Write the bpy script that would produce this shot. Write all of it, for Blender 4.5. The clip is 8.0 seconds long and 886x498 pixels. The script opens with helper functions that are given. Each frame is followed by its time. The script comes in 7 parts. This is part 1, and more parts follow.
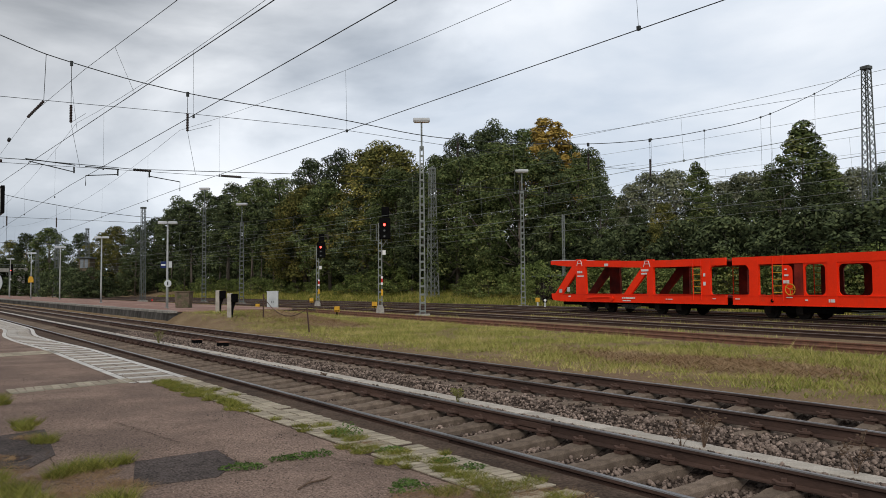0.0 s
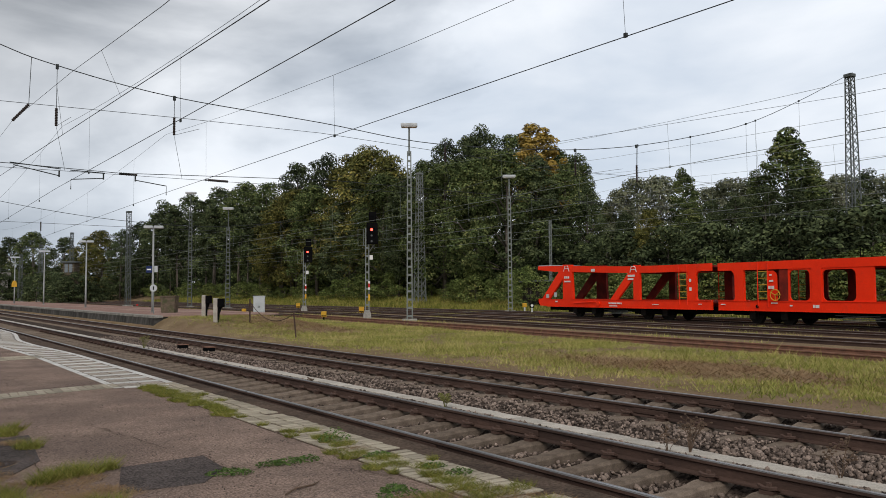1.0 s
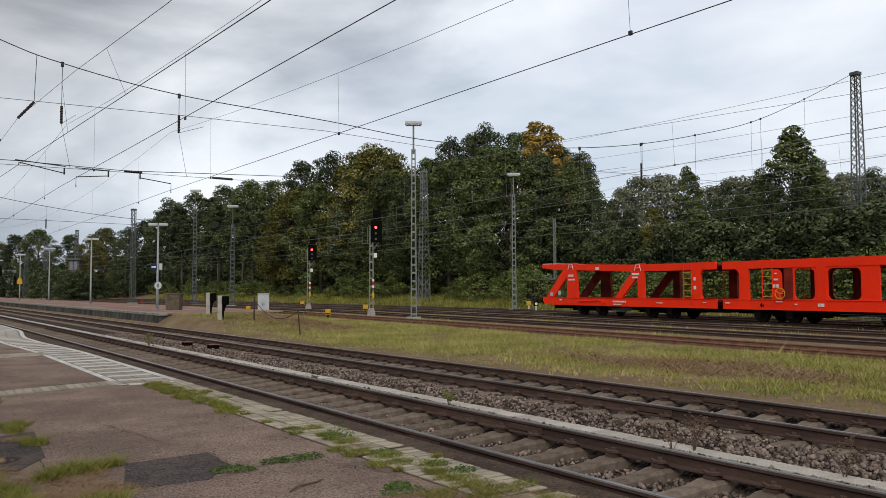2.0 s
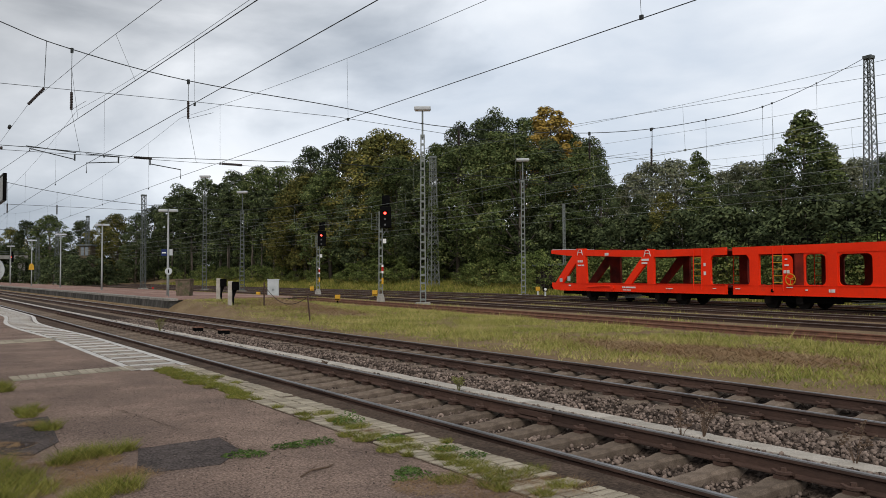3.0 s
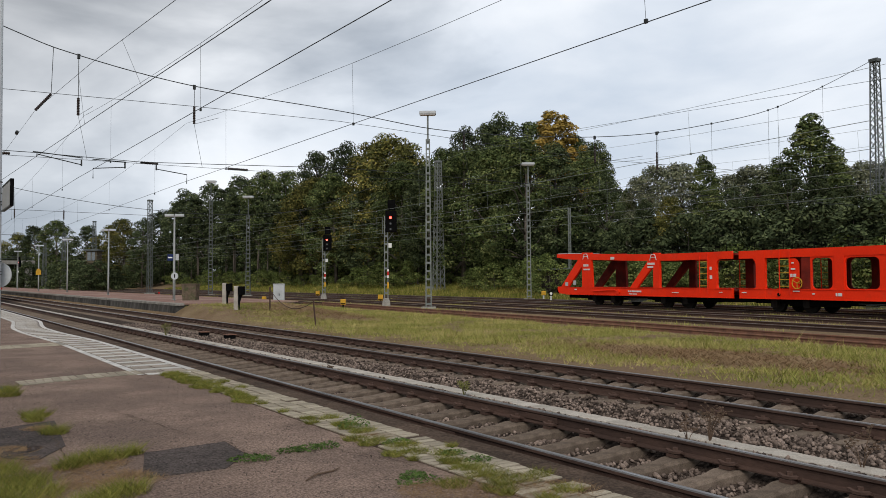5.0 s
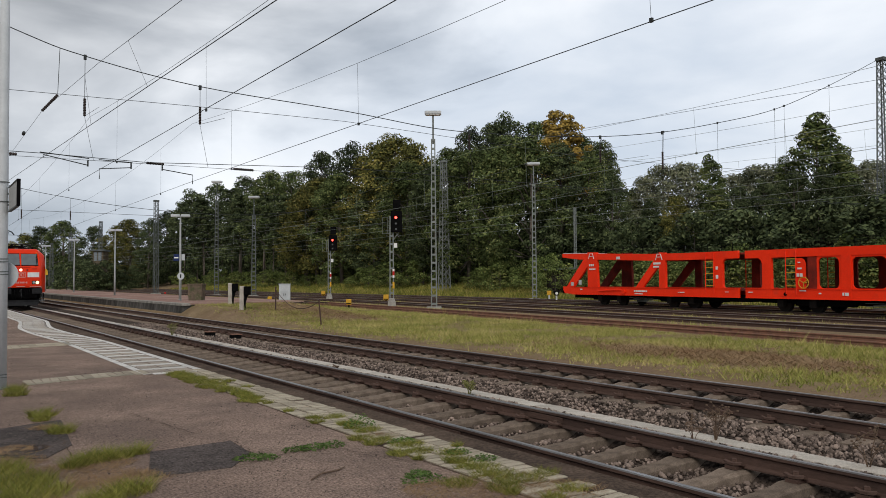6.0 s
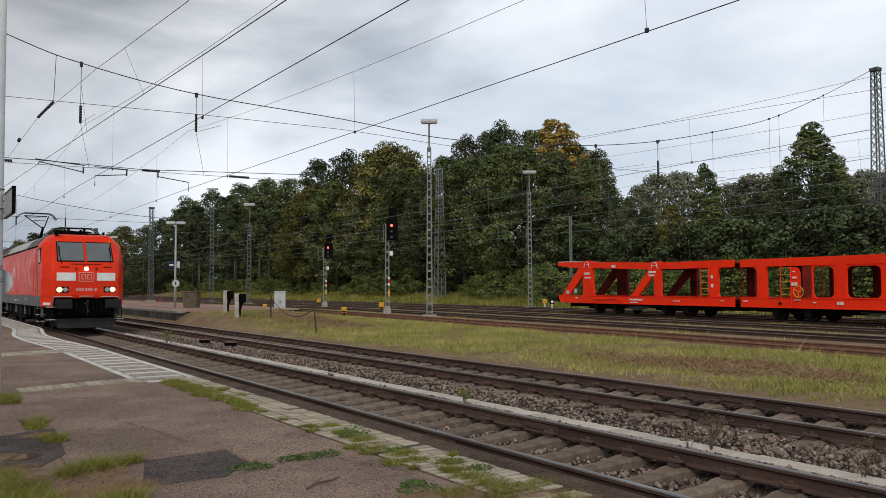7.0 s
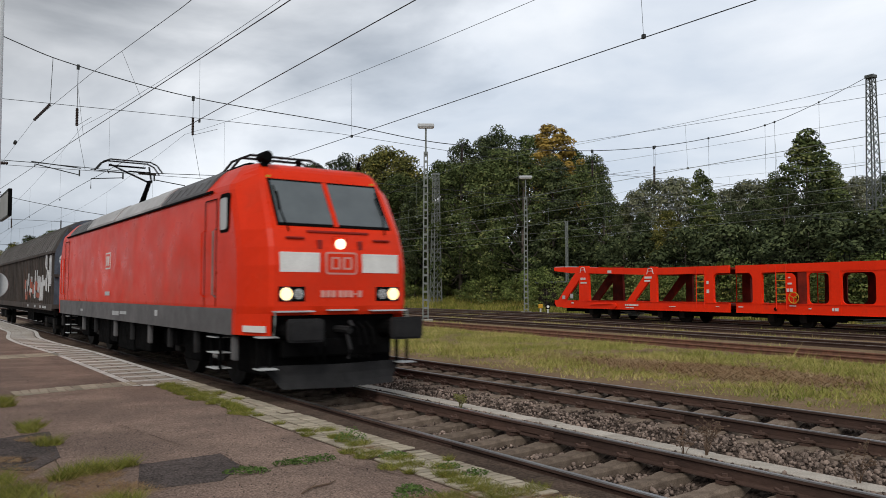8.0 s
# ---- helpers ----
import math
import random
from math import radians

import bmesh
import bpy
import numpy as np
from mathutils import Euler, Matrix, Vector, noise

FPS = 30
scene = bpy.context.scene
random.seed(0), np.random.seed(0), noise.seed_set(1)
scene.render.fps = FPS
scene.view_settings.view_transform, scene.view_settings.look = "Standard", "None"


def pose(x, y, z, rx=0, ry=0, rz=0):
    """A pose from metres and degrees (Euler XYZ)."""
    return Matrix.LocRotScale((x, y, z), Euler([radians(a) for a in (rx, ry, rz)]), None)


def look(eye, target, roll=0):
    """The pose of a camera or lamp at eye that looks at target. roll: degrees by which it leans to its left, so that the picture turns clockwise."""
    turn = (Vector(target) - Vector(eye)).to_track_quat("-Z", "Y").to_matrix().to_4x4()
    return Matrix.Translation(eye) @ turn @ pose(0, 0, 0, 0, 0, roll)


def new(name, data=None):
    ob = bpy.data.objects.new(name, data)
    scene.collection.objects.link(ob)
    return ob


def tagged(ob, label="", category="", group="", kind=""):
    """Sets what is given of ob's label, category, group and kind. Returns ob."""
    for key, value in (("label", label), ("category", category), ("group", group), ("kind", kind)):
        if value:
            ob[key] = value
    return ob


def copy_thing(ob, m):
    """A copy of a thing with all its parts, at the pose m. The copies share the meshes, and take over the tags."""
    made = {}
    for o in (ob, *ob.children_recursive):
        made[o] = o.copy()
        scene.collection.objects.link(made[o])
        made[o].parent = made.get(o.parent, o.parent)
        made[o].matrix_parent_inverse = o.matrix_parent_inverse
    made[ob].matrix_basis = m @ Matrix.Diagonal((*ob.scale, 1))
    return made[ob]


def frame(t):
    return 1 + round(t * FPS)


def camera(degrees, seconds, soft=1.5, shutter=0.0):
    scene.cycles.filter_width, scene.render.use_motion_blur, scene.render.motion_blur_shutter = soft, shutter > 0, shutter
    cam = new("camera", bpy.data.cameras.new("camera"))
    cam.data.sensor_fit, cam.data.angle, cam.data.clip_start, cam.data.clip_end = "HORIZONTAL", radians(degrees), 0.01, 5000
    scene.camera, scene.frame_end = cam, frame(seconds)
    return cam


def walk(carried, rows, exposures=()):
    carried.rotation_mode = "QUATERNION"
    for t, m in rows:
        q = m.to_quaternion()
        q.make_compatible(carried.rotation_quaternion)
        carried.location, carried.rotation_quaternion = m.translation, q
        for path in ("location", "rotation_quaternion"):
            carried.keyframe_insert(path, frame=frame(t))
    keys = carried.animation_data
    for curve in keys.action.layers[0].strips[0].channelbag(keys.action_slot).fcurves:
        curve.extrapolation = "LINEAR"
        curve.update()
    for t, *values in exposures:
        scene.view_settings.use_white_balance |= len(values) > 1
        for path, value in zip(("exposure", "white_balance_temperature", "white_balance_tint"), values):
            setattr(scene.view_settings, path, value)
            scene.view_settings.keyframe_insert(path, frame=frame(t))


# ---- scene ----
cam = camera(58.0, 8.0, soft=0.7, shutter=0.18)
PATH = [
    (0, 0.026, 0.012, 1.636, 92.689, 0.418, -34.492),
    (0.5, 0.022, 0.004, 1.632, 92.758, 0.274, -34.908),
    (1, 0.010, 0.005, 1.637, 93.045, 0.332, -35.420),
    (2.5, 0.009, 0.006, 1.632, 92.520, 0.194, -34.849),
    (3, 0.003, 0.011, 1.642, 91.874, 0.219, -34.481),
    (3.5, 0.006, 0.006, 1.638, 91.833, 0.236, -33.941),
    (4, -0.002, 0.000, 1.639, 92.183, 0.087, -34.344),
    (4.5, 0.000, 0.000, 1.640, 92.200, 0.220, -34.300),
    (6, 0.007, -0.005, 1.633, 92.190, 0.361, -33.680),
    (6.5, 0.002, 0.002, 1.639, 92.326, 0.254, -33.879),
    (7, 0.001, -0.008, 1.642, 92.754, 0.204, -34.001),
    (7.5, -0.003, -0.019, 1.643, 92.923, 0.181, -33.983),
    (8, -0.007, -0.010, 1.642, 93.079, -0.039, -34.292),
]
walk(cam, [(t, pose(*row)) for t, *row in PATH])

# ---------------------------------------------------------------- sky and sun (overcast)
world = bpy.data.worlds.new("overcast_sky")
scene.world = world
world.use_nodes = True
wn, wl = world.node_tree.nodes, world.node_tree.links
wn.clear()
w_out, w_bg = wn.new("ShaderNodeOutputWorld"), wn.new("ShaderNodeBackground")
sky = wn.new("ShaderNodeTexSky")
sky.sky_type, sky.sun_disc = "NISHITA", False
sky.sun_elevation, sky.sun_rotation = radians(38), radians(120)
sky_dim = wn.new("ShaderNodeMixRGB")
sky_dim.blend_type, sky_dim.inputs[0].default_value = "MULTIPLY", 1.0
sky_dim.inputs[2].default_value = (0.10, 0.10, 0.10, 1)
wl.new(sky.outputs[0], sky_dim.inputs[1])
w_co = wn.new("ShaderNodeTexCoord")
w_map = wn.new("ShaderNodeMapping")
w_map.inputs["Scale"].default_value = (1.0, 1.0, 2.6)
wl.new(w_co.outputs["Generated"], w_map.inputs[0])
cloud = wn.new("ShaderNodeTexNoise")
cloud.inputs["Scale"].default_value, cloud.inputs["Detail"].default_value = 2.1, 7
cloud.inputs["Roughness"].default_value, cloud.inputs["Distortion"].default_value = 0.5, 0.35
wl.new(w_map.outputs[0], cloud.inputs[0])
cloud_ramp = wn.new("ShaderNodeValToRGB")
cloud_ramp.color_ramp.elements[0].position, cloud_ramp.color_ramp.elements[0].color = 0.30, (0.50, 0.575, 0.68, 1)
cloud_ramp.color_ramp.elements[1].position, cloud_ramp.color_ramp.elements[1].color = 0.66, (0.95, 0.97, 1.0, 1)
wl.new(cloud.outputs[0], cloud_ramp.inputs[0])
w_mix = wn.new("ShaderNodeMixRGB")
w_mix.inputs[0].default_value = 0.93
wl.new(sky_dim.outputs[0], w_mix.inputs[1])
wl.new(cloud_ramp.outputs[0], w_mix.inputs[2])
wl.new(w_mix.outputs[0], w_bg.inputs[0])
w_bg.inputs[1].default_value = 1.0
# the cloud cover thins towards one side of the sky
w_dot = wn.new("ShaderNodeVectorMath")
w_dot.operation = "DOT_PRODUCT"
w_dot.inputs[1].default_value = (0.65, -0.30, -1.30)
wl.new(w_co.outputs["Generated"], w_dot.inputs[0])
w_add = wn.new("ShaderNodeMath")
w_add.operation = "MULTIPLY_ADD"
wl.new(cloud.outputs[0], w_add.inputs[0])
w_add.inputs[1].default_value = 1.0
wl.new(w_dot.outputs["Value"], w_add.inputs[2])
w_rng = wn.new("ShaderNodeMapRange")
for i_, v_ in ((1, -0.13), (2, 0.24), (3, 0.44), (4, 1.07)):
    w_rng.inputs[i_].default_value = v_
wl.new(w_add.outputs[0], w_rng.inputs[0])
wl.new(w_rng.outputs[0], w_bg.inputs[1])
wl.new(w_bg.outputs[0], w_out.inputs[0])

sun = new("sun", bpy.data.lights.new("sun", "SUN"))
sun.data.energy, sun.data.angle, sun.data.color = 1.8, radians(35), (1.0, 0.95, 0.88)
sun.matrix_world = look((-30, -25, 45), (5, 10, 0))
scene.view_settings.exposure = 0.1


# ---------------------------------------------------------------- materials
def mat(name, base, dark=None, scale=6.0, rough=0.8, metal=0.0, bump=0.0, bump_scale=60.0, fine=0.25, per_object=0.0, per_island=0.0,
        glow=None, glow_strength=0.0, coords="Object", stretch=(1, 1, 1), low=0.35, high=0.65, fine_scale=0.0, third=None, third_scale=0.6, third_at=(0.5, 0.65), spec=0.2):
    """base and dark are mixed by a coarse noise, a fine noise varies the value, third comes in by large stains."""
    m = bpy.data.materials.new(name)
    m.use_nodes = True
    n, l = m.node_tree.nodes, m.node_tree.links
    b = n["Principled BSDF"]
    b.inputs["Roughness"].default_value, b.inputs["Metallic"].default_value = rough, metal
    b.inputs["Specular IOR Level"].default_value = 0.02 if rough >= 0.9 else spec   # dry mineral surfaces keep no sheen
    if glow:
        b.inputs["Base Color"].default_value = (*glow, 1)
        b.inputs["Emission Color"].default_value = (*glow, 1)
        b.inputs["Emission Strength"].default_value = glow_strength
        return m
    co = n.new("ShaderNodeTexCoord")
    mp = n.new("ShaderNodeMapping")
    mp.inputs["Scale"].default_value = stretch
    l.new(co.outputs[coords], mp.inputs[0])

    def noise_at(s, detail=4.0, r=0.55):
        t = n.new("ShaderNodeTexNoise")
        t.inputs["Scale"].default_value, t.inputs["Detail"].default_value, t.inputs["Roughness"].default_value = s, detail, r
        l.new(mp.outputs[0], t.inputs[0])
        return t.outputs[0]

    def span(v, a, c, lo=0.0, hi=1.0):
        t = n.new("ShaderNodeMapRange")
        t.inputs[1].default_value, t.inputs[2].default_value, t.inputs[3].default_value, t.inputs[4].default_value = a, c, lo, hi
        l.new(v, t.inputs[0])
        return t.outputs[0]

    def mixed(f, a, c, how="MIX"):
        t = n.new("ShaderNodeMixRGB")
        t.blend_type = how
        for s, v in zip(t.inputs, (f, a, c)):
            if isinstance(v, (int, float)):
                s.default_value = v
            elif isinstance(v, tuple):
                s.default_value = (*v, 1)
            else:
                l.new(v, s)
        return t.outputs[0]

    dark = dark or tuple(c * 0.6 for c in base)
    col = mixed(span(noise_at(scale, 5.0), low, high), dark, base)
    if third:
        col = mixed(span(noise_at(third_scale, 6.0, 0.65), *third_at), col, third)
    if fine:
        v = span(noise_at(fine_scale or scale * 14, 3.0, 0.75), 0.3, 0.7, 1 - fine, 1 + fine)
        col = mixed(1.0, col, v, "MULTIPLY")
    if per_object:
        oi = n.new("ShaderNodeObjectInfo")
        col = mixed(1.0, col, span(oi.outputs["Random"], 0, 1, 1 - per_object, 1 + per_object), "MULTIPLY")
    if per_island:
        g = n.new("ShaderNodeNewGeometry")
        col = mixed(1.0, col, span(g.outputs["Random Per Island"], 0, 1, 1 - per_island, 1 + per_island), "MULTIPLY")
    l.new(col, b.inputs["Base Color"])
    if bump:
        bp = n.new("ShaderNodeBump")
        bp.inputs["Strength"].default_value, bp.inputs["Distance"].default_value = bump, 0.02
        l.new(noise_at(bump_scale, 4.0, 0.7), bp.inputs["Height"])
        l.new(bp.outputs[0], b.inputs["Normal"])
    l.new(span(noise_at(scale * 2.3), 0.3, 0.7, max(0.02, rough - 0.1), min(1, rough + 0.1)), b.inputs["Roughness"])
    return m


def two_tone(name, a, c, e, rough=0.75, per_object=0.15):
    """Foliage: the colour runs over three tones from piece to piece."""
    m = bpy.data.materials.new(name)
    m.use_nodes = True
    n, l = m.node_tree.nodes, m.node_tree.links
    b = n["Principled BSDF"]
    b.inputs["Roughness"].default_value = rough
    b.inputs["Specular IOR Level"].default_value = 0.05
    g = n.new("ShaderNodeNewGeometry")
    r = n.new("ShaderNodeValToRGB")
    r.color_ramp.elements[0].color, r.color_ramp.elements[1].color = (*a, 1), (*e, 1)
    r.color_ramp.elements.new(0.55).color = (*c, 1)
    co = n.new("ShaderNodeTexCoord")
    t = n.new("ShaderNodeTexNoise")
    t.inputs["Scale"].default_value, t.inputs["Detail"].default_value = 0.45, 3.0
    l.new(co.outputs["Object"], t.inputs[0])
    ad = n.new("ShaderNodeMath")
    ad.operation = "MULTIPLY_ADD"
    l.new(t.outputs[0], ad.inputs[0])
    ad.inputs[1].default_value = 1.3
    su = n.new("ShaderNodeMath")
    su.operation = "MULTIPLY_ADD"
    l.new(g.outputs["Random Per Island"], su.inputs[0])
    su.inputs[1].default_value, su.inputs[2].default_value = 0.7, -0.5
    l.new(su.outputs[0], ad.inputs[2])
    l.new(ad.outputs[0], r.inputs[0])
    oi = n.new("ShaderNodeObjectInfo")
    mr = n.new("ShaderNodeMapRange")
    mr.inputs[3].default_value, mr.inputs[4].default_value = 1 - per_object, 1 + per_object
    l.new(oi.outputs["Random"], mr.inputs[0])
    mu = n.new("ShaderNodeMixRGB")
    mu.blend_type, mu.inputs[0].default_value = "MULTIPLY", 1.0
    l.new(r.outputs[0], mu.inputs[1])
    l.new(mr.outputs[0], mu.inputs[2])
    l.new(mu.outputs[0], b.inputs["Base Color"])
    return m


M_ASPHALT = mat("asphalt", (0.2671, 0.1926, 0.1558), (0.1799, 0.1332, 0.1117), 0.9, 0.92, 0, 1.0, 48, 0.75, fine_scale=52, third=(0.327, 0.2395, 0.1947), third_scale=0.45, third_at=(0.5, 0.75))
M_PATCH = mat("asphalt_patch", (0.115, 0.0955, 0.0893), (0.07, 0.06016, 0.05734), 2.5, 0.92, 0, 1.0, 48, 0.75, fine_scale=52)
M_PAVER = mat("paver", (0.42, 0.37, 0.29), (0.30, 0.262, 0.20), 4, 0.9, 0, 0.3, 90, 0.25, per_object=0.2, third=(0.16, 0.15, 0.12), third_scale=1.4, third_at=(0.52, 0.75))
M_WHITE_PAVER = mat("white_paver", (0.62, 0.60, 0.57), (0.50, 0.48, 0.45), 3, 0.85, 0, 0.25, 90, 0.2, per_object=0.14, third=(0.24, 0.23, 0.21), third_scale=2.0, third_at=(0.55, 0.8))
M_GREY_PAVER = mat("grey_paver", (0.37, 0.325, 0.275), (0.26, 0.225, 0.19), 3, 0.9, 0, 0.3, 90, 0.25, per_object=0.2)
M_RED_PAVER = mat("red_paver", (0.30, 0.185, 0.15), (0.22, 0.14, 0.12), 1.2, 0.9, 0, 0.3, 60, 0.25, third=(0.34, 0.25, 0.21), third_scale=0.3)
M_KERB = mat("kerb_concrete", (0.33, 0.31, 0.28), (0.20, 0.19, 0.17), 2, 0.92, 0, 0.5, 60, 0.3)
M_OLD_WALL = mat("platform_wall", (0.085, 0.08, 0.075), (0.04, 0.04, 0.038), 1.2, 0.95, 0, 0.6, 30, 0.35)
M_DIRT = mat("dirt", (0.125, 0.09073, 0.0705), (0.07, 0.05252, 0.0423), 2.2, 0.97, 0, 0.9, 45, 0.5)
M_GROUND = mat("ground", (0.24, 0.1767, 0.1081), (0.17, 0.1194, 0.0705), 0.7, 0.97, 0, 0.8, 30, 0.5, fine_scale=30, third=(0.19, 0.1289, 0.0846), third_scale=0.3)
M_BALLAST = mat("ballast_bed", (0.10, 0.0764, 0.06298), (0.030, 0.02292, 0.01974), 22, 0.95, 0, 1.0, 30, 0.4, low=0.42, high=0.6)
M_STONE = mat("ballast_stone", (0.22, 0.17, 0.1429), (0.12, 0.09263, 0.07802), 3, 0.92, 0, 0.3, 60, 0.25, per_island=0.75)
M_RAIL_TOP = mat("rail_head", (0.27, 0.255, 0.245), (0.17, 0.155, 0.148), 8, 0.34, 0.85, 0, 60, 0.1, stretch=(1, 0.1, 1))
M_RAIL = mat("rail_rust", (0.092, 0.05539, 0.04324), (0.052, 0.03247, 0.02632), 4, 0.8, 0.0, 0.25, 80, 0.25, stretch=(1, 0.2, 1))
M_RAIL_RUSTY = mat("rail_orange_rust", (0.23, 0.115, 0.075), (0.14, 0.075, 0.055), 3, 0.85, 0.0, 0.25, 80, 0.25)
M_SLEEPER = mat("concrete_sleeper", (0.215, 0.1684, 0.1334), (0.129, 0.1002, 0.07922), 5, 0.92, 0, 0.4, 70, 0.3, per_object=0.18)
M_WOOD_SLEEPER = mat("wooden_sleeper", (0.08, 0.05921, 0.047), (0.05, 0.0382, 0.03196), 6, 0.95, 0, 0.5, 40, 0.3)
M_TROUGH = mat("trough_concrete", (0.52, 0.475, 0.42), (0.38, 0.345, 0.30), 3, 0.9, 0, 0.35, 70, 0.2, per_object=0.12, third=(0.24, 0.225, 0.2), third_scale=2.2, third_at=(0.56, 0.8))
M_GRASS = two_tone("grass_blades", (0.115, 0.145, 0.03), (0.29, 0.285, 0.075), (0.52, 0.42, 0.19), 0.8)
M_WEED = two_tone("weed_blades", (0.045, 0.06, 0.012), (0.18, 0.19, 0.038), (0.44, 0.35, 0.115), 0.75)
M_HERB = two_tone("herb_leaves", (0.045, 0.085, 0.022), (0.08, 0.135, 0.035), (0.15, 0.19, 0.06), 0.6)
M_DRY = two_tone("dry_stalks", (0.19, 0.11, 0.06), (0.26, 0.17, 0.095), (0.33, 0.25, 0.15), 0.9)
M_LEAF = [two_tone("leaves_dark", (0.010, 0.01512, 0.00776), (0.056, 0.07371, 0.03395), (0.135, 0.1559, 0.06984), 0.7, 0.25),
          two_tone("leaves_green", (0.014, 0.02079, 0.00776), (0.080, 0.1087, 0.0388), (0.21, 0.2221, 0.08245), 0.7, 0.25),
          two_tone("leaves_olive", (0.016, 0.0189, 0.00679), (0.105, 0.1087, 0.03201), (0.26, 0.2126, 0.0582), 0.7, 0.25),
          two_tone("leaves_yellow", (0.16, 0.12, 0.035), (0.40, 0.27, 0.06), (0.55, 0.38, 0.11), 0.7, 0.15),
          two_tone("leaves_willow", (0.05, 0.06143, 0.03686), (0.145, 0.1559, 0.09506), (0.26, 0.2551, 0.1649), 0.7, 0.2)]
M_BUSH = two_tone("bramble_leaves", (0.035, 0.05198, 0.01455), (0.125, 0.1607, 0.0485), (0.27, 0.2646, 0.0873), 0.7, 0.2)
M_BARK = mat("bark", (0.17, 0.148, 0.125), (0.09, 0.078, 0.066), 6, 0.95, 0, 0.6, 30, 0.3, stretch=(1, 1, 0.2))
M_STEEL = mat("galvanised_steel", (0.22, 0.24, 0.225), (0.15, 0.165, 0.155), 3, 0.6, 0.15, 0.1, 60, 0.12)
M_STEEL_DARK = mat("weathered_steel", (0.13, 0.145, 0.14), (0.08, 0.09, 0.088), 2, 0.7, 0.1, 0.1, 60, 0.15)
M_WIRE = mat("wire", (0.05, 0.055, 0.055), (0.035, 0.04, 0.04), 3, 0.6, 0.3, 0, 60, 0.0)
M_WIRE_PALE = mat("pale_wire", (0.26, 0.29, 0.27), (0.18, 0.2, 0.19), 3, 0.6, 0.2, 0, 60, 0.0)
M_BLACK = mat("black_metal", (0.006, 0.006, 0.0062), (0.0035, 0.0035, 0.0037), 4, 0.75, 0.0, 0.15, 50, 0.2, spec=0.02)
M_DARKGREY = mat("dark_grey_rubber", (0.026, 0.026, 0.027), (0.018, 0.018, 0.019), 4, 0.7, 0.0, 0.1, 50, 0.15, spec=0.08)
M_POLE = mat("pole_grey_paint", (0.34, 0.35, 0.345), (0.26, 0.27, 0.265), 1.5, 0.55, 0, 0.05, 40, 0.08)
M_WHITE = mat("white_paint", (0.74, 0.74, 0.72), (0.6, 0.6, 0.58), 2, 0.55, 0, 0.05, 40, 0.06)
M_GREY_PAINT = mat("light_grey_paint", (0.50, 0.52, 0.53), (0.40, 0.42, 0.43), 1.5, 0.5, 0, 0.05, 40, 0.06)
M_YELLOW = mat("yellow_paint", (0.62, 0.35, 0.03), (0.45, 0.25, 0.03), 4, 0.6, 0, 0.05, 40, 0.1)
M_BLUE = mat("blue_sign", (0.014, 0.028, 0.11), (0.011, 0.022, 0.085), 3, 0.45, 0, 0, 40, 0.05)
M_RED_SIGN = mat("red_sign", (0.55, 0.03, 0.02), (0.4, 0.02, 0.02), 3, 0.5, 0, 0, 40, 0.05)
M_CONCRETE = mat("old_concrete", (0.34, 0.325, 0.29), (0.22, 0.21, 0.19), 3, 0.92, 0, 0.5, 40, 0.25)
M_BOXCONC = mat("mossy_concrete", (0.17, 0.13, 0.095), (0.10, 0.08, 0.058), 4, 0.95, 0, 0.5, 40, 0.3, third=(0.07, 0.085, 0.04), third_scale=3)
M_LOCO_RED = mat("loco_red", (0.72, 0.036, 0.008), (0.62, 0.030, 0.008), 0.8, 0.34, 0, 0, 40, 0.04, third=(0.47, 0.045, 0.018), third_scale=0.5, third_at=(0.5, 0.8), spec=0.12)
M_LOCO_GREY = mat("loco_grey", (0.125, 0.125, 0.128), (0.09, 0.09, 0.093), 1.5, 0.5, 0, 0.03, 40, 0.1)
M_ROOF_GREY = mat("loco_roof", (0.46, 0.46, 0.465), (0.32, 0.32, 0.322), 1.2, 0.6, 0, 0.05, 40, 0.12)
M_LOGO_WHITE = mat("logo_white", (0.72, 0.70, 0.68), (0.62, 0.6, 0.58), 2, 0.5, 0, 0, 40, 0.05)
M_BADGE = mat("badge_pink", (0.66, 0.30, 0.26), (0.56, 0.25, 0.21), 2, 0.5, 0, 0, 40, 0.05)
M_GLASS = mat("cab_glass", (0.11, 0.128, 0.136), (0.09, 0.105, 0.113), 2, 0.06, 0.0, 0, 40, 0.0, spec=1.0)
M_LAMP_ON = mat("headlight_glow", None, glow=(1.0, 0.70, 0.32), glow_strength=1.7)
M_LAMP_TOP = mat("top_light_glow", None, glow=(1.0, 0.82, 0.55), glow_strength=1.7)
M_SIGNAL_RED = mat("signal_red_glow", None, glow=(1.0, 0.04, 0.03), glow_strength=9.0)
M_LENS = mat("dark_lens", (0.12, 0.12, 0.12), (0.08, 0.08, 0.08), 3, 0.15, 0.3, 0, 40, 0)
M_REFLECTOR = mat("lamp_reflector", (0.55, 0.55, 0.54), (0.35, 0.35, 0.35), 20, 0.22, 0.9, 0, 40, 0)
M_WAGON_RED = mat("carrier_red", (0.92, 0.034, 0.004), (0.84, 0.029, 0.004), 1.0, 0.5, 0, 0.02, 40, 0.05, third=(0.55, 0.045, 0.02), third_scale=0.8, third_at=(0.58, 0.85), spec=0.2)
# darker copy of the carrier red: the shade inside the wagon put into the colour
M_WAGON_SHADED = mat("carrier_shaded_red", (0.24, 0.02, 0.010), (0.11, 0.012, 0.008), 1.5, 0.7, 0, 0.05, 40, 0.15)
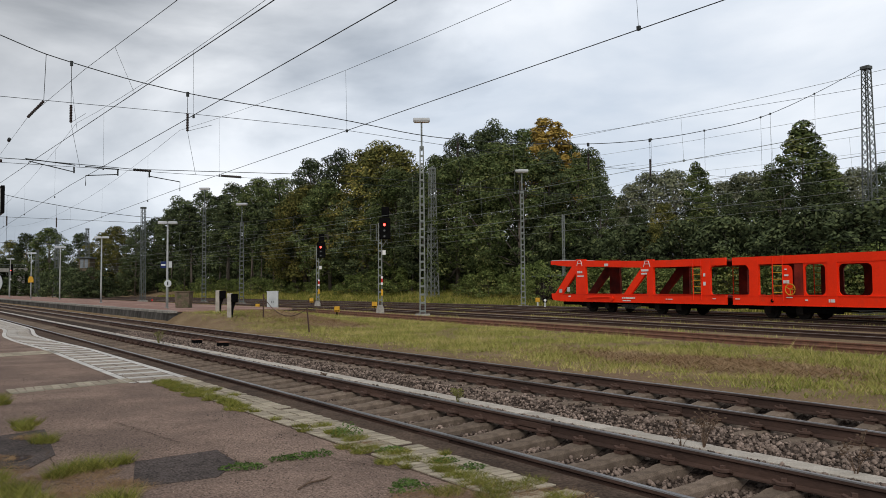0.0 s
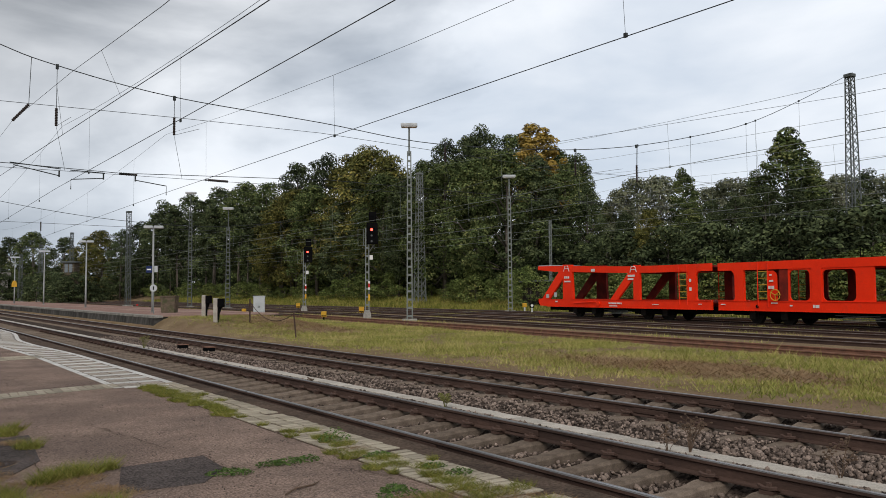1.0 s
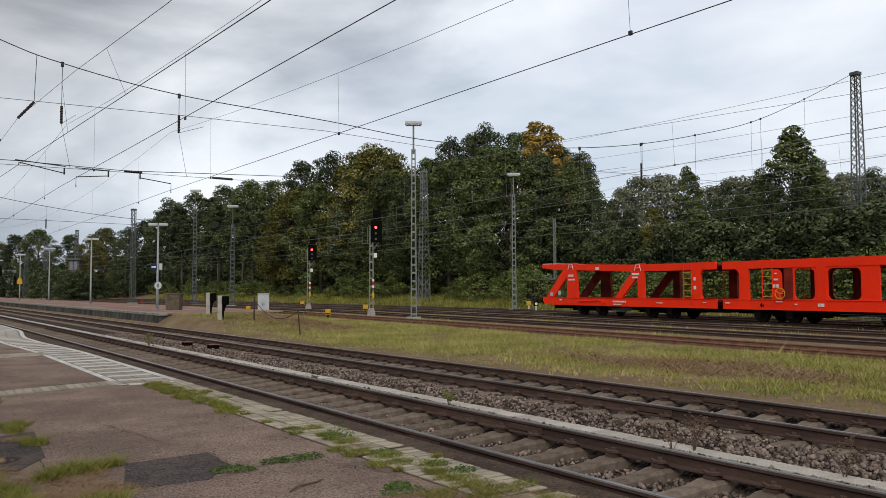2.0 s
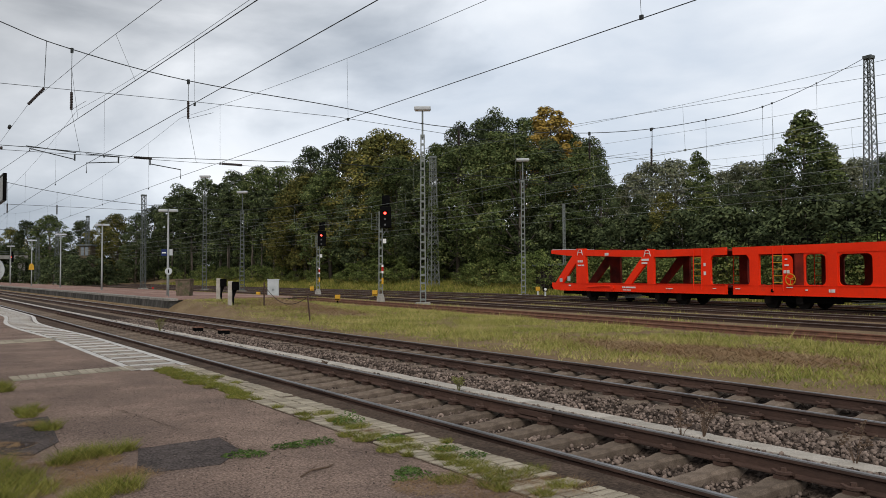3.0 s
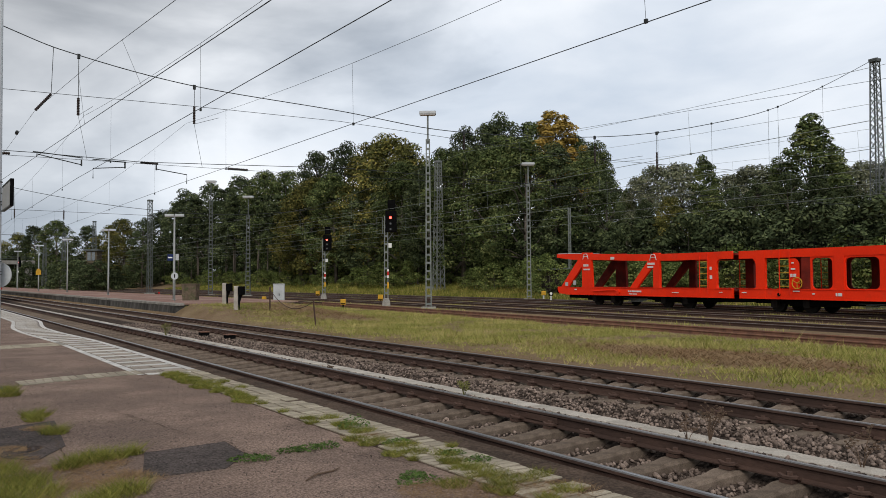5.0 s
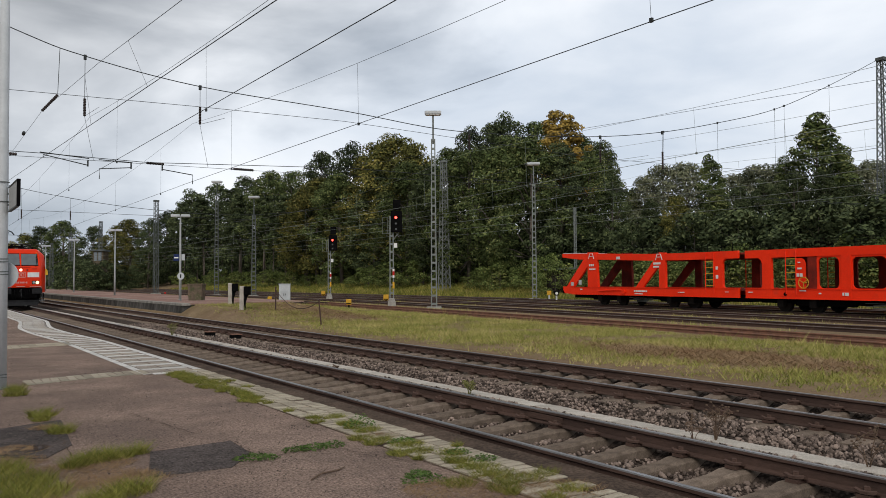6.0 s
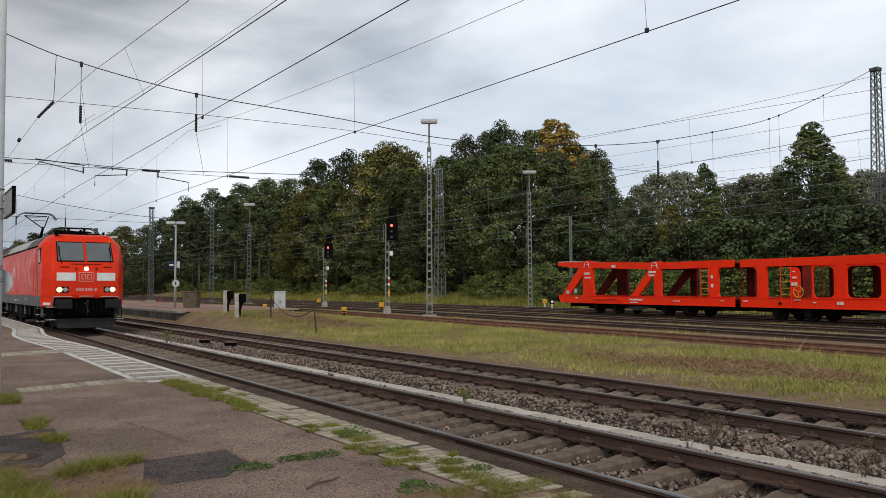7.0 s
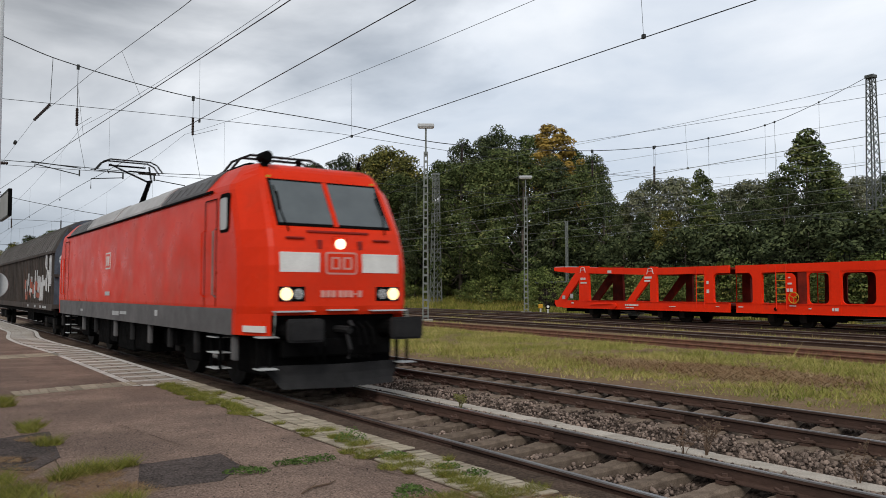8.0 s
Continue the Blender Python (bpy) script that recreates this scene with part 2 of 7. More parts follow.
M_VAN = mat("van_grey_brown", (0.085, 0.072, 0.065), (0.05, 0.044, 0.041), 1.3, 0.75, 0.1, 0.1, 40, 0.2, stretch=(1, 1, 0.3), third=(0.14, 0.08, 0.055), third_scale=0.9, third_at=(0.56, 0.85))
M_VAN_ROOF = mat("van_roof", (0.14, 0.132, 0.125), (0.085, 0.08, 0.076), 1.4, 0.7, 0.1, 0.1, 40, 0.15)
M_VAN_END = mat("van_end_blue", (0.10, 0.125, 0.16), (0.06, 0.07, 0.09), 1.4, 0.7, 0.1, 0.1, 40, 0.2)
M_GRAFFITI = mat("graffiti_white", (0.62, 0.63, 0.64), (0.45, 0.46, 0.48), 3, 0.7, 0, 0, 40, 0.15)
M_GRAFFITI_RED = mat("graffiti_red", (0.42, 0.12, 0.08), (0.3, 0.1, 0.07), 3, 0.7, 0, 0, 40, 0.15)
M_WHEEL = mat("wheel_steel", (0.016, 0.014, 0.013), (0.010, 0.009, 0.008), 4, 0.8, 0.0, 0.1, 40, 0.2)
M_CERAMIC = mat("brown_insulator", (0.035, 0.025, 0.022), (0.025, 0.018, 0.016), 4, 0.35, 0, 0, 40, 0.05)


# ---------------------------------------------------------------- mesh tools
class MB:
    """Gathers vertices and faces of one mesh."""

    def __init__(self):
        self.v, self.f, self.mi, self.cur = [], [], [], 0

    def add(self, verts, faces):
        o = len(self.v)
        self.v.extend(tuple(p) for p in verts)
        self.f.extend(tuple(i + o for i in q) for q in faces)
        self.mi.extend([self.cur] * len(faces))
        return self

    def box(self, x0, x1, y0, y1, z0, z1, m=None, ch=0.0):
        """A box, its edges chamfered by ch."""
        if ch <= 0:
            p = [(x, y, z) for z in (z0, z1) for y in (y0, y1) for x in (x0, x1)]
            q = [(0, 2, 3, 1), (4, 5, 7, 6), (0, 1, 5, 4), (2, 6, 7, 3), (0, 4, 6, 2), (1, 3, 7, 5)]
        else:
            bm = bmesh.new()
            bmesh.ops.create_cube(bm, size=1.0)
            for v in bm.verts:
                v.co = (x0 + (v.co.x + 0.5) * (x1 - x0), y0 + (v.co.y + 0.5) * (y1 - y0), z0 + (v.co.z + 0.5) * (z1 - z0))
            bmesh.ops.bevel(bm, geom=bm.edges[:], offset=ch, segments=2, affect="EDGES", profile=0.5)
            bm.verts.index_update()
            p = [tuple(v.co) for v in bm.verts]
            q = [tuple(v.index for v in fc.verts) for fc in bm.faces]
            bm.free()
        if m is not None:
            p = [tuple(m @ Vector(c)) for c in p]
        return self.add(p, q)

    def tube(self, pts, r, n=6, cap=True):
        """A round bar through pts; r: one radius or one a point."""
        pts = [Vector(p) for p in pts]
        rs = r if isinstance(r, (list, tuple)) else [r] * len(pts)
        ring = []
        for i, p in enumerate(pts):
            d = (pts[min(i + 1, len(pts) - 1)] - pts[max(i - 1, 0)]).normalized()
            a = d.orthogonal().normalized() if abs(d.z) > 0.98 else d.cross(Vector((0, 0, 1))).normalized()
            b = d.cross(a)
            ring.append([p + (a * math.cos(6.28318 * k / n) + b * math.sin(6.28318 * k / n)) * rs[i] for k in range(n)])
        f = [(i * n + k, i * n + (k + 1) % n, (i + 1) * n + (k + 1) % n, (i + 1) * n + k) for i in range(len(pts) - 1) for k in range(n)]
        if cap:
            f += [tuple(reversed(range(n))), tuple((len(pts) - 1) * n + k for k in range(n))]
        return self.add([v for q in ring for v in q], f)

    def prism(self, outline, axis, a, b, m=None):
        """An outline of (u, w) pairs drawn out along an axis: 0: (y, z) along x; 1: (x, z) along y; 2: (x, y) along z."""
        put = {0: lambda u, w, s: (s, u, w), 1: lambda u, w, s: (u, s, w), 2: lambda u, w, s: (u, w, s)}[axis]
        n = len(outline)
        p = [put(u, w, s) for s in (a, b) for u, w in outline]
        if m is not None:
            p = [tuple(m @ Vector(c)) for c in p]
        f = [(i, (i + 1) % n, n + (i + 1) % n, n + i) for i in range(n)] + [tuple(reversed(range(n))), tuple(range(n, 2 * n))]
        return self.add(p, f)

    def loft(self, sections, close=True, caps=True):
        n = len(sections[0])
        p = [c for s in sections for c in s]
        k = n if close else n - 1
        f = [(i * n + j, i * n + (j + 1) % n, (i + 1) * n + (j + 1) % n, (i + 1) * n + j) for i in range(len(sections) - 1) for j in range(k)]
        if caps:
            f += [tuple(reversed(range(n))), tuple((len(sections) - 1) * n + j for j in range(n))]
        return self.add(p, f)

    def mesh(self, name, *materials, smooth=False, fix=True):
        me = bpy.data.meshes.new(name)
        me.from_pydata(self.v, [], self.f)
        for m in materials:
            me.materials.append(m)
        if len(materials) > 1:
            me.polygons.foreach_set("material_index", self.mi)
        if fix and len(self.f) < 6000:
            bm = bmesh.new()
            bm.from_mesh(me)
            bmesh.ops.recalc_face_normals(bm, faces=bm.faces)
            bm.to_mesh(me)
            bm.free()
        if smooth:
            me.polygons.foreach_set("use_smooth", [True] * len(me.polygons))
        me.update()
        return me


def part(name, mb, material, parent=None, label="", m=None, smooth=False):
    """ONE mesh object under a thing or a part."""
    me = mb if isinstance(mb, bpy.types.Mesh) else mb.mesh(name, *(material if isinstance(material, (list, tuple)) else [material]), smooth=smooth)
    ob = new(name, me)
    if parent:
        ob.parent = parent
    if m is not None:
        ob.matrix_basis = m
    if label:
        ob["label"] = label
    return ob


def thing(name, label, category, m=None, group="", kind=""):
    ob = new(name)
    if m is not None:
        ob.matrix_basis = m
    return tagged(ob, label, category, group, kind)


def whole(name, mb, material, label, category, m=None, group="", kind="", smooth=False):
    return tagged(part(name, mb, material, None, "", m, smooth), label, category, group, kind)


def smooth01(a, b, x):
    t = min(1.0, max(0.0, (x - a) / (b - a)))
    return t * t * (3 - 2 * t)


def soup(name, verts, faces_per, material, parent=None):
    """A mesh of many loose triangles or quads from an array of corners."""
    me = bpy.data.meshes.new(name)
    n = len(verts) // faces_per
    me.vertices.add(len(verts))
    me.vertices.foreach_set("co", np.asarray(verts, dtype=np.float32).ravel())
    me.loops.add(len(verts))
    me.loops.foreach_set("vertex_index", np.arange(len(verts), dtype=np.int32))
    me.polygons.add(n)
    me.polygons.foreach_set("loop_start", np.arange(0, n * faces_per, faces_per, dtype=np.int32))
    me.materials.append(material)
    me.update(calc_edges=True)
    return me


# ---------------------------------------------------------------- plan
NEAR, FAR = 5.87, 9.78            # centre lines of the two main tracks, along y
YARD = [19.95, 24.4, 28.95, 33.4, 37.9]   # yard tracks: x at y = 0
LEAN = 0.10                       # the yard runs away from the main line by this much a metre
BEND = 55.0                       # from here on the yard runs beside the main line again
GROUND = -0.14


def ground_z(x, y):
    z = GROUND
    z += 0.58 * smooth01(29.5, 40.5, y) * smooth01(11.3, 12.2, x) * (1 - smooth01(16.5, 19.5, x))
    u = x - LEAN * min(y, BEND)
    z += 1.3 * smooth01(41, 52, u) + 3.0 * smooth01(55, 110, u)
    if x < 11.25:
        z -= 0.3
    return z


# one sheet of ground, finer near the tracks, out to the horizon
gx = [-3000, -400, -60, -20, 0, 4.4, 4.62, 5, 7.8, 11, 11.3, 11.8, 12.3] + list(np.arange(13, 20, 0.75)) + list(np.arange(20, 130, 3.5)) + [160, 220, 400, 1000, 3500]
gy = [-3000, -400, -80, -20] + list(np.arange(-10, 60, 1.5)) + list(np.arange(60, 300, 10)) + [350, 450, 700, 1500, 4000]
g = MB()
g.add([(x, y, ground_z(x, y)) for y in gy for x in gx],
      [(j * len(gx) + i, j * len(gx) + i + 1, (j + 1) * len(gx) + i + 1, (j + 1) * len(gx) + i) for j in range(len(gy) - 1) for i in range(len(gx) - 1)])
ground = tagged(new("ground", g.mesh("ground", M_GROUND, smooth=True, fix=False)), "dry grassy railway ground with bare earth", "ground", kind="structure")

# ballast beds
bed = MB()
bed.prism([(4.62, -0.5), (4.62, -0.20), (5.0, -0.205), (5.16, -0.285), (6.58, -0.285), (6.75, -0.21), (7.2, -0.19), (8.3, -0.19), (8.85, -0.21), (9.06, -0.285), (10.5, -0.285), (10.7, -0.21), (11.3, -0.19), (11.9, -0.5)], 1, -60, 400)
ballast_main = whole("ballast_bed", bed, M_BALLAST, "grey-brown crushed stone ballast under the main tracks", "ballast", kind="structure")
bed = MB()
bed.loft([[(x + LEAN * min(y, BEND), y, z) for x, z in ((YARD[0] - 1.9, -0.4), (YARD[0] - 1.2, -0.185), (YARD[4] + 1.6, -0.185), (YARD[4] + 2.2, -0.4))] for y in (-60, BEND, 185)])
ballast_yard = whole("ballast_bed", bed, mat("yard_ballast", (0.062, 0.048, 0.040), (0.026, 0.021, 0.018), 14, 0.95, 0, 1.0, 24, 0.4, low=0.42, high=0.62, third=(0.15, 0.12, 0.06), third_scale=0.7, third_at=(0.55, 0.7)),
                     "dark brown weedy ballast of the freight yard", "ballast", kind="structure")


# ---------------------------------------------------------------- tracks
def rail_mesh(name, y0, y1, head, body, top_w=0.067, h=0.159):
    """A rail drawn out along y, its head's top at z = 0: foot, web and head."""
    w = top_w / 2
    out = [(-0.070, -h), (0.070, -h), (0.070, -h + 0.012), (0.012, -h + 0.03), (0.009, -0.05), (w, -0.036), (w, -0.010), (w - 0.010, 0), (-w + 0.010, 0), (-w, -0.010), (-w, -0.036), (-0.009, -0.05), (-0.012, -h + 0.03), (-0.070, -h + 0.012)]
    mb = MB()
    mb.prism(out, 1, y0, y1)
    for i in (6, 7, 8):
        mb.mi[i] = 1
    return mb.mesh(name, body, head)


def sleeper_mesh():
    """A prestressed concrete sleeper: thick under the rails, waisted in the middle."""
    mb = MB()
    secs = []
    for x, top, half in ((-1.3, -0.175, 0.13), (-1.05, -0.165, 0.14), (-0.55, -0.165, 0.14), (-0.35, -0.185, 0.11), (0, -0.20, 0.105), (0.35, -0.185, 0.11), (0.55, -0.165, 0.14), (1.05, -0.165, 0.14), (1.3, -0.175, 0.13)):
        secs.append([(x, -half, -0.34), (x, -half + 0.01, top - 0.03), (x, -half + 0.045, top), (x, half - 0.045, top), (x, half - 0.01, top - 0.03), (x, half, -0.34)])
    mb.loft(secs)
    return mb.mesh("sleeper", M_SLEEPER)


def fastening_mesh():
    """A rail fastening: two spring clips, plates and bolts, one on each side of the rail."""
    mb = MB()
    for s in (-1, 1):
        mb.box(s * 0.12 - 0.05, s * 0.12 + 0.05, -0.06, 0.06, -0.165, -0.135)
        mb.tube([(s * 0.105, 0, -0.14), (s * 0.105, 0, -0.072)], 0.028, 6)
        mb.tube([(s * 0.07, -0.075, -0.13), (s * 0.13, -0.085, -0.105), (s * 0.15, -0.03, -0.115), (s * 0.15, 0.03, -0.115), (s * 0.13, 0.085, -0.105), (s * 0.07, 0.075, -0.13)], 0.019, 5)
    return mb.mesh("rail_fastening", M_RAIL)


SLEEPER, FASTENING = sleeper_mesh(), fastening_mesh()
RAIL_BRIGHT = rail_mesh("rail", -60, 400, M_RAIL_TOP, M_RAIL)
RAIL_DULL = rail_mesh("rail", -60, BEND * 1.005, M_RAIL_RUSTY, M_RAIL_RUSTY)
M_RAIL_MID = mat("rail_head_dull", (0.24, 0.215, 0.20), (0.15, 0.12, 0.105), 6, 0.5, 0.5, 0, 60, 0.1, stretch=(1, 0.1, 1))
RAIL_MID = rail_mesh("rail", -60, BEND * 1.005, M_RAIL_MID, M_RAIL)
RAIL_ON = rail_mesh("rail", 0, 128, M_RAIL_MID, M_RAIL)


def main_track(x, label):
    tr = thing("track", label, "railway track", pose(x, 0, 0), "main tracks", "structure")
    for s in (-1, 1):
        part("rail", RAIL_BRIGHT, None, tr, "", pose(s * 0.7535, 0, 0))
    joint = MB()
    for y in (7.6, 27.0):
        for s in (-1, 1):
            for e in (-1, 1):
                joint.box(s * 0.7535 + e * 0.024 - 0.012, s * 0.7535 + e * 0.024 + 0.012, y - 0.3, y + 0.3, -0.12, -0.05, ch=0.004)
    part("fishplate", joint, M_RAIL, tr)
    rng = random.Random(int(x * 10))
    for i in range(300):
        y = -4 + i * 0.63
        part("sleeper", SLEEPER, None, tr, "", pose(0, y + rng.uniform(-0.02, 0.02), rng.uniform(-0.012, 0.004), 0, 0, rng.uniform(-0.6, 0.6)))
        if -1 < y < 42:
            for s in (-1, 1):
                part("rail_fastening", FASTENING, None, tr, "", pose(s * 0.7535, y, 0))
    return tr


def yard_track(x, rail, label):
    turn = pose(x, 0, 0, 0, 0, -math.degrees(math.atan(LEAN)))
    tr = thing("track", label, "railway track", turn, "yard tracks", "structure")
    for s in (-1, 1):
        part("rail", rail, None, tr, "", pose(s * 0.7535, 0, 0))
        part("rail", RAIL_ON, None, tr, "", turn.inverted() @ pose(x + LEAN * BEND + s * 0.7535, BEND, 0))
    mb = MB()
    rng = random.Random(int(x * 10))
    for i in range(96):
        y = -8 + i * 0.65 + rng.uniform(-0.04, 0.04)
        mb.box(-1.28, 1.28, y - 0.125, y + 0.125, -0.30, -0.15 + rng.uniform(-0.012, 0.008))
    tagged(part("sleepers", mb, M_WOOD_SLEEPER, tr), kind="stuff")
    return tr


main_track(NEAR, "main line track with worn bright rails on concrete sleepers")
main_track(FAR, "second main track with dark brown rails on concrete sleepers")
for i, x in enumerate(YARD):
    yard_track(x, RAIL_DULL if i == 0 else RAIL_MID, "disused rusty orange siding rails in weeds" if i == 0 else "freight yard track with dull rails on wooden sleepers")

# ballast stones lying on the beds
icos = bmesh.new()
bmesh.ops.create_icosphere(icos, subdivisions=1, radius=1.0)
icos.verts.index_update()
ICO_V = np.array([tuple(v.co) for v in icos.verts])
ICO_F = np.array([[v.index for v in fc.verts] for fc in icos.faces])
icos.free()


def stones(name, places, sizes, seed, label):
    rng = np.random.default_rng(seed)
    n = len(places)
    jit = ICO_V[None] * rng.uniform(0.55, 1.15, (n, len(ICO_V), 1)) * rng.uniform(0.6, 1.25, (n, 1, 3)) * sizes[:, None, None]
    a = rng.uniform(0, 6.283, n)
    c, s = np.cos(a)[:, None], np.sin(a)[:, None]
    t = rng.uniform(-0.9, 0.9, n)
    ct, st = np.cos(t)[:, None], np.sin(t)[:, None]
    x, y, z = jit[..., 0], jit[..., 1], jit[..., 2]
    y, z = y * ct - z * st, y * st + z * ct
    x, y = x * c - y * s, x * s + y * c
    v = np.stack([x, y, z], -1) + places[:, None, :]
    f = ICO_F[None] + (np.arange(n) * len(ICO_V))[:, None, None]
    me = bpy.data.meshes.new(name)
    me.vertices.add(n * len(ICO_V))
    me.vertices.foreach_set("co", v.astype(np.float32).ravel())
    nf = n * len(ICO_F)
    me.loops.add(nf * 3)
    me.loops.foreach_set("vertex_index", f.astype(np.int32).ravel())
    me.polygons.add(nf)
    me.polygons.foreach_set("loop_start", np.arange(0, nf * 3, 3, dtype=np.int32))
    me.materials.append(M_STONE)
    me.update(calc_edges=True)
    return tagged(new(name, me), label, "ballast stones", kind="stuff")


def bed_top(x):
    return np.interp(x, [4.62, 5.0, 5.16, 6.58, 6.75, 7.2, 8.3, 8.85, 9.06, 10.5, 10.7, 11.3, 11.6], [-0.2, -0.205, -0.285, -0.285, -0.21, -0.19, -0.19, -0.21, -0.285, -0.285, -0.21, -0.19, -0.25])


rng = np.random.default_rng(5)
N = 56000
py = 1.5 + 34 * rng.random(N) ** 1.75
px = rng.uniform(5.0, 11.55, N)
d = np.minimum.reduce([abs(px - r) for r in (NEAR - 0.7535, NEAR + 0.7535, FAR - 0.7535, FAR + 0.7535)])
phase = ((py + 4) / 0.63) % 1.0
on_sleeper = ((phase < 0.19) | (phase > 0.81)) & (np.minimum(abs(px - NEAR), abs(px - FAR)) < 1.28)
keep = (d > 0.085) & (~on_sleeper | (rng.random(N) < 0.05)) & ~((px > 7.36) & (px < 7.64)) & ~((px > 11.2) & (rng.random(N) < 0.5))
px, py = px[keep], py[keep]
inside = np.minimum(abs(px - NEAR), abs(px - FAR)) < 0.68
sz = rng.uniform(0.016, 0.038, len(px))
pz = bed_top(px) + np.where(inside, 0.004, 0.008) + rng.uniform(-0.012, 0.022, len(px))
stones("ballast_stones", np.stack([px, py, pz], 1), sz, 6, "loose grey-brown ballast stones between the sleepers")

# cable trough: a row of concrete lids between the main tracks
trough = thing("cable_trough", "pale concrete cable trough lids in a row between the tracks", "cable trough", kind="structure")
lid = MB()
lid.box(-0.135, 0.135, -0.247, 0.247, -0.10, 0.0, ch=0.008)
LID = lid.mesh("lid", M_TROUGH)
rng = random.Random(3)
for i in range(240):
    y = -6 + i * 0.5
    part("lid", LID, None, trough, "", pose(7.50 + rng.uniform(-0.006, 0.006) - 0.12 * smooth01(14, 40, y), y, -0.155 + rng.uniform(-0.006, 0.004), rng.uniform(-0.5, 0.5), rng.uniform(-0.8, 0.8), rng.uniform(-0.5, 0.5)))

# ---------------------------------------------------------------- near platform
PZ = 0.12


def edge_x(y):
    """The outer edge of the near platform."""
    return 4.20 - 0.24 * smooth01(21, 27.5, y) + 0.55 * smooth01(28.5, 35.5, y)


slab = MB()
ys = [-30, 0, 4, 8, 12, 13.8, 16, 20, 22, 24, 25.5, 27, 28, 29, 30, 31, 32, 33, 34, 35, 36, 40, 60, 120, 260]
slab.add([c for y in ys for c in ((-40, y, -0.5), (-40, y, PZ), (edge_x(y) - 0.005, y, PZ), (edge_x(y) - 0.005, y, -0.5))],
         [(4 * i + k, 4 * i + 4 + k, 4 * i + 5 + k, 4 * i + 1 + k) for i in range(len(ys) - 1) for k in range(3)])
platform = whole("platform", slab, M_ASPHALT, "low station platform of worn cracked grey asphalt", "platform", kind="structure")

strip = MB()
strip.box(4.205, 5.02, -10, 60, -0.4, -0.055)
whole("dirt_strip", strip, M_DIRT, "dark earth strip between platform edge and rail", "ground", kind="structure")


def paver(w, d, ch=0.006):
    mb = MB()
    mb.box(-w / 2, w / 2, -d / 2, d / 2, -0.06, 0.0)
    return mb


# light block paving along the edge, up to the marked part
kerb = thing("edge_paving", "pale beige block paving strip along the platform edge with weeds", "paving", kind="structure")
P1 = paver(0.178, 0.080).mesh("paver", M_PAVER)
rng = random.Random(8)
n = 0
base = MB()
base.box(3.59, 4.199, 3.55, 13.45, PZ - 0.03, PZ + 0.0035)
part("joint_sand", base, M_DIRT, kerb)
for j in range(100):
    y = 3.6 + j * 0.102
    for k in range(3):
        x = 3.70 + k * 0.2
        if n < 300 and rng.random() > 0.03:
            part("paver", P1, None, kerb, "", pose(x, y, PZ + 0.013 + rng.uniform(-0.006, 0.004), rng.uniform(-1.5, 1.5), rng.uniform(-1.5, 1.5), rng.uniform(-2, 2)))
            n += 1

# marked waiting strip: white lines and cross bars on pale paving
mark = thing("marked_paving", "white painted lines and bars on grey platform edge paving", "paving", kind="structure")
n = 0


def lay(mesh, x, y, rz, lift=0.006):
    part("paver", mesh, None, mark, "", pose(x, y, PZ + lift, 0, 0, rz))


def inner_x(y):
    return edge_x(y) - 0.95


bandw = paver(0.12, 0.305).mesh("paver", M_WHITE_PAVER)
cross = paver(0.74, 0.20).mesh("paver", M_WHITE_PAVER)
fill = paver(0.355, 0.155).mesh("paver", M_GREY_PAVER)
base = MB()
ym = [13.5 + 0.9 * i for i in range(40)]
base.loft([[(edge_x(v) - 1.0, v, PZ - 0.03), (edge_x(v) - 0.006, v, PZ - 0.03), (edge_x(v) - 0.006, v, PZ + 0.0025), (edge_x(v) - 1.0, v, PZ + 0.0025)] for v in ym])
part("joint_sand", base, M_DIRT, mark)
y = 13.7
for i in range(120):
    rz = -math.degrees(math.atan((edge_x(y + 0.1) - edge_x(y - 0.1)) / 0.2))
    lay(bandw, edge_x(y) - 0.055, y, rz)
    lay(bandw, inner_x(y), y, rz)
    y += 0.31
y = 13.55
for i in range(50):
    rz = -math.degrees(math.atan((edge_x(y + 0.1) - edge_x(y - 0.1)) / 0.2))
    lay(cross, edge_x(y) - 0.50, y, rz, 0.007)
    for k in range(3):
        for s in (0, 1):
            if i < 48:
                lay(fill, edge_x(y) - 0.69 + s * 0.375, y + 0.195 + k * 0.175, rz, 0.004)
    y += 0.74
# gutter rows of pavers across the platform
gut = thing("gutter_row", "row of pale paving blocks set across the asphalt", "paving", kind="structure")
P2 = paver(0.17, 0.2).mesh("paver", M_PAVER)
P3 = paver(0.11, 0.62).mesh("paver", M_PAVER)
for i in range(15):
    t = i / 14
    part("paver", P3, None, gut, "", pose(1.52 + 1.74 * t, 13.5 + 0.42 * t + 0.08 * math.sin(3.1 * t), PZ + 0.007, 0, 0, random.uniform(-6, 2)))
gut = thing("gutter_row", "wide row of pale paving blocks set across the asphalt", "paving", kind="structure")
for j in range(5):
    for i in range(14):
        part("paver", P2, None, gut, "", pose(0.75 + 0.19 * i, 20.4 + 0.22 * j + 0.05 * i, PZ + 0.006, 0, 0, 12 + random.uniform(-2, 2)))
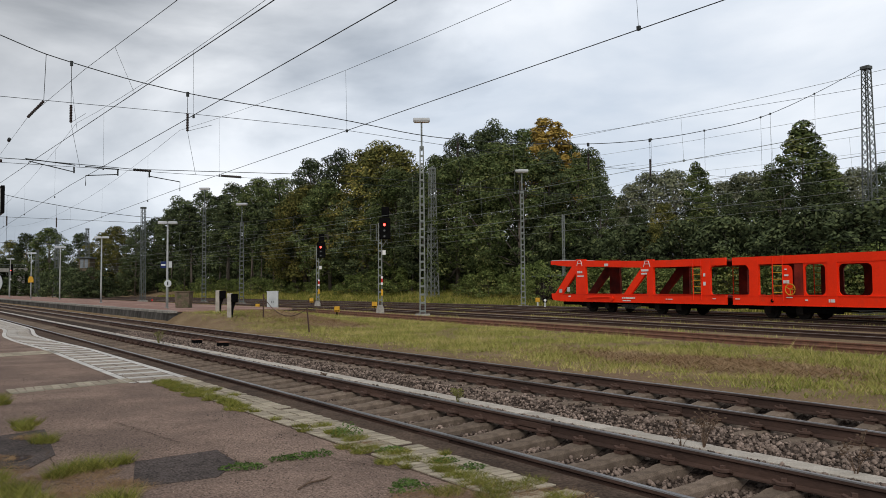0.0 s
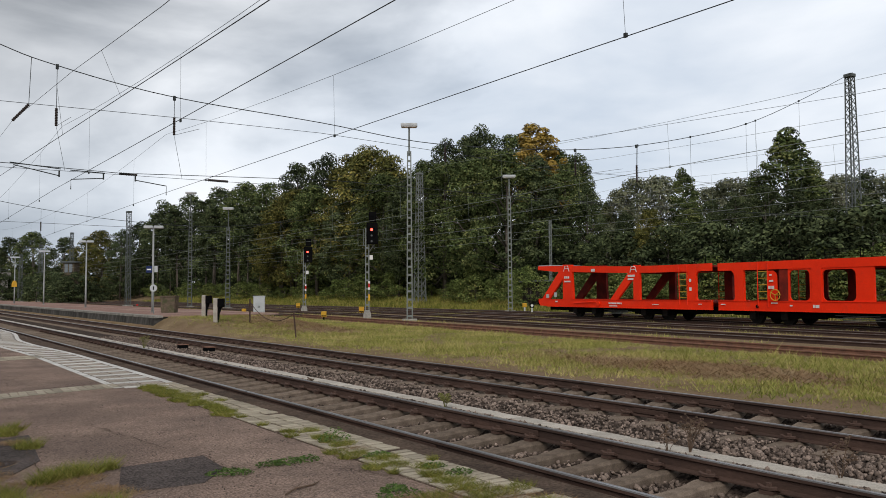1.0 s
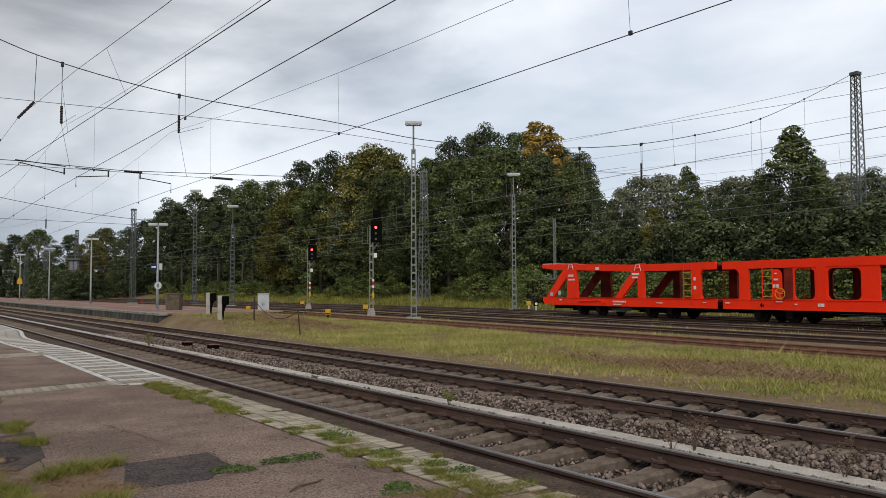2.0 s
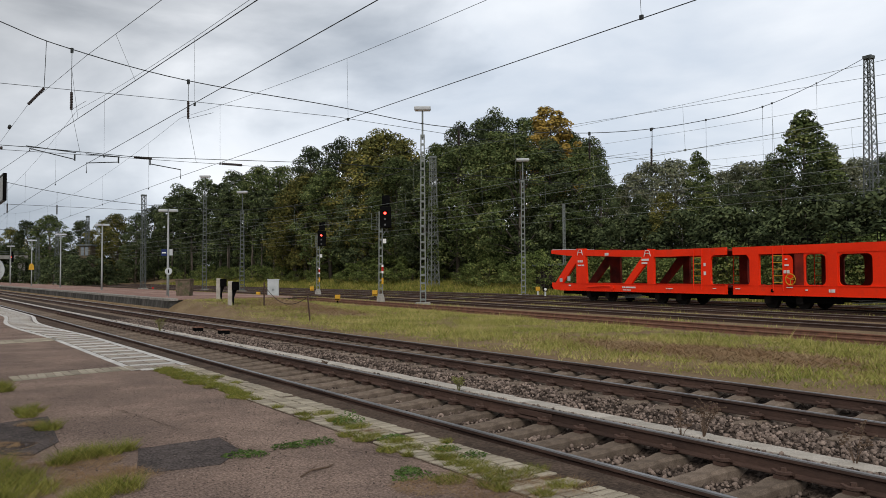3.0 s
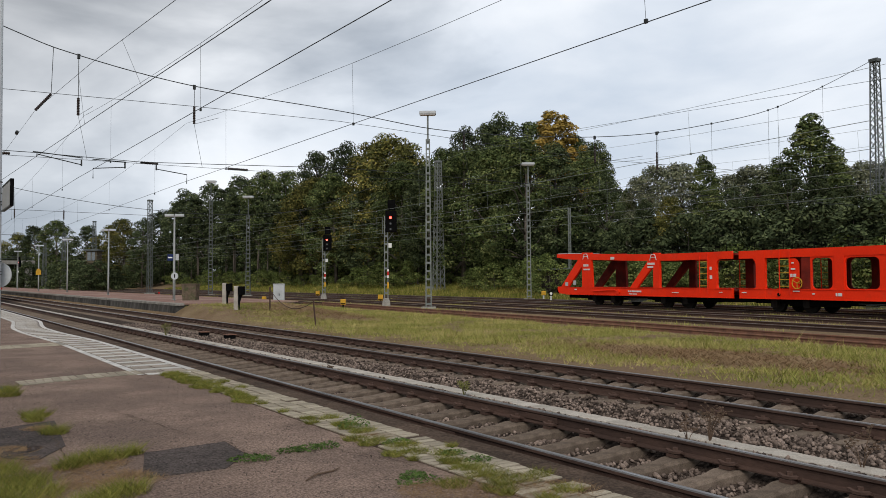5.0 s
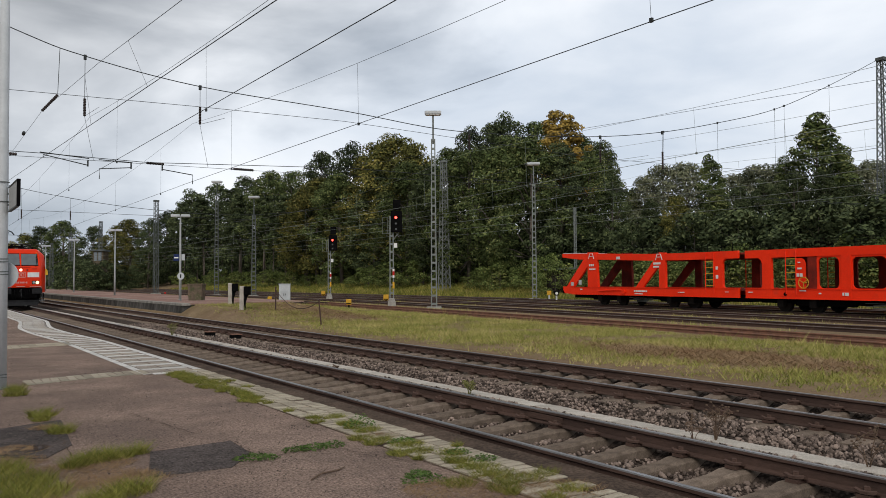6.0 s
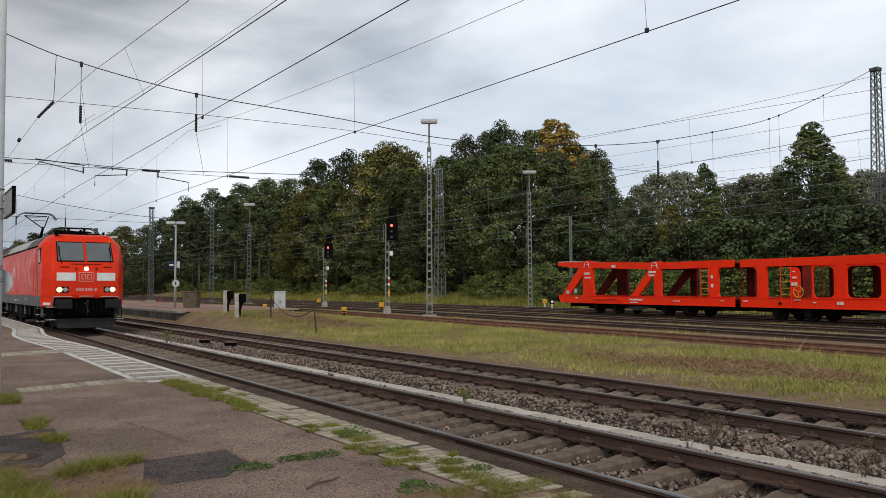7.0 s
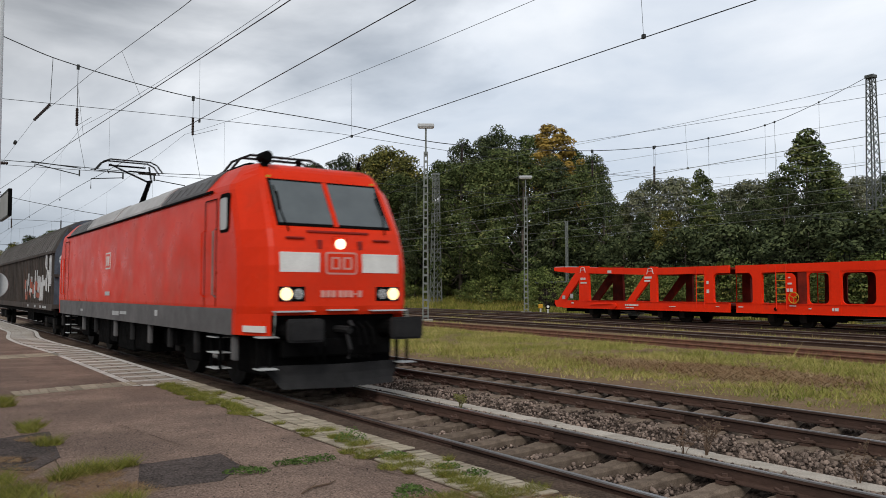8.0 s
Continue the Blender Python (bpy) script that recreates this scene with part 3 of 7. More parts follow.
# a darker mended rectangle in the asphalt
pt = MB()
pt.prism([(1.80, 7.37), (2.55, 7.44), (2.52, 6.81), (2.20, 6.39), (1.56, 6.44)], 2, PZ - 0.02, PZ + 0.007)
part("asphalt_patch", pt, M_PATCH, platform, "darker mended asphalt patch")
pt = MB()
pt.prism([(0.4, 9.3), (1.41, 9.66), (1.28, 8.12), (0.99, 7.62), (0.7, 7.9), (0.2, 7.8)], 2, PZ - 0.02, PZ + 0.006)
part("asphalt_patch", pt, M_PATCH, platform, "dark crumbling asphalt patch")
# cracks
cr = MB()
rng = random.Random(12)
for x0, y0, x1, y1 in ((2.52, 6.81, 3.73, 6.87), (1.28, 9.3, 1.2, 7.3), (1.56, 6.44, 1.0, 6.3), (3.0, 7.49, 3.6, 6.9), (2.2, 6.39, 3.1, 6.7), (2.09, 9.86, 2.38, 7.99), (1.80, 7.37, 2.55, 7.44), (2.55, 7.44, 2.52, 6.81), (3.2, 6.6, 3.55, 5.6), (1.8, 7.37, 1.4, 7.3)):
    pts = []
    for i in range(15):
        t = i / 14
        pts.append((x0 + (x1 - x0) * t + rng.uniform(-0.03, 0.03), y0 + (y1 - y0) * t + rng.uniform(-0.03, 0.03)))
    for (ax, ay), (bx, by) in zip(pts[:-1], pts[1:]):
        w = rng.uniform(0.002, 0.006)
        nx, ny = (by - ay), -(bx - ax)
        q = math.hypot(nx, ny)
        nx, ny = nx / q * w, ny / q * w
        z = PZ + 0.0085
        cr.add([(ax - nx, ay - ny, z), (ax + nx, ay + ny, z), (bx + nx, by + ny, z), (bx - nx, by - ny, z)], [(0, 1, 2, 3)])
part("cracks", cr, M_DIRT, platform)
rng = np.random.default_rng(15)
N = 9000
py = 4 + 13 * rng.random(N) ** 1.5
px = rng.uniform(0.0, 3.6, N)
M_GRIT, M_STONE_ = mat("grit", (0.25, 0.20, 0.165), (0.12, 0.098, 0.085), 3, 0.95, 0, 0, 40, 0.2, per_island=0.6), M_STONE
M_STONE = M_GRIT
stones("platform_grit", np.stack([px, py, np.full(N, PZ + 0.004)], 1), rng.uniform(0.002, 0.006, N) * (1 + py * 0.03), 16, "fine loose grit on the platform asphalt")
M_STONE = M_STONE_

# ---------------------------------------------------------------- far platform
FZ = 0.5
fp = MB()
fp.box(11.55, 18.2, 41.3, 300, -0.4, FZ - 0.06)
farplat = whole("platform_far", fp, M_OLD_WALL, "island platform with dark brick retaining wall", "platform", kind="structure")
fp = MB()
fp.box(11.5, 11.95, 41.2, 300, FZ - 0.12, FZ + 0.0, ch=0.01)
part("edge_slab", fp, M_KERB, farplat, "pale worn concrete edge slab")
fp = MB()
fp.box(11.952, 18.2, 41.2, 300, FZ - 0.07, FZ + 0.004)
part("paving", fp, M_RED_PAVER, farplat, "faded red block paving")
bl = MB()
bl.box(-0.05, 0.03, -0.44, 0.44, -0.42, 0, ch=0.012)
BL = bl.mesh("stone", mat("wall_stone", (0.10, 0.095, 0.088), (0.06, 0.056, 0.052), 3, 0.95, 0, 0.5, 30, 0.3, per_object=0.35))
for i in range(110):
    part("stone", BL, None, farplat, "", pose(11.56, 41.75 + i * 0.9, FZ - 0.125))


# ---------------------------------------------------------------- grass and weeds
def blades(name, x, y, z, h, w, lean, material, seed, label, category="grass"):
    """Triangular blades at the places given (arrays)."""
    rng = np.random.default_rng(seed)
    n = len(x)
    a = rng.uniform(0, 6.283, n)
    b = rng.uniform(0, 6.283, n)
    v = np.empty((n, 3, 3))
    v[:, 0] = np.stack([x - np.cos(a) * w, y - np.sin(a) * w, z], 1)
    v[:, 1] = np.stack([x + np.cos(a) * w, y + np.sin(a) * w, z], 1)
    v[:, 2] = np.stack([x + np.cos(b) * lean * h, y + np.sin(b) * lean * h, z + h], 1)
    return tagged(new(name, soup(name, v.reshape(-1, 3), 3, material)), label, category, kind="stuff")


GZ = np.vectorize(ground_z)


def lumps(x, y, s, seed):
    return np.array([noise.noise((a * s + seed, b * s, seed * 1.7)) for a, b in zip(x, y)])


rng = np.random.default_rng(21)
N = 62000
yy = -2 + 62 * rng.random(N) ** 1.5
u = rng.random(N)
xx = 11.45 + u * (YARD[0] - 1.25 + LEAN * yy - 11.45)
k = lumps(xx, yy, 0.45, 3.0) + 0.55 * lumps(xx, yy, 1.7, 7.0)
bare = np.exp(-(((xx - 15.3) / 1.1) ** 2 + ((yy - 11.9) / 3.4) ** 2)) * 2.2 + np.exp(-(((xx - 16.6) / 2.0) ** 2 + ((yy - 36) / 3.0) ** 2)) * 1.0
border = np.clip((xx - 11.6) / 1.6, 0.05, 1)
keep = (k + 0.75 - bare > rng.random(N) * 0.9) & (rng.random(N) < border)
keep &= ~((yy > 41) & (xx < 18.4))
xx, yy, kk = xx[keep], yy[keep], k[keep]
# each tussock holds six blades of like height
tall = rng.gamma(2.2, 0.42, len(xx)) * (1 + 0.8 * np.clip(kk, -0.4, 1.0)) + 0.15
wide = 0.03 + 0.002 * yy
xx, yy, tall, wide = (np.repeat(q, 6) for q in (xx, yy, tall, wide))
xx, yy = xx + rng.normal(0, 1, len(xx)) * wide, yy + rng.normal(0, 1, len(yy)) * wide
hh = (0.03 + 0.045 * rng.random(len(xx))) * tall + 0.14 * (rng.random(len(xx)) > 0.995)
blades("grass", xx, yy, GZ(xx, yy) - 0.005, hh, 0.0085, 0.8, M_GRASS, 22, "short yellow-green meadow grass between the tracks")
# dead stalks on the bare places
N = 20000
xs = np.concatenate([rng.normal(15.2, 0.9, N // 2), rng.normal(16.3, 1.5, N // 2)])
ysd = np.concatenate([rng.normal(12.0, 2.6, N // 2), rng.normal(35.5, 2.6, N // 2)])
ok = (xs > 11.9) & (ysd < 41)
xs, ysd = xs[ok], ysd[ok]
blades("dead_grass", xs, ysd, GZ(xs, ysd), rng.uniform(0.02, 0.10, len(xs)), 0.012, 2.2, M_DRY, 23, "reddish brown dead mown grass on bare earth")
# taller grass among the sidings and towards the wood
N = 60000
yy = -2 + 110 * rng.random(N) ** 1.3
uu = rng.choice([YARD[0] + 2.2, YARD[1] + 2.25, YARD[2] + 2.2, YARD[3] + 2.2], N) + rng.normal(0, 0.55, N)
k = lumps(uu, yy, 0.35, 11.0)
ok = k > rng.random(N) * 0.5 - 0.1
xx, yy = uu[ok] + LEAN * np.minimum(yy[ok], BEND), yy[ok]
blades("yard_weeds", xx, yy, np.full(len(xx), -0.19), rng.uniform(0.05, 0.22, len(xx)), 0.014, 0.5, M_GRASS, 24, "sparse dry weeds between the yard tracks")
N = 90000
yy = -5 + 180 * rng.random(N) ** 1.2
uu = 40.7 + 10 * rng.random(N)
xx = uu + LEAN * np.minimum(yy, BEND)
blades("bank_grass", xx, yy, GZ(xx, yy) - 0.02, rng.uniform(0.18, 0.6, N), 0.03, 0.45, M_WEED, 25, "tall uncut grass on the bank behind the yard")


def tuft(places, material, h, w, lean, count, spread, seed, label, name="weed_tuft"):
    rng = np.random.default_rng(seed)
    for i, (x, y, r) in enumerate(places):
        n = int(count * r)
        a, q = rng.uniform(0, 6.283, n), np.sqrt(rng.random(n)) * spread * r
        px, py = np.cos(a) * q, np.sin(a) * q
        z = np.full(n, 0.0)
        ob = blades(name, px, py, z, rng.uniform(0.35, 1.0, n) * h, w, lean, material, seed + i, label, "weeds")
        ob.matrix_basis = pose(x, y, PZ + 0.004)


# grass tufts on the platform and along its edge
tuft([(1.27, 10.07, 0.8), (1.22, 9.75, 0.5), (1.29, 8.84, 0.7), (0.71, 6.79, 1.3), (0.6, 7.3, 1.2), (0.76, 6.38, 1.3), (0.5, 6.1, 1.3), (1.33, 7.30, 0.9), (1.51, 7.33, 0.8), (1.15, 7.15, 0.6), (1.71, 7.38, 0.4), (1.25, 12.6, 0.7), (1.2, 12.1, 0.8), (1.35, 6.06, 0.9), (1.1, 5.9, 0.8)],
     M_WEED, 0.12, 0.0024, 1.2, 700, 0.19, 31, "tuft of yellow-green grass growing from a crack")
tuft([(0.83, 8.15, 0.8), (0.99, 7.02, 1.0), (1.32, 6.57, 1.1), (1.11, 6.31, 1.1), (1.5, 6.44, 0.8), (1.19, 9.21, 0.5), (3.73, 4.76, 1.0), (3.19, 4.85, 0.9), (3.92, 4.34, 1.0), (3.77, 6.83, 0.6), (1.4, 7.1, 0.7), (0.75, 7.6, 0.9), (3.5, 4.4, 1.1)],
     M_DRY, 0.032, 0.0026, 3.4, 900, 0.29, 32, "flattened dry brown grass on the asphalt")
edge = [(3.75, 13.4, 0.6), (3.72, 13.0, 0.8), (3.74, 12.5, 0.9), (3.78, 12.0, 1.0), (3.74, 11.5, 0.9), (3.72, 10.9, 0.9), (3.70, 10.4, 0.8), (3.70, 9.9, 0.6), (3.68, 9.4, 0.4), (3.66, 8.7, 0.35), (3.70, 8.1, 0.5), (3.9, 8.0, 0.7), (3.85, 7.5, 0.8), (3.86, 7.12, 0.7), (3.72, 6.6, 0.6), (3.75, 6.3, 0.7), (3.76, 6.0, 0.7), (3.92, 5.78, 0.7), (3.80, 5.5, 0.7), (3.84, 5.2, 0.8), (3.80, 4.95, 0.8), (3.9, 4.7, 0.8), (4.12, 4.76, 0.6), (3.98, 4.3, 0.7), (3.6, 4.6, 0.8), (3.4, 4.9, 0.8), (4.0, 11.8, 0.6), (4.0, 11.0, 0.5), (4.15, 6.0, 0.3)]
rng = random.Random(41)
edge += [(3.66 + rng.uniform(-0.12, 0.1), 9.6 + 0.17 * i, rng.uniform(0.5, 0.9)) for i in range(23)]
edge += [(3.70 + rng.uniform(-0.16, 0.2), 4.2 + 0.26 * i, rng.uniform(0.3, 0.7)) for i in range(15)]
tuft(edge, M_WEED, 0.06, 0.0026, 1.3, 520, 0.17, 33, "low grass and moss in the paving joints")


def herb(x, y, r, seed, h=0.1, z=PZ):
    """A low leafy weed: small leaves on short stems."""
    rng = np.random.default_rng(seed)
    n = int(300 * r)
    a, q = rng.uniform(0, 6.283, n), np.sqrt(rng.random(n)) * 0.17 * r
    c = np.stack([np.cos(a) * q * 1.35, np.sin(a) * q, rng.uniform(0.01, h, n) * (1.1 - q / (0.2 * r))], 1)
    t = rng.normal(size=(n, 3))
    t[:, 2] *= 0.4
    t /= np.linalg.norm(t, axis=1)[:, None]
    s = np.cross(t, rng.normal(size=(n, 3)))
    s /= np.linalg.norm(s, axis=1)[:, None]
    L, W = rng.uniform(0.009, 0.018, (n, 1)), rng.uniform(0.005, 0.008, (n, 1))
    v = np.stack([c - t * L, c + s * W, c + t * L, c - s * W], 1)
    ob = tagged(new("leafy_weed", soup("leafy_weed", v.reshape(-1, 3), 4, M_HERB)), "small green leafy weed growing on the platform", "weeds", kind="stuff")
    ob.matrix_basis = pose(x, y, z + 0.002)


for i, (x, y, r) in enumerate([(2.45, 6.60, 0.75), (2.55, 6.52, 0.5), (2.89, 6.68, 0.6), (3.05, 6.67, 0.7), (3.24, 6.67, 0.55), (3.88, 7.36, 0.8), (3.25, 5.15, 0.8), (4.02, 5.43, 0.6), (3.98, 5.75, 0.6), (3.84, 6.45, 0.6), (3.3, 5.3, 0.5)]):
    herb(x, y, r, 50 + i, 0.06 if i != 5 else 0.16)


def stalk_weed(x, y, h, n, material, seed, z=-0.2):
    """A dry branching weed in the ballast."""
    rng = random.Random(seed)
    mb = MB()
    for i in range(n):
        a, l = rng.uniform(0, 6.28), rng.uniform(0.12, 0.42) * h
        top = (math.cos(a) * l, math.sin(a) * l, h * rng.uniform(0.6, 1.0))
        mid = (top[0] * 0.35, top[1] * 0.35, top[2] * 0.55)
        mb.tube([(0, 0, 0), mid, top], [0.006, 0.004, 0.002], 4)
        for k in range(7):
            t = rng.uniform(0.4, 1.0)
            p = Vector(mid).lerp(Vector(top), t)
            q = p + Vector((rng.uniform(-1, 1), rng.uniform(-1, 1), rng.uniform(0.0, 0.9))) * 0.07 * h / 0.5
            mb.tube([p, q], [0.003, 0.002], 3)
            mb.box(q.x - 0.009, q.x + 0.009, q.y - 0.009, q.y + 0.009, q.z - 0.006, q.z + 0.008)
    whole("dry_weed", mb, material, "brown dried weed stalk standing in the ballast", "weed", pose(x, y, z))


M_STALK = mat("stalk", (0.16, 0.11, 0.08), (0.10, 0.07, 0.05), 20, 0.9, 0, 0, 40, 0.2)
M_STALK_GREEN = mat("stalk_green", (0.20, 0.20, 0.07), (0.13, 0.12, 0.05), 20, 0.9, 0, 0, 40, 0.2)
stalk_weed(7.45, 5.75, 0.42, 9, M_STALK, 1)
stalk_weed(7.2, 5.85, 0.30, 4, M_STALK, 2)
stalk_weed(7.55, 4.1, 0.42, 6, M_STALK, 3)
stalk_weed(7.22, 10.1, 0.26, 12, M_STALK_GREEN, 4)
stalk_weed(7.1, 26.5, 0.45, 14, M_STALK_GREEN, 5)
stalk_weed(6.95, 14.2, 0.2, 5, M_STALK, 6)


# ---------------------------------------------------------------- trees
def leaf_cloud(centres, radii, count, size, rng, flat=0.8):
    """Leaves as small quads spread through clumps."""
    i = rng.choice(len(centres), count, p=radii ** 2 / np.sum(radii ** 2))
    d = rng.normal(size=(count, 3))
    d /= np.linalg.norm(d, axis=1)[:, None]
    up = rng.random(count) < 0.6
    d[up, 2] = np.abs(d[up, 2])
    q = rng.random(count) ** 0.24
    c = centres[i] + d * (radii[i] * q)[:, None] * np.array([1, 1, flat])
    n_ = d + rng.normal(size=(count, 3)) * 0.4 + np.array([0, 0, 0.3])
    t = np.cross(n_, rng.normal(size=(count, 3)))
    t /= np.linalg.norm(t, axis=1)[:, None] + 1e-9
    s = np.cross(t, n_)
    s /= np.linalg.norm(s, axis=1)[:, None] + 1e-9
    L = rng.uniform(0.6, 1.3, (count, 1)) * size
    return np.stack([c - t * L, c + s * L * 0.55, c + t * L, c - s * L * 0.55], 1).reshape(-1, 3)


def tree(kind, m, h, spread, leaves, seed, base=0.22, count=9000, size=0.17, trunk=0.22, clumps=46, label="", narrow=1.0):
    """Trunk and limbs that taper, and a crown of leaf clumps with gaps."""
    rng = np.random.default_rng(seed)
    root = thing(kind, label, "tree", m, "trees of the wood")
    mb = MB()
    lean = rng.normal(0, 0.03, 2) * h
    mb.tube([(0, 0, -0.4), (lean[0] * 0.3, lean[1] * 0.3, h * 0.35), (lean[0] * 0.7, lean[1] * 0.7, h * 0.65), (lean[0], lean[1], h * 0.92)],
            [trunk, trunk * 0.75, trunk * 0.42, trunk * 0.1], 7)
    centres, radii = [], []
    for k in range(clumps):
        t = base + (1 - base) * (k + 0.5) / clumps
        prof = math.sin(math.pi * min(1, ((t - base) / (1 - base)) ** 0.75 * 0.86 + 0.12)) ** 0.7
        a = k * 2.4 + rng.uniform(-0.5, 0.5)
        r = spread * prof * narrow * rng.uniform(0.45, 1.0)
        c = np.array([math.cos(a) * r + lean[0] * t, math.sin(a) * r + lean[1] * t, h * t * 0.93 + rng.uniform(-0.3, 0.3)])
        centres.append(c)
        radii.append(spread * rng.uniform(0.14, 0.31))
        if k % 3 == 0:
            z0 = max(h * 0.18, c[2] - r * 0.8)
            mb.tube([(lean[0] * z0 / h, lean[1] * z0 / h, z0), tuple(c * np.array([0.55, 0.55, 1]) - np.array([0, 0, 0.3])), tuple(c)], [trunk * 0.32, trunk * 0.2, trunk * 0.06], 5)
    part("trunk", mb, M_BARK, root, "", None, True)
    part("crown", soup("crown", leaf_cloud(np.array(centres), np.array(radii), count, size, rng), 4, leaves), None, root)
    return root


PROTO = {}


def plant(kind, x, y, h, seed, spread=1.0):
    """A tree of that kind at x, y, h metres high, turned by the seed."""
    h *= 0.965
    m = pose(x, y, ground_z(x, y) - 0.1, 0, 0, (seed * 77) % 360)
    form = (kind, seed % 2 if kind in ("oak", "dark", "olive", "shrub", "bush") else 0)
    if form not in PROTO:
        name, ph, sp, leaf, base, count, size, trunk, clumps, label = KINDS[kind]
        k = h / ph
        PROTO[form] = tree(name, m @ Matrix.Diagonal((k * spread, k * spread, k, 1)), ph, sp, leaf, 100 + len(PROTO), base, count, size, trunk, clumps, label)
        return
    ph = KINDS[kind][1]
    k = h / ph
    src = PROTO[form]
    keep_scale = src.scale.copy()
    src.scale = (1, 1, 1)
    copy_thing(src, m @ Matrix.Diagonal((k * spread, k * spread, k, 1)))
    src.scale = keep_scale


KINDS = {
    "oak": ("broadleaf_tree", 18, 5.4, M_LEAF[1], 0.12, 17000, 0.16, 0.30, 84, "tall dense green broadleaf tree at the wood's edge"),
    "dark": ("broadleaf_tree", 18, 4.6, M_LEAF[0], 0.14, 16000, 0.155, 0.28, 80, "tall dark green broadleaf tree in the wood"),
    "olive": ("broadleaf_tree", 16, 4.8, M_LEAF[2], 0.12, 16000, 0.155, 0.26, 80, "olive green tree beginning to turn in autumn"),
    "gold": ("maple_tree", 18, 3.0, M_LEAF[3], 0.45, 8000, 0.16, 0.24, 60, "tree with golden yellow autumn crown"),
    "willow": ("willow_tree", 11, 3.8, M_LEAF[4], 0.08, 10000, 0.125, 0.18, 90, "grey-green feathery willow at the yard's edge"),
    "alder": ("alder_tree", 15, 3.0, M_LEAF[1], 0.10, 12000, 0.145, 0.2, 90, "slender tree with browning green crown"),
    "thin": ("slender_tree", 15, 2.6, M_LEAF[0], 0.45, 4500, 0.17, 0.15, 46, "slender tree with a long bare trunk and thin crown"),
    "bush": ("bush", 3.2, 2.6, M_BUSH, 0.0, 3400, 0.10, 0.06, 30, "rounded green bramble bush on the bank"),
    "shrub": ("bush", 5.5, 3.2, M_LEAF[0], 0.0, 3800, 0.15, 0.08, 34, "dark green shrub under the trees"),
}


def by_view(px, depth):
    """x, y on the plan for a bearing given across a 1568 wide picture and a distance along the view at 34.3 degrees."""
    a = radians(34.3) + math.atan((px - 784) / 1414.4)
    r = depth / math.cos(a - radians(34.3))
    return r * math.sin(a), r * math.cos(a)


WOOD = [
    # bearing, distance, kind, height, spread
    (20, 260, "olive", 19, 1.3), (60, 250, "dark", 21, 1.2), (95, 240, "oak", 22, 1.2), (140, 235, "dark", 20, 1.2), (185, 215, "olive", 18, 1.2), (215, 205, "olive", 19, 1.1), (245, 190, "dark", 18, 1.0),
    (-20, 265, "oak", 18, 1.3), (-70, 255, "dark", 19, 1.3), (-130, 250, "dark", 20, 1.3),
    (275, 150, "dark", 16, 1.1), (305, 142, "thin", 17, 1.2), (325, 136, "dark", 18.5, 1.0), (360, 128, "dark", 19, 1.0), (395, 122, "thin", 17, 1.2), (430, 118, "dark", 18.5, 1.0), (468, 114, "oak", 18.8, 0.9), (505, 112, "oak", 18.4, 0.9),
    (345, 118, "thin", 15, 1.1), (410, 110, "thin", 14.5, 1.1), (450, 106, "thin", 14, 1.2), (490, 104, "thin", 14, 1.1), (525, 104, "olive", 15, 0.9),
    (560, 108, "dark", 21.0, 0.85), (600, 106, "dark", 21.4, 0.85), (640, 104, "olive", 21.0, 1.0), (685, 102, "olive", 21.6, 1.05), (728, 102, "olive", 20.6, 0.9), (770, 100, "oak", 19.6, 0.9),
    (545, 96, "olive", 15.0, 1.0), (590, 94, "oak", 15.5, 1.0), (645, 92, "dark", 16.0, 1.0), (705, 92, "oak", 16.5, 1.0), (760, 90, "dark", 16.0, 1.0),
    (815, 102, "dark", 22.0, 0.8), (850, 102, "dark", 23.0, 0.8), (890, 100, "dark", 23.2, 0.8), (930, 100, "oak", 22.6, 0.8), (990, 92, "gold", 21.7, 1.15), (1020, 96, "oak", 19.8, 0.85), (1060, 96, "oak", 18.8, 0.75),
    (815, 88, "oak", 17.5, 1.0), (870, 86, "oak", 18.5, 1.0), (925, 84, "oak", 18, 1.0), (980, 84, "dark", 16.5, 1.0), (1035, 84, "oak", 15, 0.95), (1070, 82, "dark", 13.0, 0.8),
    (1100, 88, "alder", 11.5, 0.9), (1125, 86, "willow", 13.0, 0.7), (1165, 84, "willow", 14.0, 0.9), (1205, 82, "willow", 13.8, 0.9), (1248, 80, "alder", 14.0, 0.8), (1290, 82, "willow", 12.6, 1.0), (1330, 80, "willow", 13.2, 1.0), (1365, 80, "dark", 12.8, 0.8),
    (1396, 78, "alder", 13.4, 0.95), (1426, 76, "alder", 17.0, 1.2), (1454, 78, "alder", 14.2, 0.95), (1495, 78, "willow", 12.5, 0.9), (1535, 76, "willow", 12.6, 0.9), (1575, 76, "dark", 12.8, 1.0), (1625, 74, "willow", 12.5, 1.0), (1680, 72, "oak", 14, 1.0), (1740, 70, "dark", 14, 1.0),
    (1140, 74, "dark", 9.0, 0.8), (1190, 72, "olive", 9.0, 0.9), (1240, 70, "alder", 9.5, 1.1), (1290, 70, "dark", 9.8, 0.9), (1340, 68, "dark", 10, 0.9), (1390, 68, "dark", 11, 0.9), (1440, 66, "dark", 10.5, 0.9), (1500, 66, "dark", 9.5, 1.0), (1560, 64, "dark", 9.5, 1.0), (1620, 62, "dark", 9.5, 1.0),
]


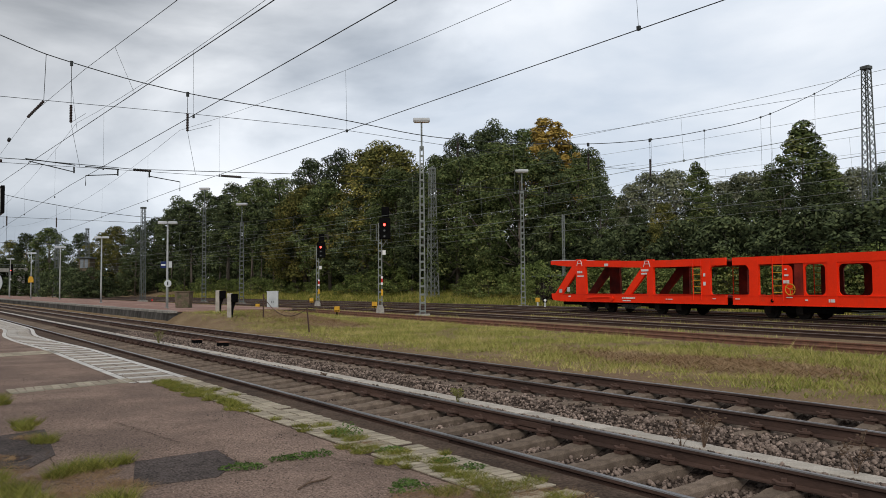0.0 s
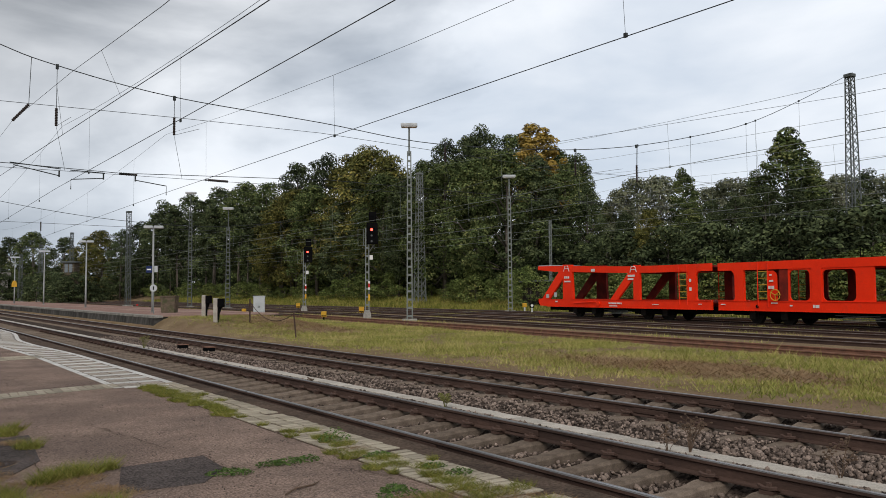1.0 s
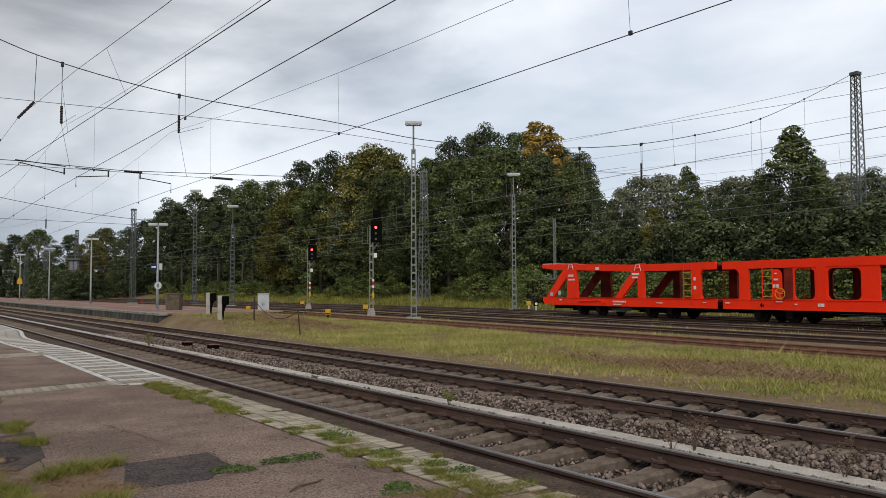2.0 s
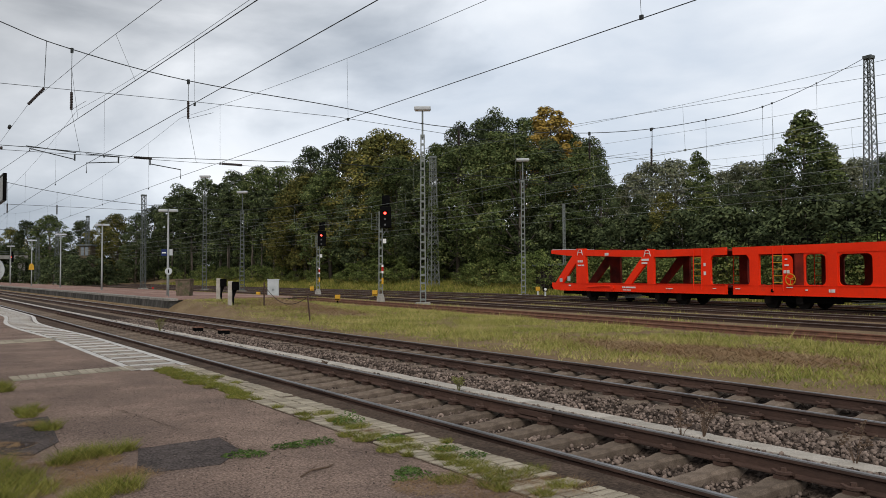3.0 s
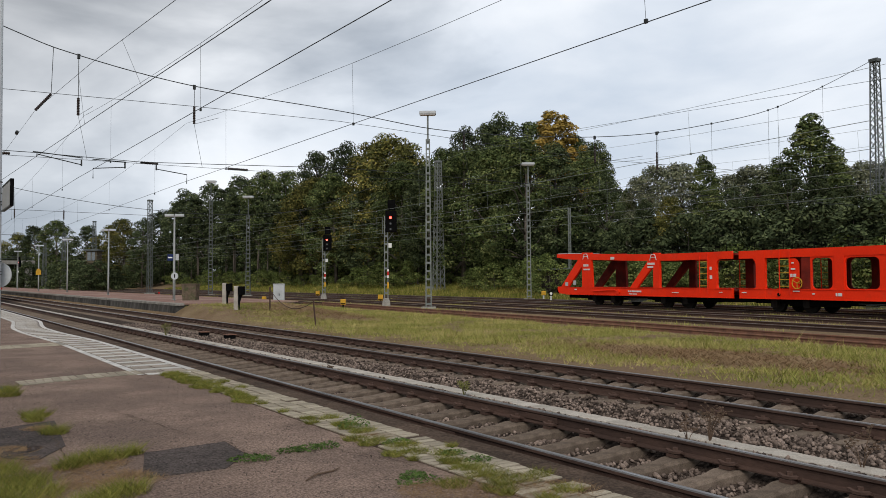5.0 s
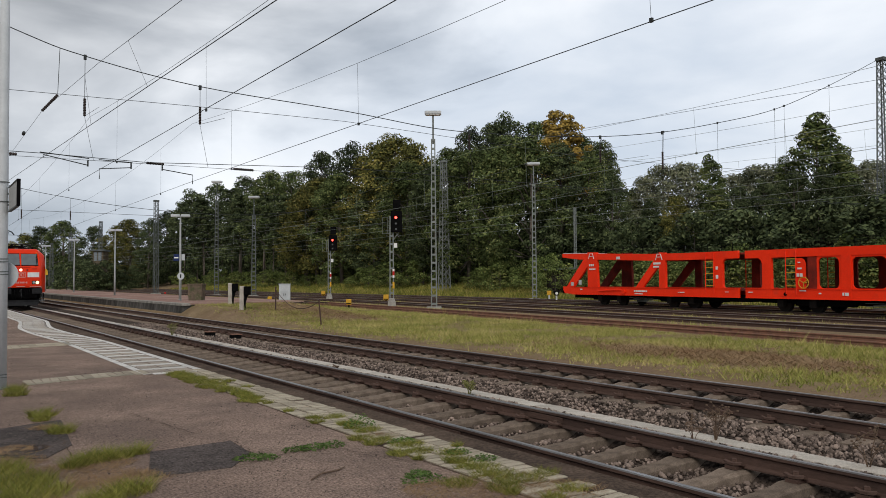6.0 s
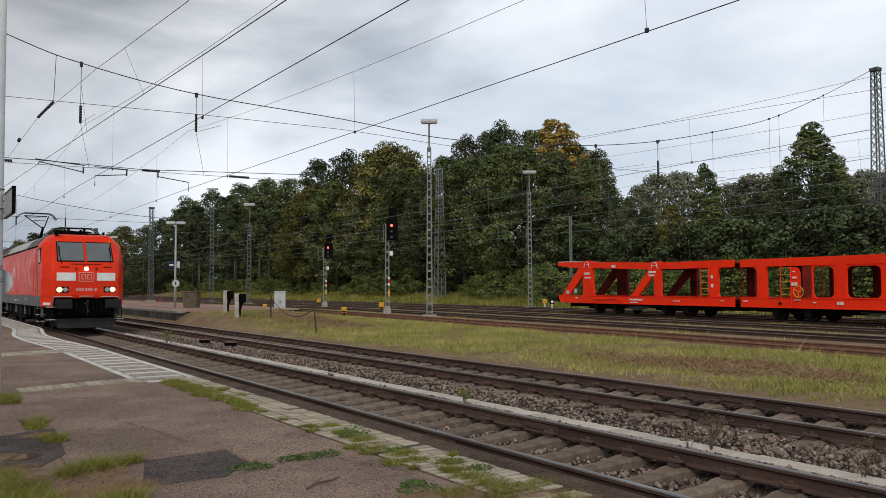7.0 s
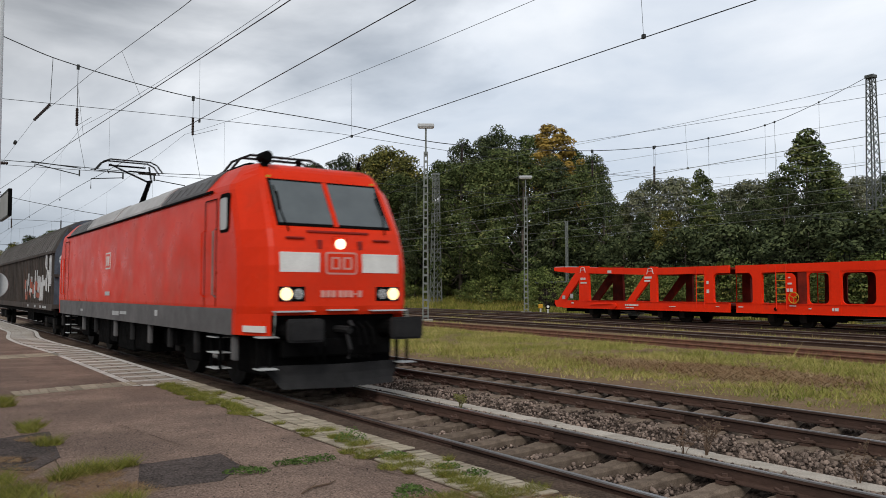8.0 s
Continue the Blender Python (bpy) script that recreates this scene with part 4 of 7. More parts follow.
def behind_yard(b, u):
    """Plan place on that bearing where the ground is u metres off the yard's base line."""
    a = radians(34.3) + math.atan((b - 784) / 1414.4)
    r = u / (math.sin(a) - LEAN * math.cos(a))
    if r * math.cos(a) > BEND:
        r = (u + LEAN * BEND) / math.sin(a)
    return r * math.sin(a), r * math.cos(a)


for i, (b, dist, kind, h, sp) in enumerate(WOOD):
    x, y = by_view(b, dist)
    if b > 255:
        need = 49.0 + (3.5 if dist > np.interp(b, [300, 500, 800, 1100, 1600], [125, 108, 95, 78, 70]) else 0)
        bx, by = behind_yard(b, need)
        grow = max(1.0, math.hypot(bx, by) / math.hypot(x, y))
        x, y = x * grow, y * grow
        h = 1.6 + (h - 1.6) * grow - (ground_z(x, y) - GROUND) * (1 if grow > 1 else 0.4)
        sp *= grow ** 0.3
    plant(kind, x, y, h, i + 3, sp)
for i in range(14):
    b = 285 + i * 20 + (i * 37 % 11)
    plant("thin", *behind_yard(b, 48.5 + (i % 3)), 14.5 + (i * 7 % 4), i * 13 + 5, 0.9)
rng = random.Random(77)
# a dense second row closes the wood
for i in range(30):
    plant("shrub", *behind_yard(262 + i * 19 + rng.uniform(-6, 6), 58 + (i % 3) * 2.5), rng.uniform(8.5, 12), i * 3 + 1, 1.0)
plant("bush", *behind_yard(968, 43.6), 3.2, 4, 1.0)
plant("bush", *behind_yard(1003, 45.5), 2.6, 9, 1.0)
# undergrowth: shrubs in the shade, brambles in front
for i in range(34):
    b = 260 + i * 40 + rng.uniform(-10, 10)
    plant("shrub", *behind_yard(b, rng.uniform(50.5, 53.5)), rng.uniform(4.5, 7.0), i * 5 + 1, rng.uniform(0.9, 1.3))
for i in range(50):
    b = 300 + i * 26 + rng.uniform(-9, 9)
    plant("bush", *behind_yard(b, rng.uniform(46.0, 49.0)), rng.uniform(1.8, 3.9), i * 7 + 2, rng.uniform(0.8, 1.4))
for i in range(16):
    b = -140 + i * 30 + rng.uniform(-9, 9)
    plant("shrub", *by_view(b, 205 + rng.uniform(-8, 8)), rng.uniform(4, 7.5), i * 9 + 2, 1.4)
    plant("shrub", *by_view(b + 12, 250), rng.uniform(9, 13), i * 9 + 4, 1.2)


# ---------------------------------------------------------------- masts, lamps and signals
def channel_mast(mb, h, w0, w1, rung=0.62, gap=0.16, along=0):
    """Two steel channels with cross plates between them, drawn in towards the top; along: 0 the pair stands across x, 1 across y."""
    def put(x, y, z):
        return (x, y, z) if along == 0 else (y, x, z)
    for s in (-1, 1):
        secs = []
        for z, w in ((0, w0), (h, w1)):
            x0 = s * w / 2
            secs.append([put(x0 - 0.035, -gap / 2, z), put(x0 + 0.035, -gap / 2, z), put(x0 + 0.035, gap / 2, z), put(x0 - 0.035, gap / 2, z)])
        mb.loft(secs)
    z = 0.35
    while z < h:
        w = (w0 + (w1 - w0) * z / h) / 2
        a, b = put(-w, -gap / 2 - 0.006, z - 0.06), put(w, gap / 2 + 0.006, z + 0.06)
        mb.box(min(a[0], b[0]), max(a[0], b[0]), min(a[1], b[1]), max(a[1], b[1]), a[2], b[2])
        z += rung


def lattice(mb, h, w0, w1, step=0.9, leg=0.05, brace=0.022):
    """A four-legged lattice mast with crossing diagonals."""
    def corner(i, z):
        w = (w0 + (w1 - w0) * z / h) / 2
        return (w * (-1, 1, 1, -1)[i], w * (-1, -1, 1, 1)[i], z)
    for i in range(4):
        mb.tube([corner(i, 0), corner(i, h)], leg, 4)
    z = 0.0
    flip = False
    while z < h - 0.2:
        q = min(h, z + step * (0.55 + 0.45 * (1 - z / h)))
        for i in range(4):
            j = (i + 1) % 4
            a, b = (i, j) if flip else (j, i)
            mb.tube([corner(a, z), corner(b, q)], brace, 4, False)
            if step > 0.7:
                mb.tube([corner(b, z), corner(a, q)], brace, 4, False)
        flip = not flip
        z = q


def head_box(mb, w, d, h, z):
    mb.box(-w / 2, w / 2, -d / 2, d / 2, z, z + h, ch=min(h, d) * 0.25)


FACE = 34.3


def yard_lamp(x, y, h, head, w0=0.42, shaft=0.8, label="tall galvanised steel yard lamp mast with flat light head", dark=False):
    root = thing("yard_lamp", label, "lamp post", pose(x, y, GROUND - 0.05, 0, 0, -FACE), "yard lamps")
    mb = MB()
    mb.box(-0.45, 0.45, -0.4, 0.4, -0.1, 0.18, ch=0.03)
    part("foundation", mb, M_CONCRETE, root)
    mb = MB()
    channel_mast(mb, h * shaft, w0, w0 * 0.6, 0.5)
    part("mast", mb, M_STEEL_DARK if dark else M_STEEL, root)
    mb = MB()
    mb.tube([(0, 0, h * shaft - 0.3), (0, 0, h - 0.3)], 0.055, 8)
    part("pole", mb, M_STEEL_DARK if dark else M_STEEL, root)
    mb = MB()
    head_box(mb, head, 0.5, 0.22, h - 0.34)
    lamp = part("lamp_head", mb, M_GREY_PAINT, root)
    mb = MB()
    mb.box(-head / 2 + 0.06, head / 2 - 0.06, -0.2, 0.2, h - 0.37, h - 0.342)
    part("diffuser", mb, M_WHITE, lamp)
    return root


yard_lamp(26.63, 40.94, 12.3, 1.02, 0.32, 0.85)
yard_lamp(44.2, 52.27, 11.9, 1.1, 0.34, 0.84, "slender galvanised yard lamp mast beside the far tracks")
yard_lamp(31.6, 98.0, 14.4, 1.3, 0.5, 0.82, "distant galvanised yard lamp mast by the wood", True)
yard_lamp(32.2, 86.7, 11.5, 1.2, 0.5, 0.8, "distant galvanised yard lamp mast by the wood", True)


def lattice_mast(x, y, h, w0, w1, label, material, turn=0.0, step=0.9, leg=0.05):
    root = thing("catenary_mast", label, "catenary mast", pose(x, y, GROUND - 0.05, 0, 0, turn), "catenary masts")
    mb = MB()
    lattice(mb, h, w0, w1, step, leg, leg * 0.45)
    part("lattice", mb, material, root)
    mb = MB()
    mb.box(-w0 / 2 - 0.25, w0 / 2 + 0.25, -w0 / 2 - 0.25, w0 / 2 + 0.25, -0.2, 0.25, ch=0.04)
    part("foundation", mb, M_CONCRETE, root)
    mb = MB()
    mb.box(-w1 / 2 - 0.08, w1 / 2 + 0.08, -w1 / 2 - 0.08, w1 / 2 + 0.08, h - 0.12, h + 0.1)
    part("cap", mb, material, root)
    return root


lattice_mast(56.9, 29.3, 17.2, 0.92, 0.42, "tall grey steel lattice catenary mast", M_STEEL_DARK, -5.7)
lattice_mast(50.9, 76.1, 15.4, 1.05, 0.5, "grey steel lattice mast standing before the trees", M_STEEL, -5.7, 1.1, 0.06)
lattice_mast(27.8, 112.1, 12.8, 0.52, 0.45, "dark weathered lattice catenary mast", M_STEEL_DARK, 10, 0.5)
lattice_mast(*by_view(160, 175), 15.0, 1.1, 0.5, "distant lattice catenary mast", M_STEEL_DARK, 10)
lattice_mast(*by_view(72, 190), 11.0, 1.0, 0.5, "distant lattice catenary mast", M_STEEL_DARK, 10)
lattice_mast(*by_view(106, 185), 13.0, 1.0, 0.5, "distant lattice catenary mast", M_STEEL_DARK, 10)
pole = thing("steel_pole", "thin grey steel pole behind the yard", "pole", pose(50.9, 54.37, 1.0))
mb = MB()
channel_mast(mb, 7.2, 0.22, 0.2, 0.9, 0.1)
part("shaft", mb, M_STEEL, pole)


def platform_lamp(x, y, h, extra=""):
    root = thing("platform_lamp", "grey platform lamp post" + (extra or " with two flat light heads"), "lamp post", pose(x, y, FZ + 0.004, 0, 0, -FACE + 12), "platform lamps")
    mb = MB()
    mb.tube([(0, 0, 0), (0, 0, 1.2), (0, 0, h)], [0.075, 0.07, 0.045], 10)
    mb.tube([(0, 0, 0), (0, 0, 0.03)], 0.14, 10)
    part("pole", mb, M_POLE, root, "", None, True)
    for s in (-1, 1):
        mb = MB()
        mb.box(min(s * 0.03, s * 0.55), max(s * 0.03, s * 0.55), -0.14, 0.14, h - 0.06, h + 0.10, ch=0.03)
        part("lamp_head", mb, M_GREY_PAINT, root)
    return root


lc = platform_lamp(13.5, 48.7, 5.05, " with two light heads and blue sign")
mb = MB()
mb.box(-0.38, -0.05, -0.06, -0.03, 2.35, 2.75, ch=0.006)
sg = part("sign", mb, M_BLUE, lc, "small blue station name sign")
mb = MB()
mb.box(-0.34, -0.10, -0.068, -0.061, 2.5, 2.58)
part("lettering", mb, M_WHITE, sg)
mb = MB()
mb.box(0.08, 0.27, -0.06, -0.03, 2.38, 2.75, ch=0.006)
part("sign", mb, M_GREY_PAINT, lc, "pale platform letter sign")
platform_lamp(14.2, 70.6, 5.4)
platform_lamp(14.9, 95, 5.7)
pl = platform_lamp(14.0, 110, 5.6, " with a yellow warning sign")
mb = MB()
mb.prism([(-0.3, 2.0), (0.3, 2.0), (0.3, 2.4), (0.15, 2.75), (-0.15, 2.75), (-0.3, 2.4)], 1, -0.1, -0.06)
part("sign", mb, M_YELLOW, pl, "yellow warning sign")
platform_lamp(15.0, 141, 5.9)

# round disc sign by the platform's end
rs = thing("disc_sign", "round white disc sign on a slim post", "sign", pose(*by_view(304, 44.8), 0.42, 0, 0, -FACE))
mb = MB()
mb.tube([(0, 0, -0.2), (0, 0, 1.75)], 0.03, 6)
part("post", mb, M_STEEL, rs)
mb = MB()
mb.tube([(0, -0.035, 1.5), (0, -0.055, 1.5)], 0.2, 20)
part("disc", mb, M_GREY_PAINT, rs)
mb = MB()
mb.box(-0.03, 0.03, -0.062, -0.057, 1.40, 1.60)
part("bar", mb, M_BLACK, rs)

# old concrete bin on the platform
ob = thing("concrete_bin", "mossy brown exposed-aggregate concrete bin", "bin", pose(*by_view(332, 46.8), FZ, 0, 0, -FACE))
mb = MB()
mb.loft([[(-w, -d, z), (w, -d, z), (w, d, z), (-w, d, z)] for w, d, z in ((0.37, 0.33, 0), (0.42, 0.38, 0.9), (0.36, 0.32, 0.9), (0.36, 0.32, 0.8))])
part("body", mb, M_BOXCONC, ob)
mb = MB()
mb.box(-0.45, 0.45, -0.41, 0.41, 0.9, 0.98, ch=0.015)
part("rim", mb, M_BOXCONC, ob)


def signal(x, y, h, label):
    """A light signal on a channel mast: dark head with a red light, side cage, marker plates."""
    root = thing("light_signal", label, "railway signal", pose(x, y, GROUND, 0, 0, -FACE + 3), "light signals")
    mb = MB()
    channel_mast(mb, h - 1.1, 0.24, 0.2, 0.55, 0.12)
    part("mast", mb, M_STEEL, root)
    mb = MB()
    mb.loft([[(-w, -w, z), (w, -w, z), (w, w, z), (-w, w, z)] for w, z in ((0.28, -0.1), (0.25, 0.3), (0.16, 0.55))])
    part("foundation", mb, M_CONCRETE, root)
    mb = MB()
    mb.box(-0.05, 0.72, -0.16, 0.06, h - 2.2, h - 0.75, ch=0.05)
    head = part("signal_head", mb, M_BLACK, root)
    mb = MB()
    mb.box(0.1, 0.62, -0.14, 0.05, h - 0.72, h, ch=0.04)
    part("number_indicator", mb, M_BLACK, root)
    mb = MB()
    mb.tube([(0.3, -0.165, h - 1.22), (0.3, -0.175, h - 1.22)], 0.085, 14)
    part("red_light", mb, M_SIGNAL_RED, head, "glowing red signal light")
    mb = MB()
    mb.box(0.14, 0.46, -0.36, -0.162, h - 1.10, h - 1.07)
    part("hood", mb, M_BLACK, head)
    mb = MB()
    for k in (0.12, 0.5):
        mb.tube([(0.3, -0.162, h - 1.5 - k), (0.3, -0.17, h - 1.5 - k)], 0.07, 12)
    part("lens", mb, M_LENS, head)
    mb = MB()
    mb.tube([(0.0, 0, h - 2.3), (-0.62, 0, h - 2.3), (-0.62, 0, h - 1.2), (-0.25, 0, h - 1.2), (-0.25, 0, h - 2.28), (-0.25, 0, h - 1.75), (0.0, 0, h - 1.75)], 0.02, 4)
    part("service_cage", mb, M_STEEL, root)
    mb = MB()
    mb.tube([(0.1, 0, h - 2.75), (0.5, 0, h - 2.2)], 0.025, 4)
    part("strut", mb, M_STEEL, root)
    mb = MB()
    mb.box(0.16, 0.38, -0.12, -0.09, h - 3.25, h - 2.95)
    part("number_plate", mb, M_WHITE, root)
    for k, (z0, z1, m) in enumerate(((2.35, 2.5, M_WHITE), (2.08, 2.35, M_RED_SIGN), (1.92, 2.08, M_WHITE), (1.2, 1.62, M_YELLOW))):
        mb = MB()
        mb.box(0.06, 0.19, -0.13, -0.10, z0, z1)
        part("marker_plate", mb, m, root)
    return root


signal(27.1, 46.9, 7.2, "light signal showing red on a steel mast in the yard")
signal(32.2, 67.2, 6.7, "light signal showing red on a distant steel mast")
signal(*by_view(24, 165), 7.0, "far light signal showing red under the bridge")


def yellow_box(b, dist, s=0.36):
    root = thing("yellow_trackside_box", "small yellow trackside control box on a short leg", "control box", pose(*by_view(b, dist), -0.19, 0, 0, -FACE), "trackside boxes")
    mb = MB()
    mb.box(-s * 0.45, s * 0.45, -0.14, 0.14, 0.25, 0.25 + s, ch=0.03)
    part("housing", mb, M_YELLOW, root)
    mb = MB()
    mb.box(-0.05, 0.05, -0.05, 0.05, 0, 0.26)
    part("leg", mb, M_BLACK, root)
    mb = MB()
    mb.box(-s * 0.4, s * 0.4, -0.15, -0.141, 0.3, 0.36)
    part("label", mb, M_BLACK, root)


yellow_box(602, 51)
yellow_box(668, 62, 0.44)
yellow_box(462, 62, 0.34)
yellow_box(557, 84, 0.45)
# dwarf signals before the wagons
for b, dist, m, lab in ((956, 66, M_YELLOW, "low trackside marker with yellow disc"), (969, 64, M_WHITE, "low dwarf signal with black and white face")):
    root = thing("dwarf_signal", lab, "railway signal", pose(*by_view(b, dist), -0.12, 0, 0, -FACE))
    mb = MB()
    mb.box(-0.06, 0.06, -0.06, 0.06, 0, 0.45)
    part("post", mb, M_GREY_PAINT, root)
    mb = MB()
    mb.box(-0.18, 0.18, -0.1, 0.1, 0.42, 0.78, ch=0.05)
    part("housing", mb, M_BLACK if m is M_WHITE else M_YELLOW, root)
    mb = MB()
    mb.tube([(0, -0.105, 0.6), (0, -0.115, 0.6)], 0.11, 14)
    part("face", mb, m, root)

# grey cabinet
cab_ = thing("electrical_cabinet", "light grey metal trackside cabinet", "cabinet", pose(21.19, 51.16, GROUND, 0, 0, -FACE + 8))
mb = MB()
mb.box(-0.37, 0.37, -0.2, 0.2, 0.08, 1.5, ch=0.015)
part("body", mb, M_GREY_PAINT, cab_)
mb = MB()
mb.box(-0.40, 0.40, -0.23, 0.23, 1.5, 1.56, ch=0.012)
part("roof", mb, M_GREY_PAINT, cab_)
for s in (-1, 1):
    mb = MB()
    mb.box(min(s * 0.01, s * 0.35), max(s * 0.01, s * 0.35), -0.212, -0.2, 0.14, 1.46, ch=0.004)
    dr = part("door", mb, M_GREY_PAINT, cab_)
    mb = MB()
    mb.box(s * 0.05 - 0.012, s * 0.05 + 0.012, -0.235, -0.213, 0.75, 0.9)
    part("handle", mb, M_BLACK, dr)
mb = MB()
mb.box(-0.38, 0.38, -0.22, 0.22, -0.1, 0.08)
part("plinth", mb, M_CONCRETE, cab_)


def bollard(x, y, h, z):
    root = thing("telephone_post", "pale concrete post with black telephone box", "post", pose(x, y, z, 0, 0, -FACE), "telephone posts")
    mb = MB()
    mb.box(-0.12, 0.08, -0.11, 0.11, -0.1, h, ch=0.02)
    part("post", mb, M_TROUGH, root)
    mb = MB()
    mb.box(0.085, 0.36, -0.17, 0.15, h - 0.42, h - 0.02, ch=0.03)
    bx = part("box", mb, M_BLACK, root)
    mb = MB()
    mb.prism([(0.09, h - 0.42), (0.26, h - 0.42), (0.15, h - 0.75), (0.13, 0.02), (0.09, 0.02)], 1, -0.06, 0.06)
    part("cable_duct", mb, M_BLACK, root)


bollard(13.75, 40.3, 1.14, 0.38)
bollard(13.05, 36.6, 1.22, 0.17)

# chain barrier: two posts and a sagging chain
ch = thing("chain_barrier", "two rusty posts with a sagging chain between them", "barrier")
p1, p2 = Vector((14.39, 35.84, ground_z(14.39, 35.84))), Vector((13.46, 28.77, ground_z(13.46, 28.77)))
mb = MB()
mb.tube([p1 - Vector((0, 0, 0.2)), p1 + Vector((0, 0, 1.12))], 0.035, 6)
part("post", mb, M_RAIL, ch)
mb = MB()
mb.tube([p2 - Vector((0, 0, 0.2)), p2 + Vector((-0.1, 0.05, 1.02))], 0.03, 6)
part("post", mb, M_RAIL, ch)
mb = MB()
a, b = p1 + Vector((0, 0, 1.0)), p2 + Vector((-0.1, 0.05, 0.95))
pts = []
for i in range(25):
    t = i / 24
    pts.append(a.lerp(b, t) - Vector((0, 0, 0.55 * 4 * t * (1 - t))))
mb.tube(pts, 0.016, 5)
part("chain", mb, M_RAIL, ch)

# track boxes beside the second track
for x, y, s in ((8.3, 26.4, 0.13), (8.55, 24.6, 0.14)):
    root = thing("track_box", "low dark track connection box with rusty lid", "track box", pose(x, y, -0.21))
    mb = MB()
    mb.box(-s, s, -s * 1.3, s * 1.3, 0, 0.15, ch=0.02)
    part("housing", mb, M_BLACK, root)
    mb = MB()
    mb.box(-s - 0.015, s + 0.015, -s * 1.3 - 0.015, s * 1.3 + 0.015, 0.152, 0.175, ch=0.008)
    part("lid", mb, M_RAIL_RUSTY, root)

# lamp post on the near platform, with a disc sign and a box sign
np_ = thing("platform_post", "grey steel platform post with round white sign and box display", "post", pose(1.09, 12.98, PZ, 0, 0, 0))
mb = MB()
mb.tube([(0, 0, 0), (0, 0, 2.4), (0, 0, 6.6)], [0.088, 0.078, 0.055], 16)
part("pole", mb, M_GREY_PAINT, np_, "", None, True)
mb = MB()
for z in (0.16, 0.2, 1.62, 1.66, 1.80, 1.84, 2.66, 2.94):
    mb.tube([(0, 0, z), (0, 0, z + 0.012)], 0.09, 14)
part("clamp", mb, M_STEEL_DARK, np_)
mb = MB()
mb.tube([(0, 0, 0), (0, 0, 0.02)], 0.15, 14)
part("base_plate", mb, M_STEEL_DARK, np_)
mb = MB()
mb.tube([(0.05, 0.09, 1.62), (0.058, 0.105, 1.62)], 0.185, 32)
disc = part("disc", mb, M_GREY_PAINT, np_, "round white sign", pose(0.0, 0, 0.0, 0, 0, 0))
mb = MB()
mb.box(-0.10, 0.22, 0.078, 0.087, 1.61, 1.63, m=pose(0, 0, 0, 0, 0, -6))
part("lettering", mb, M_STEEL_DARK, disc)
mb = MB()
mb.box(0.076, 0.106, -1.12, -0.04, 2.54, 2.86, ch=0.006)
bx = part("display_box", mb, M_POLE, np_, "flat grey sign box set along the platform")
mb = MB()
mb.box(0.068, 0.114, -1.15, -1.122, 2.52, 2.88, ch=0.004)
part("end_cap", mb, M_BLACK, bx)
mb = MB()
mb.box(0.070, 0.112, -1.12, -0.04, 2.862, 2.88)
mb.box(0.070, 0.112, -1.12, -0.04, 2.52, 2.538)
part("rim", mb, M_STEEL_DARK, bx)
mb = MB()
for z in (2.62, 2.78):
    mb.tube([(0, 0, z), (0.09, -0.06, z)], 0.012, 5)
part("bracket", mb, M_STEEL_DARK, np_)


# ---------------------------------------------------------------- overhead line
def insulator(mb, a, b, r=0.05, sheds=11):
    """A ribbed rod between two points."""
    a, b = Vector(a), Vector(b)
    pts, rs = [], []
    for i in range(sheds * 2 + 1):
        pts.append(a.lerp(b, i / (sheds * 2)))
        rs.append(r * 0.72 if i % 2 else r * 0.5)
    mb.tube(pts, rs, 8)


def messenger_z(y, mid, low=7.08, k=0.00125):
    return low + k * (y - mid) ** 2


def line_y(x):
    return 34.6 - LEAN * x


def wires(x0, lean, label, contact=5.72, top=8.2, r=1.0, wire=None):
    """Contact wire, messenger with droppers over one track, in spans of 60 m from the headspan."""
    ys = (34.6 - LEAN * x0) / (1 + LEAN * lean)
    wire = wire or M_WIRE

    def xat(y):
        return x0 + lean * min(y, BEND)

    root = thing("overhead_line", label, "overhead line", None, "overhead lines")
    mb = MB()
    mb.tube([(xat(y) + (0.25 if i % 2 else -0.2), y, contact) for i, y in enumerate((ys - 90, ys - 60, ys, ys + 60, ys + 120, ys + 180))], 0.0086 * r, 5)
    part("contact_wire", mb, wire, root)
    for k in (-1, 0, 1, 2):
        mb = MB()
        a = ys - 60 + 60 * k
        pts = [(xat(a + 60 * i / 16), a + 60 * i / 16, 7.08 + (top - 7.08) * ((i - 8) / 8) ** 2) for i in range(17)]
        mb.tube(pts, 0.0054 * r, 5)
        part("messenger_wire", mb, wire, root)
        if k < 2:
            for j in range(6):
                y = a + 5 + 10 * j
                zt = 7.08 + (top - 7.08) * ((y - a - 30) / 30) ** 2
                mb = MB()
                xa = xat(y)
                mb.tube([(xa, y, contact), (xa + 0.02, y + 0.1, zt)], 0.0036 * r, 4)
                mb.box(xa - 0.02, xa + 0.02, y - 0.03, y + 0.03, contact - 0.01, contact + 0.06)
                part("dropper", mb, wire, root)
    return root


wires(NEAR, 0, "overhead contact line above the near main track")
wires(FAR, 0, "overhead contact line above the second main track", top=8.25)
for i, x in enumerate(YARD):
    wires(x, LEAN, "overhead contact line above a yard track", 5.75, 8.0, 1.1, M_WIRE_PALE)


def span_wire(name, pts, r, parent, shift=0.0):
    mb = MB()
    mb.tube([(x, line_y(x) + shift, z) for x, z in pts], r, 5)
    part(name, mb, M_WIRE, parent)


